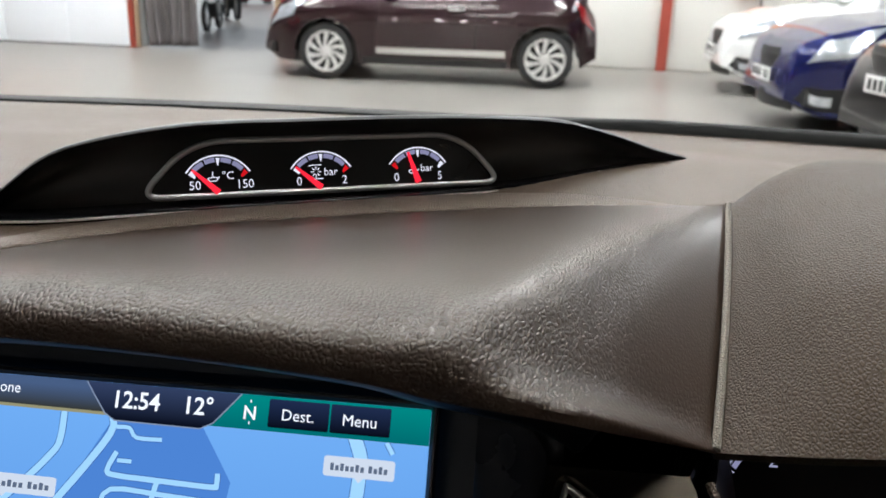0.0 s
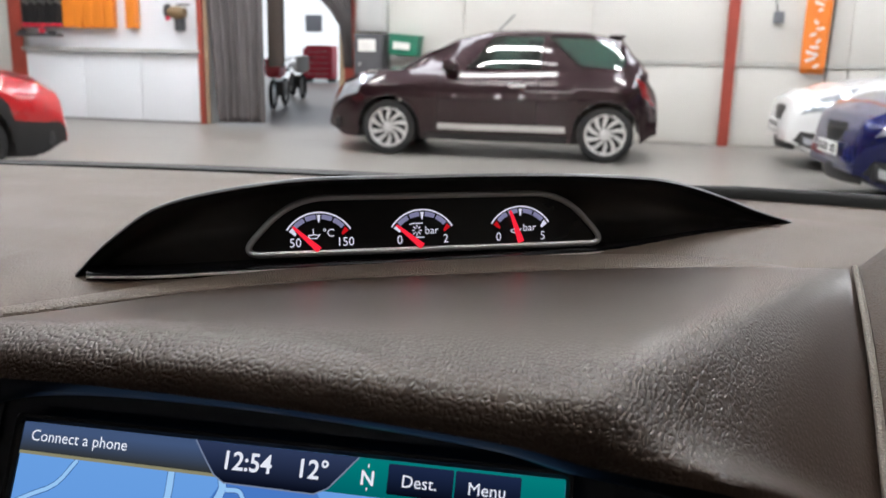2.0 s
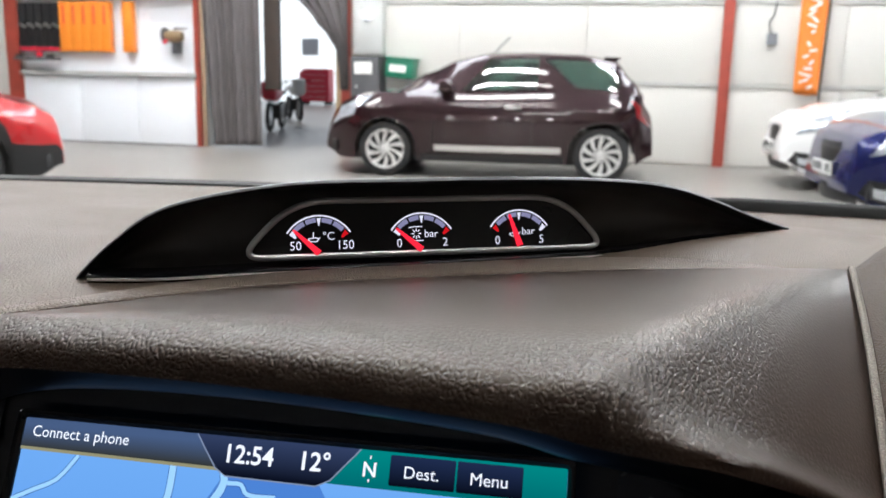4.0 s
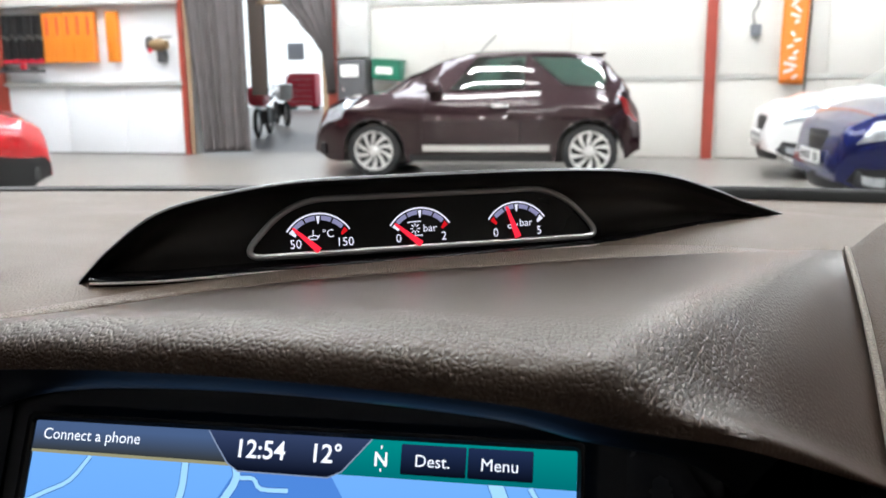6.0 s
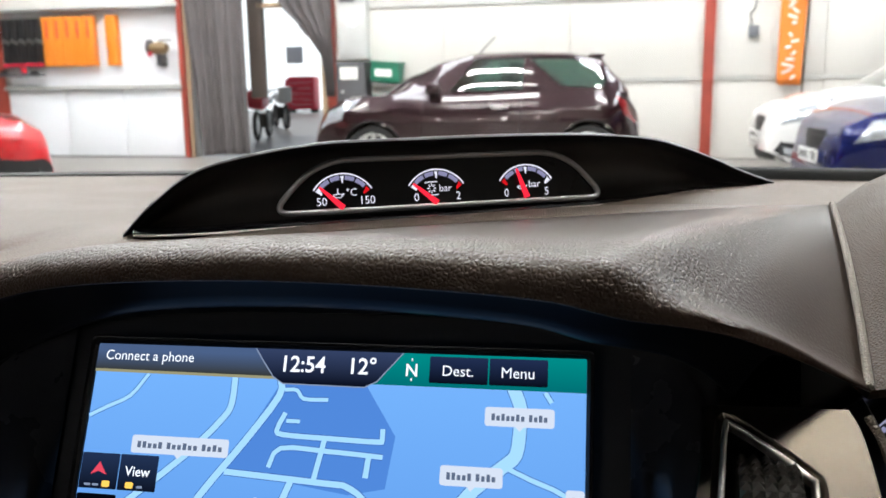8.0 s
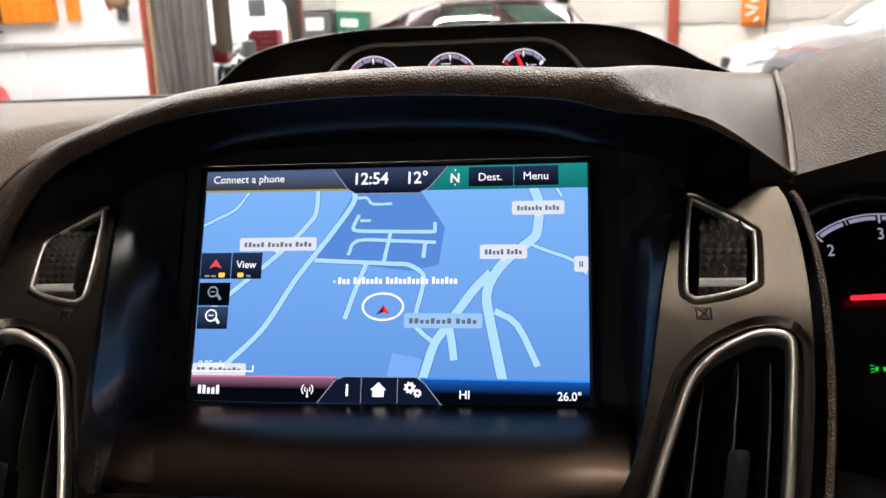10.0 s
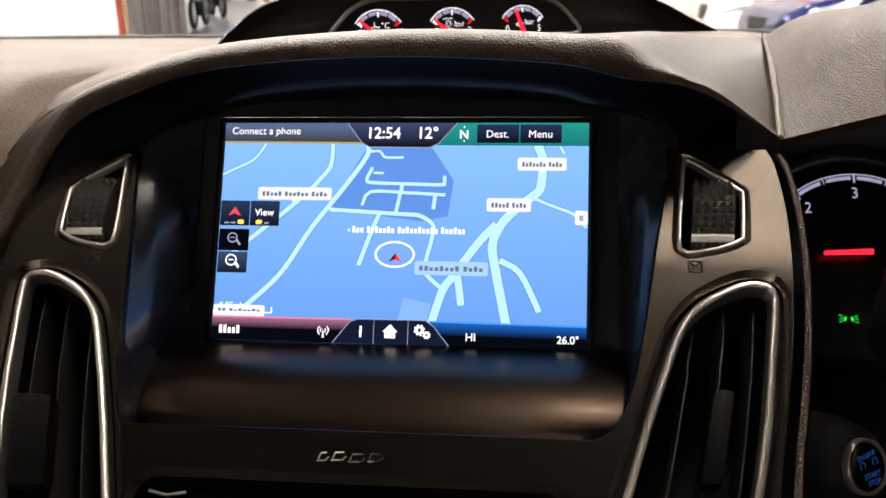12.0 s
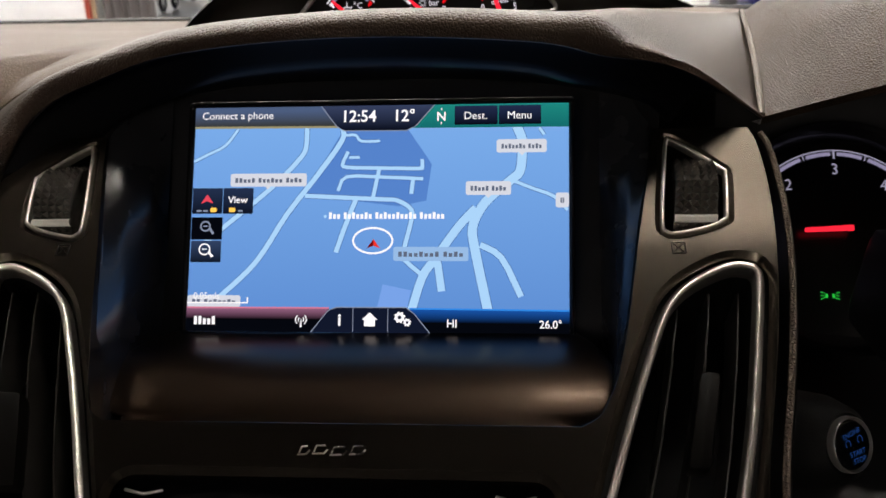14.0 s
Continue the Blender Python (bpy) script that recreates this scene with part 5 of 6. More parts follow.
# ---- the car's cabin round the camera ----
cabin = thing("car_cabin", "dark car cabin with a grey headlining", "car")
def shell_panel(name, pts, material, thick=0.03, label=""):
    bm = bmesh.new()
    a = [bm.verts.new(p) for p in pts]
    n = (Vector(pts[1]) - Vector(pts[0])).cross(Vector(pts[2]) - Vector(pts[0])).normalized() * thick
    b = [bm.verts.new(Vector(p) + n) for p in pts]
    bm.faces.new(a)
    bm.faces.new(b[::-1])
    for i in range(len(a)):
        j = (i + 1) % len(a)
        bm.faces.new((a[i], b[i], b[j], a[j]))
    return part(name, bm, material, cabin, label, smooth=False)


# Unseen roof; near black and ended here to shape the fascia's reflections.
shell_panel("roof", [(-0.58, -0.055, 1.43), (0.58, -0.055, 1.43), (0.56, -2.1, 1.40), (-0.56, -2.1, 1.40)], M["headlining"], 0.03, "grey headlining")
for s in (-1, 1):
    shell_panel("door", [(s * 0.73, 0.62, 0.0), (s * 0.73, 0.62, 0.96), (s * 0.73, -2.1, 0.98), (s * 0.73, -2.1, 0.0)], M["cabin"], 0.04, "dark door panel")
    shell_panel("pillar", [(s * 0.73, 0.62, 1.0), (s * 0.73, 0.52, 0.98), (s * 0.57, -0.13, 1.42), (s * 0.58, -0.05, 1.43)], M["cabin"], 0.03, "dark windscreen pillar")
    shell_panel("pillar", [(s * 0.73, -0.75, 0.96), (s * 0.73, -0.95, 0.96), (s * 0.57, -0.92, 1.42), (s * 0.57, -0.78, 1.42)], M["cabin"], 0.03, "dark door pillar")
    # Unseen panel over the rear side window, added to block light.
    shell_panel("window_blocker", [(s * 0.73, -0.60, 0.96), (s * 0.73, -1.1, 0.96), (s * 0.565, -1.1, 1.42), (s * 0.565, -0.60, 1.42)], M["cabin"], 0.03, "unseen dark panel blocking light through the side window")
shell_panel("rear", [(-0.73, -2.1, 0.0), (0.73, -2.1, 0.0), (0.70, -2.1, 1.00), (-0.70, -2.1, 1.00)], M["cabin"], 0.04, "dark rear end")
shell_panel("cabin_floor", [(-0.73, -2.1, 0.28), (0.73, -2.1, 0.28), (0.73, 0.62, 0.28), (-0.73, 0.62, 0.28)], M["cabin"], 0.03, "dark cabin floor")
shell_panel("bulkhead", [(-0.73, 0.66, 0.0), (0.73, 0.66, 0.0), (0.73, 0.68, 1.0), (-0.73, 0.68, 1.0)], M["cabin"], 0.03, "dark bulkhead")
bm = bmesh.new()
rows = []
for i in range(25):
    k = -1 + 2 * i / 24
    lo = Vector((0.71 * k, 0.67 - 0.11 * abs(k) ** 2.2, 1.015))
    hi = Vector((0.575 * k, -0.035 - 0.05 * k * k, 1.43))
    rows.append([lo.lerp(hi, j / 10) + Vector((0, 0.012, 0.02)) * math.sin(math.pi * j / 10) for j in range(11)])
loft(bm, rows)
M["windscreen"] = glass("windscreen_glass", (0.96, 0.98, 0.97))
pane = part("windscreen", bm, M["windscreen"], cabin, "clear windscreen")
pane.visible_shadow = False


# ---- cars in the hall ----
def car_paint(name, colour, metal=0.3):
    return paint(name, colour, 0.3, metal=metal, coat=1.0, coat_rough=0.03, mottle=0.06, mottle_scale=3, grain=0.0)


M["aubergine"] = paint("aubergine_paint", (0.020, 0.0048, 0.0085), 0.25, metal=0.4, coat=1.0, coat_rough=0.015, spec=0.3, mottle=0.06, mottle_scale=3, rough_var=0.04)
M["white_paint"] = car_paint("white_car_paint", (0.78, 0.78, 0.77), 0.0)
M["blue_paint"] = paint("blue_car_paint", (0.002, 0.007, 0.085), 0.25, metal=0.4, coat=1.0, coat_rough=0.03, spec=0.2, mottle=0.06, mottle_scale=3, rough_var=0.04)
M["red_paint"] = car_paint("red_car_paint", (0.48, 0.010, 0.014), 0.0)
M["black_paint"] = car_paint("black_car_paint", (0.01, 0.01, 0.011), 0.3)
M["car_glass"] = paint("tinted_car_glass", (0.010, 0.030, 0.026), 0.04, spec=0.9, coat=1.0, coat_rough=0.01, mottle=0.2, mottle_scale=2, rough_var=0.02)
M["side_glass"] = glass("side_window_glass", (0.30, 0.50, 0.45), 0.0, 0.22)
M["bright_trim"] = paint("bright_trim", (0.85, 0.85, 0.85), 0.18, metal=0.95, mottle=0.05)
M["alloy"] = paint("bright_alloy", (0.74, 0.73, 0.72), 0.30, metal=0.45, mottle=0.06)
M["tyre"] = paint("tyre_rubber", (0.016, 0.016, 0.017), 0.75, grain=0.3, grain_scale=120)
M["lamp_clear"] = paint("headlamp_clear", (0.70, 0.74, 0.80), 0.12, metal=0.6, coat=1.0, mottle=0.3, mottle_scale=14)
M["lamp_red"] = paint("tail_lamp_red", (0.16, 0.008, 0.010), 0.15, coat=1.0, mottle=0.2, mottle_scale=14)
M["trim_black"] = paint("black_car_trim", (0.012, 0.012, 0.013), 0.5, grain=0.2, grain_scale=300)
M["plate_white"] = paint("number_plate_white", (0.75, 0.75, 0.74), 0.35, mottle=0.04)


def smooth01(t):
    t = max(0.0, min(1.0, t))
    return t * t * (3 - 2 * t)


def piecewise(x, pts):
    """A smooth line through (x, value) pairs."""
    if x <= pts[0][0]:
        return pts[0][1]
    for (a, u), (b, v) in zip(pts, pts[1:]):
        if x <= b:
            return u + (v - u) * smooth01((x - a) / (b - a)) * 0.5 + (v - u) * (x - a) / (b - a) * 0.5
    return pts[-1][1]


class Shape:
    """A hatchback's form: x forward from the middle of the wheelbase, half width y, height z."""

    def __init__(self, base=2.464, front=0.72, rear=0.76, half=0.855, top=None, roof=None, wheel=0.308, sill=0.20):
        self.base, self.half, self.wheel, self.sill0 = base, half, wheel, sill
        self.x1, self.x0 = base / 2 + front, -base / 2 - rear
        self.axles = (base / 2, -base / 2)
        self.top_pts, self.roof_pts = top, roof

    def top(self, x):
        return piecewise(x, self.top_pts)

    def roof(self, x):
        return piecewise(x, self.roof_pts)

    def width(self, x):
        e = max((x - self.x1 + 0.75) / 0.75, (self.x0 + 0.55 - x) / 0.55, 0)
        return self.half * (1 - 0.34 * e ** 2.6)

    def sill(self, x):
        z = self.sill0
        z += 0.10 * smooth01((x - self.x1 + 0.25) / 0.25) + 0.12 * smooth01((self.x0 + 0.25 - x) / 0.25)
        for a in self.axles:
            r = self.wheel + 0.055
            d = abs(x - a)
            if d < r:
                z = max(z, self.wheel + math.sqrt(r * r - d * d) * 1.0)
        return z

    def side(self, x, k):
        """A point on the flank, k from 0 at the sill to 1 at the shoulder."""
        s, t, w = self.sill(x), self.top(x), self.width(x)
        z = s + (t - s) * k
        u = (z - 0.2) / max(0.2, t - 0.2)
        bulge = 0.955 + 0.045 * math.sin(math.pi * min(1, max(0, u * 0.95))) - 0.075 * max(0, u - 0.78) / 0.22
        crease = 0.006 * math.exp(-((u - 0.62) / 0.05) ** 2)
        return Vector((x, w * bulge + crease, z))

    def cabin(self, x, k):
        """A point on the glasshouse, k from 0 at the belt to 1 at the roof's edge."""
        b = self.side(x, 1.0)
        r = self.roof(x)
        wr = min(b.y, self.half * 0.70)
        z = b.z - 0.01 + (r - 0.05 - b.z + 0.01) * k
        y = b.y - 0.015 + (wr - b.y + 0.015) * k ** 1.15
        return Vector((x, y, z))


def car_shell(shape):
    bm = bmesh.new()
    rows = []
    n = 130
    ks = [0, 0.04, 0.12, 0.22, 0.34, 0.46, 0.56, 0.62, 0.68, 0.78, 0.88, 0.95, 1.0]
    for i in range(n + 1):
        x = shape.x0 + (shape.x1 - shape.x0) * i / n
        half = [shape.side(x, k) for k in ks]
        t = shape.top(x)
        w = half[-1].y
        over = [Vector((x, w * (1 - s), t + 0.035 * (1 - (1 - s) ** 2))) for s in (0.12, 0.3, 0.55, 0.8)] + [Vector((x, 0, t + 0.037))]
        row = half + over
        rows.append(row + [Vector((p.x, -p.y, p.z)) for p in row[-2::-1]])
    loft(bm, rows, False, False)
    bm.verts.ensure_lookup_table()
    m = len(rows[0])
    bm.faces.new([bm.verts[j] for j in range(m)])
    bm.faces.new([bm.verts[n * m + j] for j in range(m)][::-1])
    return bm


def car_cabin(shape, xa, xb, openings=()):
    """The glasshouse skin; the side windows are cut out of it."""
    bm = bmesh.new()
    rows = []
    n, ks = (160, [i / 20 for i in range(21)]) if openings else (70, [0, 0.2, 0.4, 0.6, 0.8, 0.95, 1.0])
    for i in range(n + 1):
        x = xa + (xb - xa) * i / n
        half = [shape.cabin(x, k) for k in ks]
        r, w = shape.roof(x), half[-1].y
        over = [Vector((x, w * 0.93, half[-1].z + (r - half[-1].z) * 0.55)), Vector((x, w * 0.78, r - 0.008)), Vector((x, w * 0.4, r + 0.008)), Vector((x, 0, r + 0.012))]
        row = half + over
        rows.append(row + [Vector((p.x, -p.y, p.z)) for p in row[-2::-1]])
    loft(bm, rows)
    cut = []
    for f in bm.faces if openings else ():
        c = f.calc_center_median()
        base, top = shape.cabin(c.x, 0.0), shape.cabin(c.x, 1.0)
        k = (c.z - base.z) / max(0.05, top.z - base.z)
        if abs(c.y) > top.y * 1.001 - 0.002 and any(k0 < k < k1 and lo((k - k0) / (k1 - k0)) < c.x < hi((k - k0) / (k1 - k0)) for lo, hi, k0, k1 in openings):
            cut.append(f)
    bmesh.ops.delete(bm, geom=cut, context="FACES")
    return bm


def pane_patch(shape, x_lo, x_hi, k0, k1, off, side, n=16):
    """A window on the flank; x_lo and x_hi give its ends at each height."""
    bm = bmesh.new()
    rows = []
    for j in range(9):
        k = k0 + (k1 - k0) * j / 8
        a, b = x_lo(j / 8), x_hi(j / 8)
        rows.append([Vector((p.x, side * (p.y + off), p.z + 0.3 * off)) for p in (shape.cabin(a + (b - a) * i / n, k) for i in range(n + 1))])
    loft(bm, rows)
    return bm


def road_wheel(parent, x, y, r, s, spokes=10, sweep=24):
    """One wheel: tyre, rim and swept spokes, facing s along y."""
    w = part("wheel", bmesh_tyre(r), M["tyre"], parent, "black tyre on a bright alloy rim", pose(x, y, r, -90 * s, 0, 0))
    rim = bmesh.new()
    R = r * 0.74
    lathe(rim, [(R * 0.93, -0.16), (R * 0.93, -0.02), (R * 1.0, -0.012), (R * 1.0, 0.0), (R * 0.94, 0.002), (R * 0.90, -0.012), (R * 0.885, -0.035)], 48, None, False)
    part("rim", rim, M["alloy"], w, "bright alloy rim")
    part("barrel", lathe(bmesh.new(), [(R * 0.885, -0.035), (R * 0.86, -0.10), (R * 0.20, -0.10)], 32, None, False), M["steel_dark"], w, "dark inside of the rim")
    for k in range(spokes):
        a0 = 2 * math.pi * k / spokes
        bm = bmesh.new()
        rows = []
        for j in range(7):
            t = j / 6
            rr = R * (0.16 + 0.78 * t)
            a = a0 - s * radians(sweep) * t
            wd = 0.024 + 0.040 * t * r / 0.31
            c = Vector((rr * math.cos(a), rr * math.sin(a), -0.022 + 0.012 * (1 - t)))
            tdir = Vector((-math.sin(a), math.cos(a), 0)) * wd / 2
            rows.append([c - tdir + Vector((0, 0, -0.02)), c - tdir * 0.8, c + tdir * 0.8, c + tdir + Vector((0, 0, -0.02))])
        loft(bm, rows)
        part("spoke", bm, M["alloy"], w)
    part("hub", lathe(bmesh.new(), [(R * 0.22, -0.08), (R * 0.22, -0.012), (R * 0.16, -0.004), (0, -0.003)], 24), M["alloy"], w, "hub cap")
    part("brake_disc", lathe(bmesh.new(), [(R * 0.70, -0.075), (R * 0.70, -0.06), (0, -0.06)], 32), M["steel_dark"], w, "dark brake disc")
    return w


M["steel_dark"] = paint("dark_steel", (0.05, 0.05, 0.05), 0.5, metal=0.6)


def bmesh_tyre(r):
    R = r * 0.74
    return lathe(bmesh.new(), [(R * 0.98, -0.19), (r * 0.93, -0.205), (r, -0.18), (r, -0.03), (r * 0.97, -0.008), (r * 0.90, 0.004), (R * 1.02, 0.0), (R * 0.98, -0.012)], 48, None, False)


def surface_patch(shape, x0, x1, k0, k1, off, side, n=12, m=5, lean=0.0):
    bm = bmesh.new()
    rows = []
    for j in range(m + 1):
        k = k0 + (k1 - k0) * j / m
        rows.append([Vector((p.x, side * (p.y + off), p.z)) for p in (shape.side(x0 + (x1 - x0) * i / n + lean * j / m, k) for i in range(n + 1))])
    loft(bm, rows)
    return bm


def hatchback(name, label, shape, material, m, cab=(-1.75, 0.95), roof_mat=None, windows=(), strip=None, front=None, spokes=10, grille_z=(0.34, 0.60), wheels=True, sweep=24, mirror=None, lamps=True, black_nose=False, lower=False, hollow=False):
    car = thing(name, label, "car", m)
    part("body", car_shell(shape), material, car, "painted body shell", sharp=30)
    part("roof", car_cabin(shape, *cab, windows if hollow else ()), roof_mat or material, car, "roof and pillars", sharp=40)
    if hollow:
        for s in (-1, 1):
            seat = part("seat", boxed(-0.30, s * 0.36, 0.98, 0.16, 0.44, 0.42, 0.06), M["trim_black"], car, "dark front seat back")
            part("headrest", boxed(-0.36, s * 0.36, 1.24, 0.10, 0.26, 0.16, 0.04), M["trim_black"], seat)
        part("dash_shelf", boxed(0.72, 0, 0.98, 0.40, 1.25, 0.10, 0.04), M["trim_black"], car, "dark dash")
    for s in (-1, 1):
        for lo, hi, k0, k1 in windows:
            pane = part("side_window", pane_patch(shape, lo, hi, k0, k1, 0.006, s), M["side_glass" if hollow else "car_glass"], car, "tinted side window")
            pane.visible_shadow = not hollow
        # mirror
        bm = bmesh.new()
        box(bm, 0, 0, 0, 0.16, 0.20, 0.13, 0.05)
        p = shape.cabin(cab[1] - 0.42 if mirror is None else mirror, 0.12)
        part("mirror", bm, material, car, "door mirror", pose(p.x, s * (p.y + 0.09), p.z + 0.04))
        # head and tail lamps
        if black_nose:
            part("bumper", surface_patch(shape, shape.x1 - 0.85, shape.x1 - 0.005, 0.0, 0.46, 0.006, s, 20), M["trim_black"], car, "black lower bumper")
            part("badge", surface_patch(shape, shape.x1 - 0.62, shape.x1 - 0.52, 0.62, 0.70, 0.008, s, 4, 2), M["alloy"], car, "small grey badge")
        if lower:
            part("bumper_vent", surface_patch(shape, shape.x1 - 0.40, shape.x1 - 0.06, 0.06, 0.34, 0.007, s, lean=-0.06), M["trim_black"], car, "black bumper vent")
            part("fog_lamp", surface_patch(shape, shape.x1 - 0.30, shape.x1 - 0.14, 0.12, 0.24, 0.014, s), M["lamp_clear"], car, "bright fog lamp")
        if lamps:
            part("headlamp", surface_patch(shape, shape.x1 - 0.52, shape.x1 - 0.10, 0.70, 0.93, 0.008, s, lean=-0.12), M["lamp_clear"], car, "clear headlamp")
        part("tail_lamp", surface_patch(shape, shape.x0 + 0.03, shape.x0 + 0.20, 0.68, 0.90, 0.008, s, lean=0.08), M["lamp_red"], car, "red tail lamp")
        part("sill_trim", surface_patch(shape, shape.axles[1] + 0.42, shape.axles[0] - 0.42, 0.0, 0.10, 0.004, s), M["trim_black"], car, "black sill")
        if strip:
            part("side_strip", surface_patch(shape, strip[0], strip[1], strip[2], strip[3], 0.016, s), M["bright_trim"], car, "bright side strip")
        # door shut lines and handle
        for xl in (cab[1] - 0.50, cab[1] - 1.62):
            bm = bmesh.new()
            tube(bm, [Vector((q.x, s * (q.y + 0.001), q.z)) for q in (shape.side(xl - 0.05 * k, 0.10 + 0.88 * k) for k in (i / 12 for i in range(13)))], 0.004, 5)
            part("shut_line", bm, M["trim_black"], car)
        q = shape.side(cab[1] - 1.42, 0.80)
        part("door_handle", boxed(q.x, s * (q.y + 0.018), q.z, 0.18, 0.03, 0.035, 0.012), M["alloy"], car, "bright door handle")
        for a in shape.axles:
            # arch lining
            bm = bmesh.new()
            r = shape.wheel + 0.053
            loft(bm, [[Vector((a + r * math.cos(t), s * (shape.width(a) - d), shape.wheel + r * math.sin(t))) for t in (math.pi * i / 20 for i in range(21))] for d in (0.03, 0.30)])
            part("arch_liner", bm, M["trim_black"], car, "black arch liner")
            bm = bmesh.new()
            tube(bm, [Vector((a + (r + 0.004) * math.cos(t), s * (shape.side(a + (r + 0.004) * math.cos(t), 0.02).y + 0.002), shape.wheel + (r + 0.004) * math.sin(t))) for t in (math.pi * (0.02 + 0.96 * i / 24) for i in range(25))], 0.005, 6)
            part("arch_lip", bm, M["trim_black"], car)
            if wheels:
                road_wheel(car, a, s * (shape.width(a) - 0.03), shape.wheel, s, spokes, sweep)
    part("underbody", boxed((shape.x0 + shape.x1) / 2, 0, 0.34, shape.x1 - shape.x0 - 0.5, shape.half * 1.55, 0.34, 0.04), M["trim_black"], car, "dark underbody")
    # glass front and back
    bm = bmesh.new()
    rows = []
    for j in range(9):
        t = j / 8
        x = cab[1] - 0.02 - (cab[1] - front_glass_top(shape, cab)) * t
        z = shape.roof(x) + 0.012
        w = shape.cabin(x, 1.0).y * (1.06 - 0.10 * t)
        rows.append([Vector((x - 0.06 * (i / 10) ** 2, w * i / 10, z + 0.010 - 0.03 * (i / 10) ** 2)) for i in range(-10, 11)])
    loft(bm, rows)
    part("windscreen", bm, M["car_glass"], car, "tinted windscreen")
    # face: grille, lower intake, plate, fog lamps
    xf = shape.x1
    g0, g1 = grille_z
    bm = bmesh.new()
    rows = []
    for z, wv, dx in ((g0, 0.52, 0.0), (g0 + (g1 - g0) * 0.3, 0.60, 0.012), (g0 + (g1 - g0) * 0.7, 0.52, 0.012), (g1, 0.44, 0.0)):
        rows.append([Vector((xf - 0.005 + dx - 0.20 * (i / 8 * wv) ** 2 / 0.25 * 0.55, wv * i / 8, z)) for i in range(-8, 9)])
    loft(bm, rows)
    part("grille", bm, M["trim_black"], car, "black grille")
    if lower:
        bm = bmesh.new()
        loft(bm, [[Vector((xf + 0.004 + dx - 0.11 * (i / 8) ** 2, wv * i / 8, z)) for i in range(-8, 9)] for z, wv, dx in ((0.20, 0.46, -0.02), (0.25, 0.50, 0.0), (0.33, 0.48, 0.0))])
        part("lower_intake", bm, M["trim_black"], car, "black lower intake")
    for z in (g0 + 0.06, g0 + 0.12, g1 - 0.05):
        bm = bmesh.new()
        tube(bm, [Vector((xf + 0.010 - 0.20 * (i / 8 * 0.48) ** 2 / 0.25 * 0.55, 0.48 * i / 8, z)) for i in range(-8, 9)], 0.008, 5)
        part("grille_bar", bm, M["steel_dark"], car)
    pl = part("number_plate", boxed(xf + 0.030, 0, g0 + 0.06, 0.012, 0.52, 0.11, 0.004), M["plate_white"], car, "white number plate")
    for k in range(7):
        if k != 4:
            part("plate_bar", boxed(xf + 0.0375, -0.20 + 0.066 * k, g0 + 0.06, 0.003, 0.036, 0.07), M["trim_black"], pl)
    for s in (-1, 1):
        part("fog_lamp", lathe(bmesh.new(), [(0.055, -0.03), (0.055, 0.0), (0.045, 0.008), (0, 0.012)], 20, pose(xf - 0.10, s * 0.60, 0.33, 0, 90, 12 * s)), M["lamp_clear"], car, "round fog lamp")
        part("fog_surround", boxed(xf - 0.14, s * 0.60, 0.33, 0.06, 0.24, 0.14, 0.03, pose(0, 0, 0)), M["trim_black"], car, "black fog lamp surround")
    return car


def front_glass_top(shape, cab):
    return cab[1] - 0.78


# the dark side-on hatchback
SMALL = Shape(front=0.78, rear=0.56, sill=0.19,
              top=[(-1.80, 0.58), (-1.75, 0.78), (-1.60, 0.97), (-0.9, 0.985), (0.4, 0.96), (0.95, 0.97), (1.25, 0.95), (1.55, 0.92), (1.76, 0.84), (1.90, 0.72), (1.98, 0.58), (2.012, 0.44)],
              roof=[(-1.66, 1.00), (-1.55, 1.14), (-1.346, 1.355), (-0.95, 1.42), (-0.4, 1.435), (0.05, 1.425), (0.42, 1.345), (0.78, 1.20), (1.17, 0.99)])
aub = hatchback("parked_hatchback", "dark aubergine hatchback parked side-on by the white wall", SMALL, M["aubergine"], pose(-1.50, 10.22, 0, 0, 0, 182), (-1.66, 1.18),
                windows=((lambda t: -0.48 - 0.02 * t, lambda t: 0.36 - 0.30 * t, 0.10, 0.93), (lambda t: -1.36 + 0.10 * t - 0.10 * math.sin(3.14 * t), lambda t: -0.92 + 0.36 * t, 0.16, 0.93)), hollow=True,
                strip=(-0.79, 0.65, 0.155, 0.245), grille_z=(0.30, 0.52), mirror=0.52)
part("spoiler", boxed(-1.30, 0, 1.376, 0.18, 1.00, 0.03, 0.012), M["aubergine"], aub, "roof spoiler", pose(0, 0, 0, 0, 0, 0))
bm = bmesh.new()
tube(bm, [(0.10, 0.0, 1.42), (-0.10, 0.0, 1.62)], 0.008, 5)
part("aerial", bm, M["trim_black"], aub, "short roof aerial")

LARGE = Shape(base=2.55, front=0.82, rear=0.80, half=0.88,
              top=[(-2.1, 0.65), (-1.95, 0.85), (-1.7, 1.0), (-0.9, 1.0), (0.4, 0.97), (1.0, 0.97), (1.55, 0.90), (1.85, 0.82), (2.02, 0.73), (2.085, 0.60), (2.095, 0.46)],
              roof=[(-1.85, 1.02), (-1.6, 1.32), (-1.2, 1.43), (-0.5, 1.47), (0.1, 1.43), (0.5, 1.27), (1.02, 0.99)], wheel=0.32)
wins = ((lambda t: -0.45, lambda t: 0.60 - 0.50 * t, 0.10, 0.92), (lambda t: -1.45 + 0.15 * t, lambda t: -0.55, 0.12, 0.92))
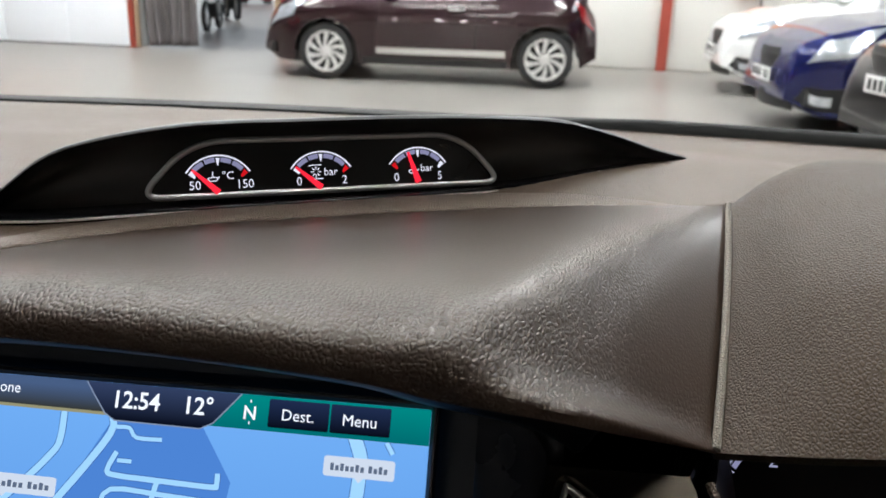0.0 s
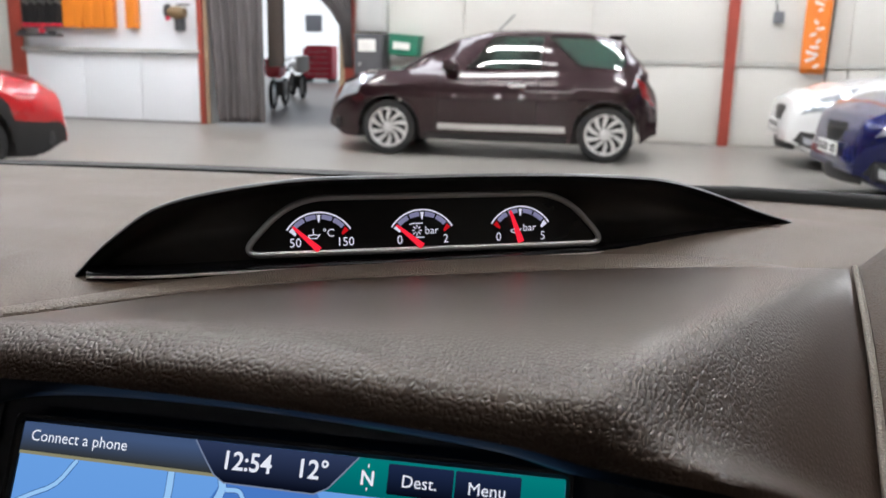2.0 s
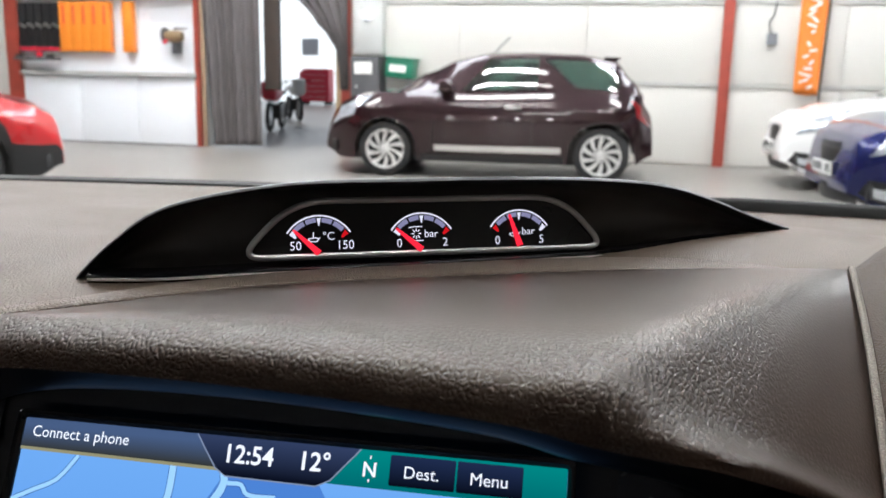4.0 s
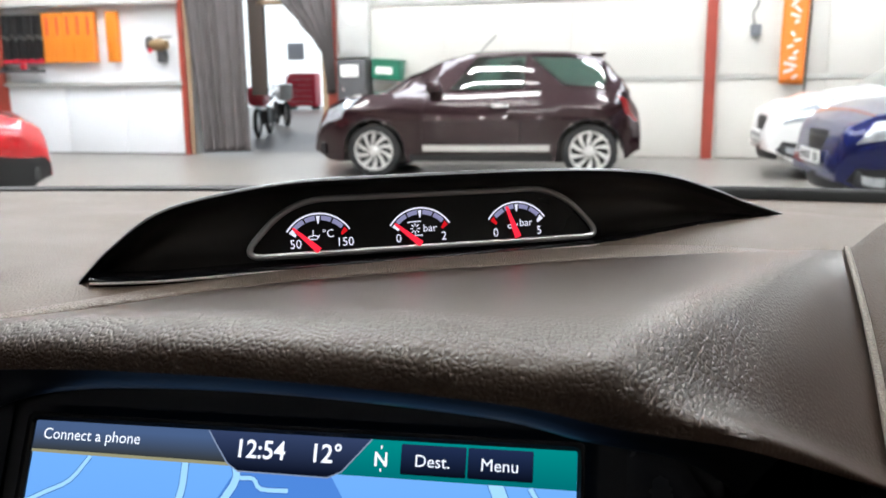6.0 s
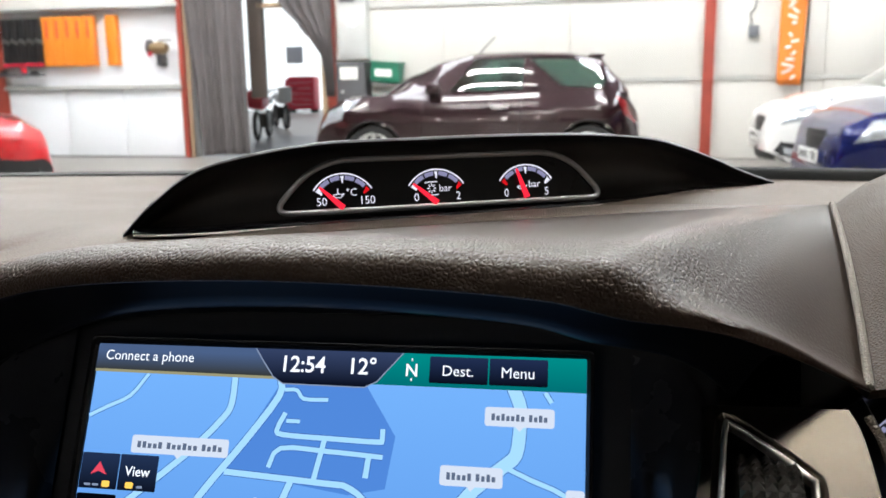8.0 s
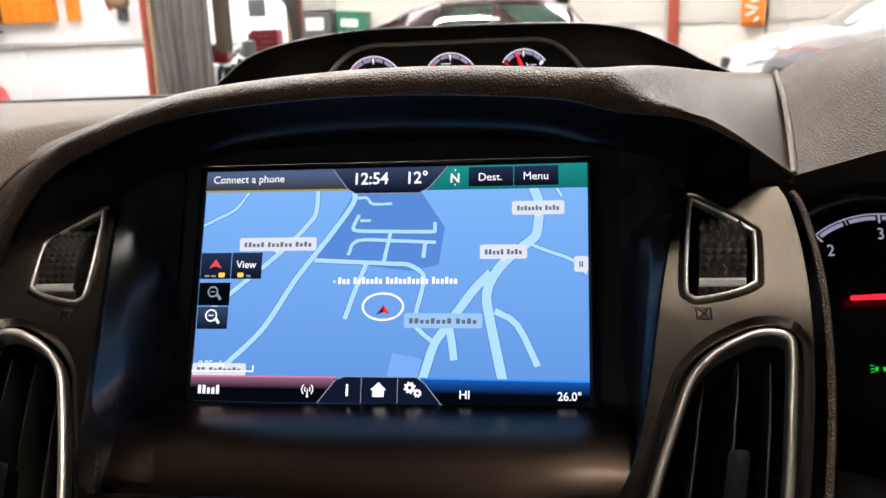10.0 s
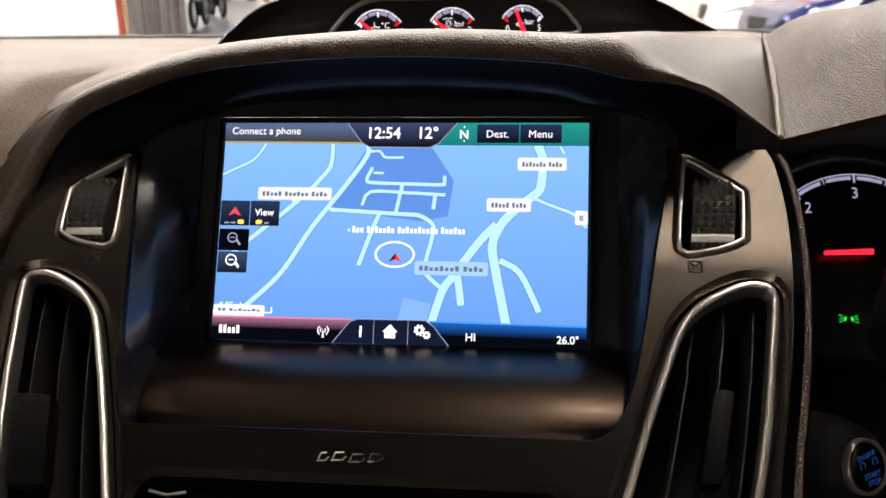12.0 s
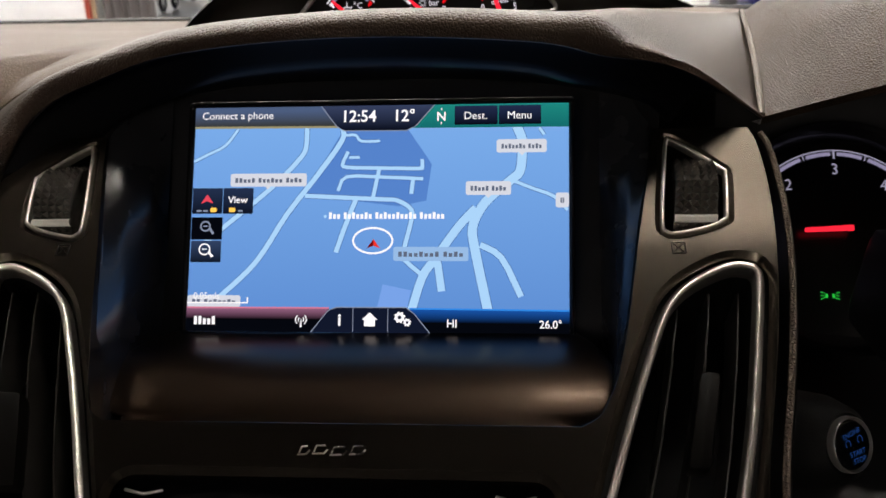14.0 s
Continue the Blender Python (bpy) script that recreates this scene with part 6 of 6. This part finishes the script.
# noses in a row along the hall's east side
for nm, lb, mat, nx, ny, turn in (("white_hatchback", "white hatchback parked nose out beside a blue one", "white_paint", 1.66, 10.30, 182),
                                  ("blue_hatchback", "bright blue hatchback parked nose out between other cars", "blue_paint", 1.70, 7.55, 185),
                                  ("black_hatchback", "black hatchback parked nose out close by", "black_paint", 2.02, 5.40, 192)):
    a = radians(turn)
    hatchback("parked_hatchback", lb, LARGE, M[mat], pose(nx - LARGE.x1 * math.cos(a), ny - LARGE.x1 * math.sin(a), 0, 0, 0, turn), (-1.85, 1.03), windows=wins, grille_z=(0.53, 0.82) if mat == "black_paint" else (0.40, 0.68), lower=True)
hatchback("parked_hatchback", "red hatchback with a black lower bumper parked on the concrete", LARGE, M["red_paint"], pose(-5.34 - LARGE.x1 * math.cos(radians(42)), 7.1 - LARGE.x1 * math.sin(radians(42)), 0, 0, 0, 42), (-1.85, 1.03), windows=wins, lamps=False, black_nose=True)


# ---- along the far wall ----
M["orange"] = paint("orange_plastic", (0.80, 0.24, 0.02), 0.45, mottle=0.06, mottle_scale=5)
M["orange_cloth"] = paint("orange_banner_cloth", (0.80, 0.22, 0.03), 0.8, mottle=0.08, mottle_scale=5, grain=0.2, grain_scale=300)
M["curtain"] = paint("grey_curtain_cloth", (0.105, 0.092, 0.092), 0.85, mottle=0.15, mottle_scale=4, grain=0.3, grain_scale=250)
M["cabinet_grey"] = paint("pale_grey_enamel", (0.50, 0.50, 0.48), 0.45, mottle=0.08, mottle_scale=5)
M["cabinet_dark"] = paint("dark_grey_enamel", (0.07, 0.07, 0.075), 0.5, mottle=0.12, mottle_scale=5)
M["socket_grey"] = paint("socket_grey", (0.16, 0.165, 0.18), 0.5, mottle=0.1)
M["green_box"] = paint("green_crate", (0.01, 0.16, 0.09), 0.5, mottle=0.1, mottle_scale=6)
M["chest_red"] = paint("tool_chest_red", (0.60, 0.02, 0.05), 0.4, mottle=0.06, mottle_scale=4)
M["bare_steel"] = paint("bright_steel", (0.6, 0.6, 0.6), 0.3, metal=1.0)
M["yellow"] = paint("tool_yellow", (0.20, 0.13, 0.06), 0.5, mottle=0.2, mottle_scale=9)
M["white_print"] = paint("white_print", (0.80, 0.78, 0.74), 0.6)

M["timber_dark"] = paint("dark_timber", (0.055, 0.040, 0.032), 0.7, mottle=0.2, mottle_scale=6, stretch=(6, 6, 0.6))
# white sheets on the wall, with open joints
for z0, z1 in ((0.03, 1.07), (1.13, 2.16), (2.24, 3.8)):
    for x0, x1 in ((-4.0, -2.42), (-2.40, -0.62), (-0.60, 1.20), (1.37, 2.72), (2.74, 4.2), (4.22, 5.7), (5.72, 7.1)):
        ob = part("panel", boxed((x0 + x1) / 2, WY - 0.012, (z0 + z1) / 2, x1 - x0, 0.020, z1 - z0, 0.003), M["wall_white"], wall)
        ob.rotation_euler = (radians(random.uniform(-0.05, 0.05)), 0, 0)


def bench():
    b = thing("work_bench", "white panelled work bench against the wall", "bench")
    for i in range(3):
        x0 = -9.55 + 1.02 * i
        part("front_panel", boxed(x0 + 0.505, WY - 0.08, 0.54, 1.01, 0.03, 1.04, 0.004), M["wall_clean"], b)
    part("worktop", boxed(-8.03, WY - 0.06, 1.085, 3.08, 0.22, 0.045, 0.006), M["cabinet_grey"], b, "pale worktop")
    part("plinth", boxed(-8.03, WY - 0.07, 0.012, 3.06, 0.04, 0.024), M["cabinet_dark"], b)
    part("end_panel", boxed(-9.56, WY - 0.04, 0.53, 0.03, 0.12, 1.04), M["steel_red"], b)
    part("back_board", boxed(-8.03, WY + 0.0, 1.70, 3.06, 0.02, 1.16), M["wall_clean"], b, "white back board")
    part("upper_shelf", boxed(-8.03, WY - 0.10, 2.30, 3.10, 0.24, 0.05, 0.004), M["cabinet_grey"], b, "pale upper shelf")
    return b


bench()
post = tagged(part("door_post", boxed(-6.475, WY - 0.10, 1.6, 0.07, 0.07, 3.2, 0.004), M["steel_red"]), "slim red door post", kind="structure")
tagged(part("timber_post", boxed(-6.40, WY - 0.06, 1.4, 0.06, 0.05, 2.8, 0.004), M["timber"]), "raw timber post", kind="structure")
# Stops short of the floor to fit the view of the bikes behind.
tagged(part("timber_jamb", boxed(-5.33, WY + 0.10, 1.92, 0.24, 0.10, 2.06, 0.004), M["timber_dark"]), "dark brown timber door post ended short to fit the view", kind="structure")
tagged(part("door_head", boxed(-4.75, WY + 0.10, 2.26, 1.1, 0.10, 0.07, 0.004), M["timber"]), "timber door head", kind="structure")
tagged(part("door_jamb", boxed(-4.27, WY + 0.12, 1.1, 0.08, 0.10, 2.25, 0.004), M["timber"]), "timber door jamb", kind="structure")


def black_tool(i):
    t = thing("hanging_holder", "tall black holder with a pale slanted band hung over the bench", "tool holder", pose(-9.47 + 0.148 * i, WY - 0.10, 1.42), "black holders on the back board")
    part("back", boxed(0, 0, 0.37, 0.125, 0.09, 0.74, 0.012), M["trim_black"], t)
    part("band", boxed(0, -0.05, 0.36, 0.13, 0.02, 0.05, 0.006), M["bare_steel"], t, "pale slanted band", pose(0, 0, 0.0, 0, 24, 0) @ pose(-0.15, 0, 0.0))
    part("foot", boxed(0, -0.05, 0.03, 0.115, 0.06, 0.05, 0.01), M["chest_red"], t, "dull red foot")
    return t


for i in range(5):
    black_tool(i)
for i in range(5):
    t = thing("orange_holder", "tall orange slotted holder hung over the bench", "tool holder", pose(-8.71 + 0.178 * i, WY - 0.10, 1.42), "orange holders on the back board")
    part("case", boxed(0, 0, 0.38, 0.170, 0.12, 0.76, 0.010), M["orange"], t)
    part("slot", boxed(0.0, -0.062, 0.56, 0.03, 0.008, 0.28, 0.003), M["chest_red"], t, "dark upright slot")
t = thing("orange_holder", "single slim orange holder hung over the bench", "tool holder", pose(-7.61, WY - 0.10, 1.42), "orange holders on the back board")
part("case", boxed(0, 0, 0.38, 0.17, 0.12, 0.76, 0.010), M["orange"], t)
t = thing("tool_rail", "dark cluttered tool rail under the black holders", "tool rail", pose(-9.2, WY - 0.2, 1.30))
part("rail", boxed(0, 0, 0, 0.75, 0.16, 0.05, 0.01), M["cabinet_dark"], t)
for i, (w, h) in enumerate(((0.10, 0.05), (0.16, 0.03), (0.08, 0.08), (0.12, 0.04))):
    part("tool", boxed(-0.28 + 0.18 * i, -0.04, 0.025 + h / 2, w, 0.06, h, 0.01), M["bare_steel"] if i == 1 else M["chest_red"] if i == 2 else M["trim_black"], t)
t = thing("bench_grinder", "brown and grey tool with a red knob on a wall bracket", "grinder", pose(-6.80, WY - 0.20, 1.36) @ Matrix.Scale(0.72, 4))
part("bracket", boxed(0, 0.12, 0.20, 0.10, 0.30, 0.30, 0.03), M["cabinet_dark"], t, "dark wall bracket")
part("motor", lathe(bmesh.new(), [(0.02, -0.20), (0.10, -0.19), (0.13, -0.08), (0.13, 0.08), (0.10, 0.19), (0.02, 0.20)], 20, pose(0, 0, 0.42, 0, 90, 0)), M["yellow"], t, "yellow motor")
part("guard", lathe(bmesh.new(), [(0.02, -0.03), (0.15, -0.025), (0.15, 0.025), (0.02, 0.03)], 20, pose(-0.2, 0, 0.45, 0, 90, 0)), M["cabinet_dark"], t, "dark guard")
part("knob", lathe(bmesh.new(), [(0.04, 0), (0.05, 0.02), (0.04, 0.05), (0, 0.06)], 14, pose(-0.15, -0.08, 0.30, 90, 0, 0)), M["chest_red"], t, "red knob")
part("arm", boxed(0.15, 0, 0.58, 0.30, 0.04, 0.04, 0.01), M["cabinet_dark"], t)


def cloth(width, height, folds, depth, seed, top_of=None):
    """A hanging sheet with uneven folds; top_of pulls its line."""
    bm = bmesh.new()
    rows = []
    nx, nz = folds * 10, 26
    rnd = random.Random(seed)
    ph = [rnd.uniform(0, 6.28) for _ in range(4)]
    for j in range(nz + 1):
        v = j / nz
        row = []
        for i in range(nx + 1):
            u = i / nx
            x, z = (u * width, height * (1 - v)) if top_of is None else top_of(u, v)
            d = depth * (math.sin(2 * math.pi * folds * u + ph[0] + 0.5 * math.sin(3 * v + ph[1])) + 0.45 * math.sin(2 * math.pi * folds * 0.37 * u + ph[2]))
            row.append(Vector((x, d * (0.55 + 0.45 * v), z)))
        rows.append(row)
    loft(bm, rows)
    return bm


cur = thing("door_curtain", "heavy dark grey curtain drawn beside the doorway", "curtain", pose(-6.38, WY - 0.17, 0.04), "doorway curtains")
ob = part("cloth", cloth(1.03, 2.85, 6, 0.045, 3, lambda u, v: (u * 0.95 + 0.02 * math.sin(9 * u) + 0.20 * (1 - u) * max(0, v - 0.2), 2.85 * (1 - v) + 0.02 * u * v)), M["curtain"], cur)
ob.modifiers.new("thickness", "SOLIDIFY").thickness = 0.006
cur = thing("door_curtain", "dark grey curtain swept aside and tied at the doorway", "curtain", pose(0, WY - 0.19, 0.0), "doorway curtains")


def swept(u, v):
    z = 2.85 - 1.93 * v
    left = piecewise(-z, [(-2.85, -5.10), (-2.26, -4.82), (-1.91, -4.52), (-1.67, -4.31), (-1.48, -4.19), (-1.20, -4.15), (-0.92, -4.13)])
    return left + (-4.03 - left) * u, z - 0.25 * u * (1 - u) * (1 - v)


ob = part("cloth", cloth(0.7, 2.8, 5, 0.045, 5, swept), M["curtain"], cur)
ob.modifiers.new("thickness", "SOLIDIFY").thickness = 0.006
bm = bmesh.new()
tube(bm, [(-6.5, WY - 0.15, 2.92), (-3.9, WY - 0.15, 2.92)], 0.02, 8)
tagged(part("curtain_rail", bm, M["steel_grey"]), "grey steel curtain rail over the doorway", "curtain rail")

e = thing("switch_cabinet", "pale grey electrical cabinet with conduits on the wall", "electrical cabinet", pose(-3.73, WY - 0.10, 1.43))
part("case", boxed(0, 0, 0.50, 0.44, 0.16, 0.98, 0.012), M["cabinet_grey"], e)
part("door", boxed(0, -0.085, 0.35, 0.36, 0.02, 0.56, 0.008), M["cabinet_grey"], e, "shallow door")
part("meter", lathe(bmesh.new(), [(0.09, -0.02), (0.09, 0.02), (0.07, 0.03), (0, 0.03)], 20, pose(0, -0.09, 0.55, 90, 0, 0)), M["wall_clean"], e, "round pale meter")
part("dark_box", boxed(-0.06, -0.02, 0.90, 0.22, 0.18, 0.16, 0.01), M["cabinet_dark"], e, "dark switch box")
for x in (-0.18, 0.16, 0.24):
    bm = bmesh.new()
    tube(bm, [(x, 0.02, 0.95), (x, 0.02, 1.7), (x + 0.05, 0.02, 2.6)], 0.014, 6)
    part("conduit", bm, M["steel_grey"], e)
e = thing("floor_cabinet", "dark grey cabinet with a white notice by the wall", "cabinet", pose(-3.70, WY - 0.24, 0))
part("case", boxed(0, 0, 0.70, 0.42, 0.40, 1.40, 0.012), M["cabinet_dark"], e)
part("notice", boxed(-0.02, -0.204, 1.24, 0.26, 0.004, 0.17), M["white_print"], e, "white notice")
part("door_line", boxed(0.0, -0.203, 0.60, 0.36, 0.006, 0.90, 0.002), M["cabinet_dark"], e, "door")
part("lock", lathe(bmesh.new(), [(0.02, 0), (0.02, 0.012), (0, 0.014)], 12, pose(-0.12, -0.206, 0.98, 90, 0, 0)), M["bare_steel"], e, "lock")
e = thing("green_crate", "green plastic crate on a wall bracket", "crate", pose(-3.22, WY - 0.22, 1.10, 0, 4, 0))
part("tub", boxed(0, 0, 0.15, 0.42, 0.30, 0.28, 0.02), M["green_box"], e)
part("rim", boxed(0, 0, 0.285, 0.45, 0.33, 0.03, 0.01), M["green_box"], e)
part("label", boxed(-0.02, -0.155, 0.14, 0.24, 0.006, 0.10), M["white_print"], e, "pale label")
part("bracket", boxed(0, 0.05, -0.03, 0.40, 0.32, 0.03), M["steel_grey"], e, "grey bracket")

# orange banner on a pole
b = thing("banner", "tall orange feather banner with illegible white print", "banner", pose(2.23, WY - 0.16, 0.0, 0, 1.5, 0))
bm = bmesh.new()
rows = []
for j in range(25):
    v = j / 24
    z = 1.00 + 2.6 * v
    l, r = -0.14 - 0.06 * v, 0.16 + 0.02 * v
    rows.append([Vector((l + (r - l) * i / 8, 0.02 * math.sin(3 * v * 3.1 + i * 0.6), z + (0.03 if i == 0 and j == 0 else 0))) for i in range(9)])
loft(bm, rows)
ob = part("cloth", bm, M["orange_cloth"], b)
ob.modifiers.new("thickness", "SOLIDIFY").thickness = 0.004
bm = bmesh.new()
tube(bm, [(0.19, 0.02, 0.0), (0.19, 0.02, 3.7)], 0.012, 8)
part("pole", bm, M["trim_black"], b, "dark pole")
strokes = random.Random(8)
for k in range(30):
    z = 1.10 + 0.078 * k
    if k % 9 != 8:
        w = strokes.uniform(0.05, 0.16)
        part("print_bar", boxed(0, 0, 0, w, 0.004, 0.032, 0.001), M["white_print"], b, "", pose(strokes.uniform(-0.04, 0.05), -0.034, z, 0, strokes.uniform(-50, 50), 0))
part("base", boxed(0.19, 0.02, 0.02, 0.35, 0.25, 0.04, 0.01), M["trim_black"], b, "dark foot")

e = thing("wall_socket_box", "small grey socket box with a cable on the wall", "socket box", pose(1.81, WY - 0.06, 1.63))
part("case", boxed(0, 0, 0.08, 0.13, 0.08, 0.15, 0.015), M["socket_grey"], e)
bm = bmesh.new()
tube(bm, spline([(-0.02, 0, 0.16), (-0.05, 0, 0.32), (0.02, 0.02, 0.48), (0.05, 0.03, 1.6)], 6), 0.010, 6)
part("cable", bm, M["trim_black"], e, "black cable")

# ---- beyond the doorway ----
slab("yard_wall", -26, 6, 35, 35.2, 0, 9, M["wall_white"], "white building across the yard")
# A glowing sheet stands in for the daylight beyond the doorway.
M["yard_glow"] = glow("distance_glow", (1.0, 1.0, 1.0), 1.6)
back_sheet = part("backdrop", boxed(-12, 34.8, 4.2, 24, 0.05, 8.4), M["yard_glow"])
tagged(back_sheet, "glowing white sheet standing in for the daylit distance", kind="structure")
tagged(part("far_vent", boxed(-13.42, 34.7, 2.27, 0.74, 0.05, 0.70, 0.02), M["cabinet_grey"]), "small grey window in the far wall", kind="structure")
c = thing("tool_chest", "bright red roller tool chest in the daylight", "tool chest", pose(-11.55, 30.5, 0.10))
part("case", boxed(0, 0, 0.60, 1.15, 0.6, 1.10, 0.02), M["chest_red"], c)
for k in range(5):
    d = part("drawer", boxed(0, -0.31, 0.17 + 0.2 * k, 1.05, 0.03, 0.175, 0.008), M["chest_red"], c)
    part("pull", boxed(0, -0.335, 0.22 + 0.2 * k, 0.9, 0.02, 0.02), M["bare_steel"], d, "steel pull")
part("lid", boxed(0.05, 0, 1.20, 1.0, 0.6, 0.10, 0.02), M["chest_red"], c)
for x in (-0.45, 0.45):
    for y in (-0.2, 0.2):
        part("castor", lathe(bmesh.new(), [(0.01, -0.03), (0.09, -0.03), (0.09, 0.03), (0.01, 0.03)], 14, pose(x, y, 0.0, 90, 0, 0)), M["trim_black"], c)


def motorbike(label, m, body):
    b = thing("motorbike", label, "motorbike", m, "bikes in the passage")
    for x in (-0.65, 0.65):
        bm = bmesh.new()
        tube(bm, [(x + 0.27 * math.cos(2 * math.pi * i / 24), 0, 0.32 + 0.27 * math.sin(2 * math.pi * i / 24)) for i in range(24)], 0.05, 8, True, 1.0, (0, 1, 0))
        w = part("wheel", bm, M["tyre"], b, "black tyre")
        part("disc", lathe(bmesh.new(), [(0.03, -0.04), (0.22, -0.01), (0.22, 0.01), (0.03, 0.04)], 18, pose(x, 0, 0.32, 90, 0, 0)), M["bare_steel"], w)
    part("engine", boxed(0.0, 0, 0.42, 0.48, 0.30, 0.32, 0.05), M["steel_dark"], b, "dark engine")
    bm = bmesh.new()
    box(bm, 0, 0, 0, 0.62, 0.30, 0.26, 0.09)
    part("tank", bm, body, b, "painted tank", pose(0.15, 0, 0.80, 0, 8, 0))
    part("seat", boxed(-0.38, 0, 0.82, 0.55, 0.26, 0.10, 0.04), M["trim_black"], b, "black seat")
    part("fairing", boxed(0.62, 0, 0.88, 0.30, 0.34, 0.42, 0.10), body, b, "painted fairing")
    bm = bmesh.new()
    tube(bm, [(0.52, 0, 0.95), (0.68, 0, 0.32)], 0.035, 8)
    part("fork", bm, M["bare_steel"], b, "steel fork")
    bm = bmesh.new()
    tube(bm, [(0.42, -0.36, 1.04), (0.50, 0, 1.02), (0.42, 0.36, 1.04)], 0.018, 6)
    part("handlebar", bm, M["trim_black"], b, "handlebar")
    return b


motorbike("red motorbike standing in the passage beyond the doorway", pose(-7.05, 16.3, 0, 0, 0, -78) @ Matrix.Scale(0.92, 4), M["chest_red"])
motorbike("white and dark motorbike standing in the passage beyond the doorway", pose(-8.25, 20.2, 0, 0, 0, -56) @ Matrix.Scale(0.95, 4), M["white_paint"])
slab("passage_wall", -19.6, -19.3, WY + 0.25, 34.7, 0, 5, M["wall_white"], "white passage wall")
slab("passage_ceiling", -19.6, 2, WY + 0.25, 20, 5.0, 5.2, M["ceiling"], "pale passage roof")
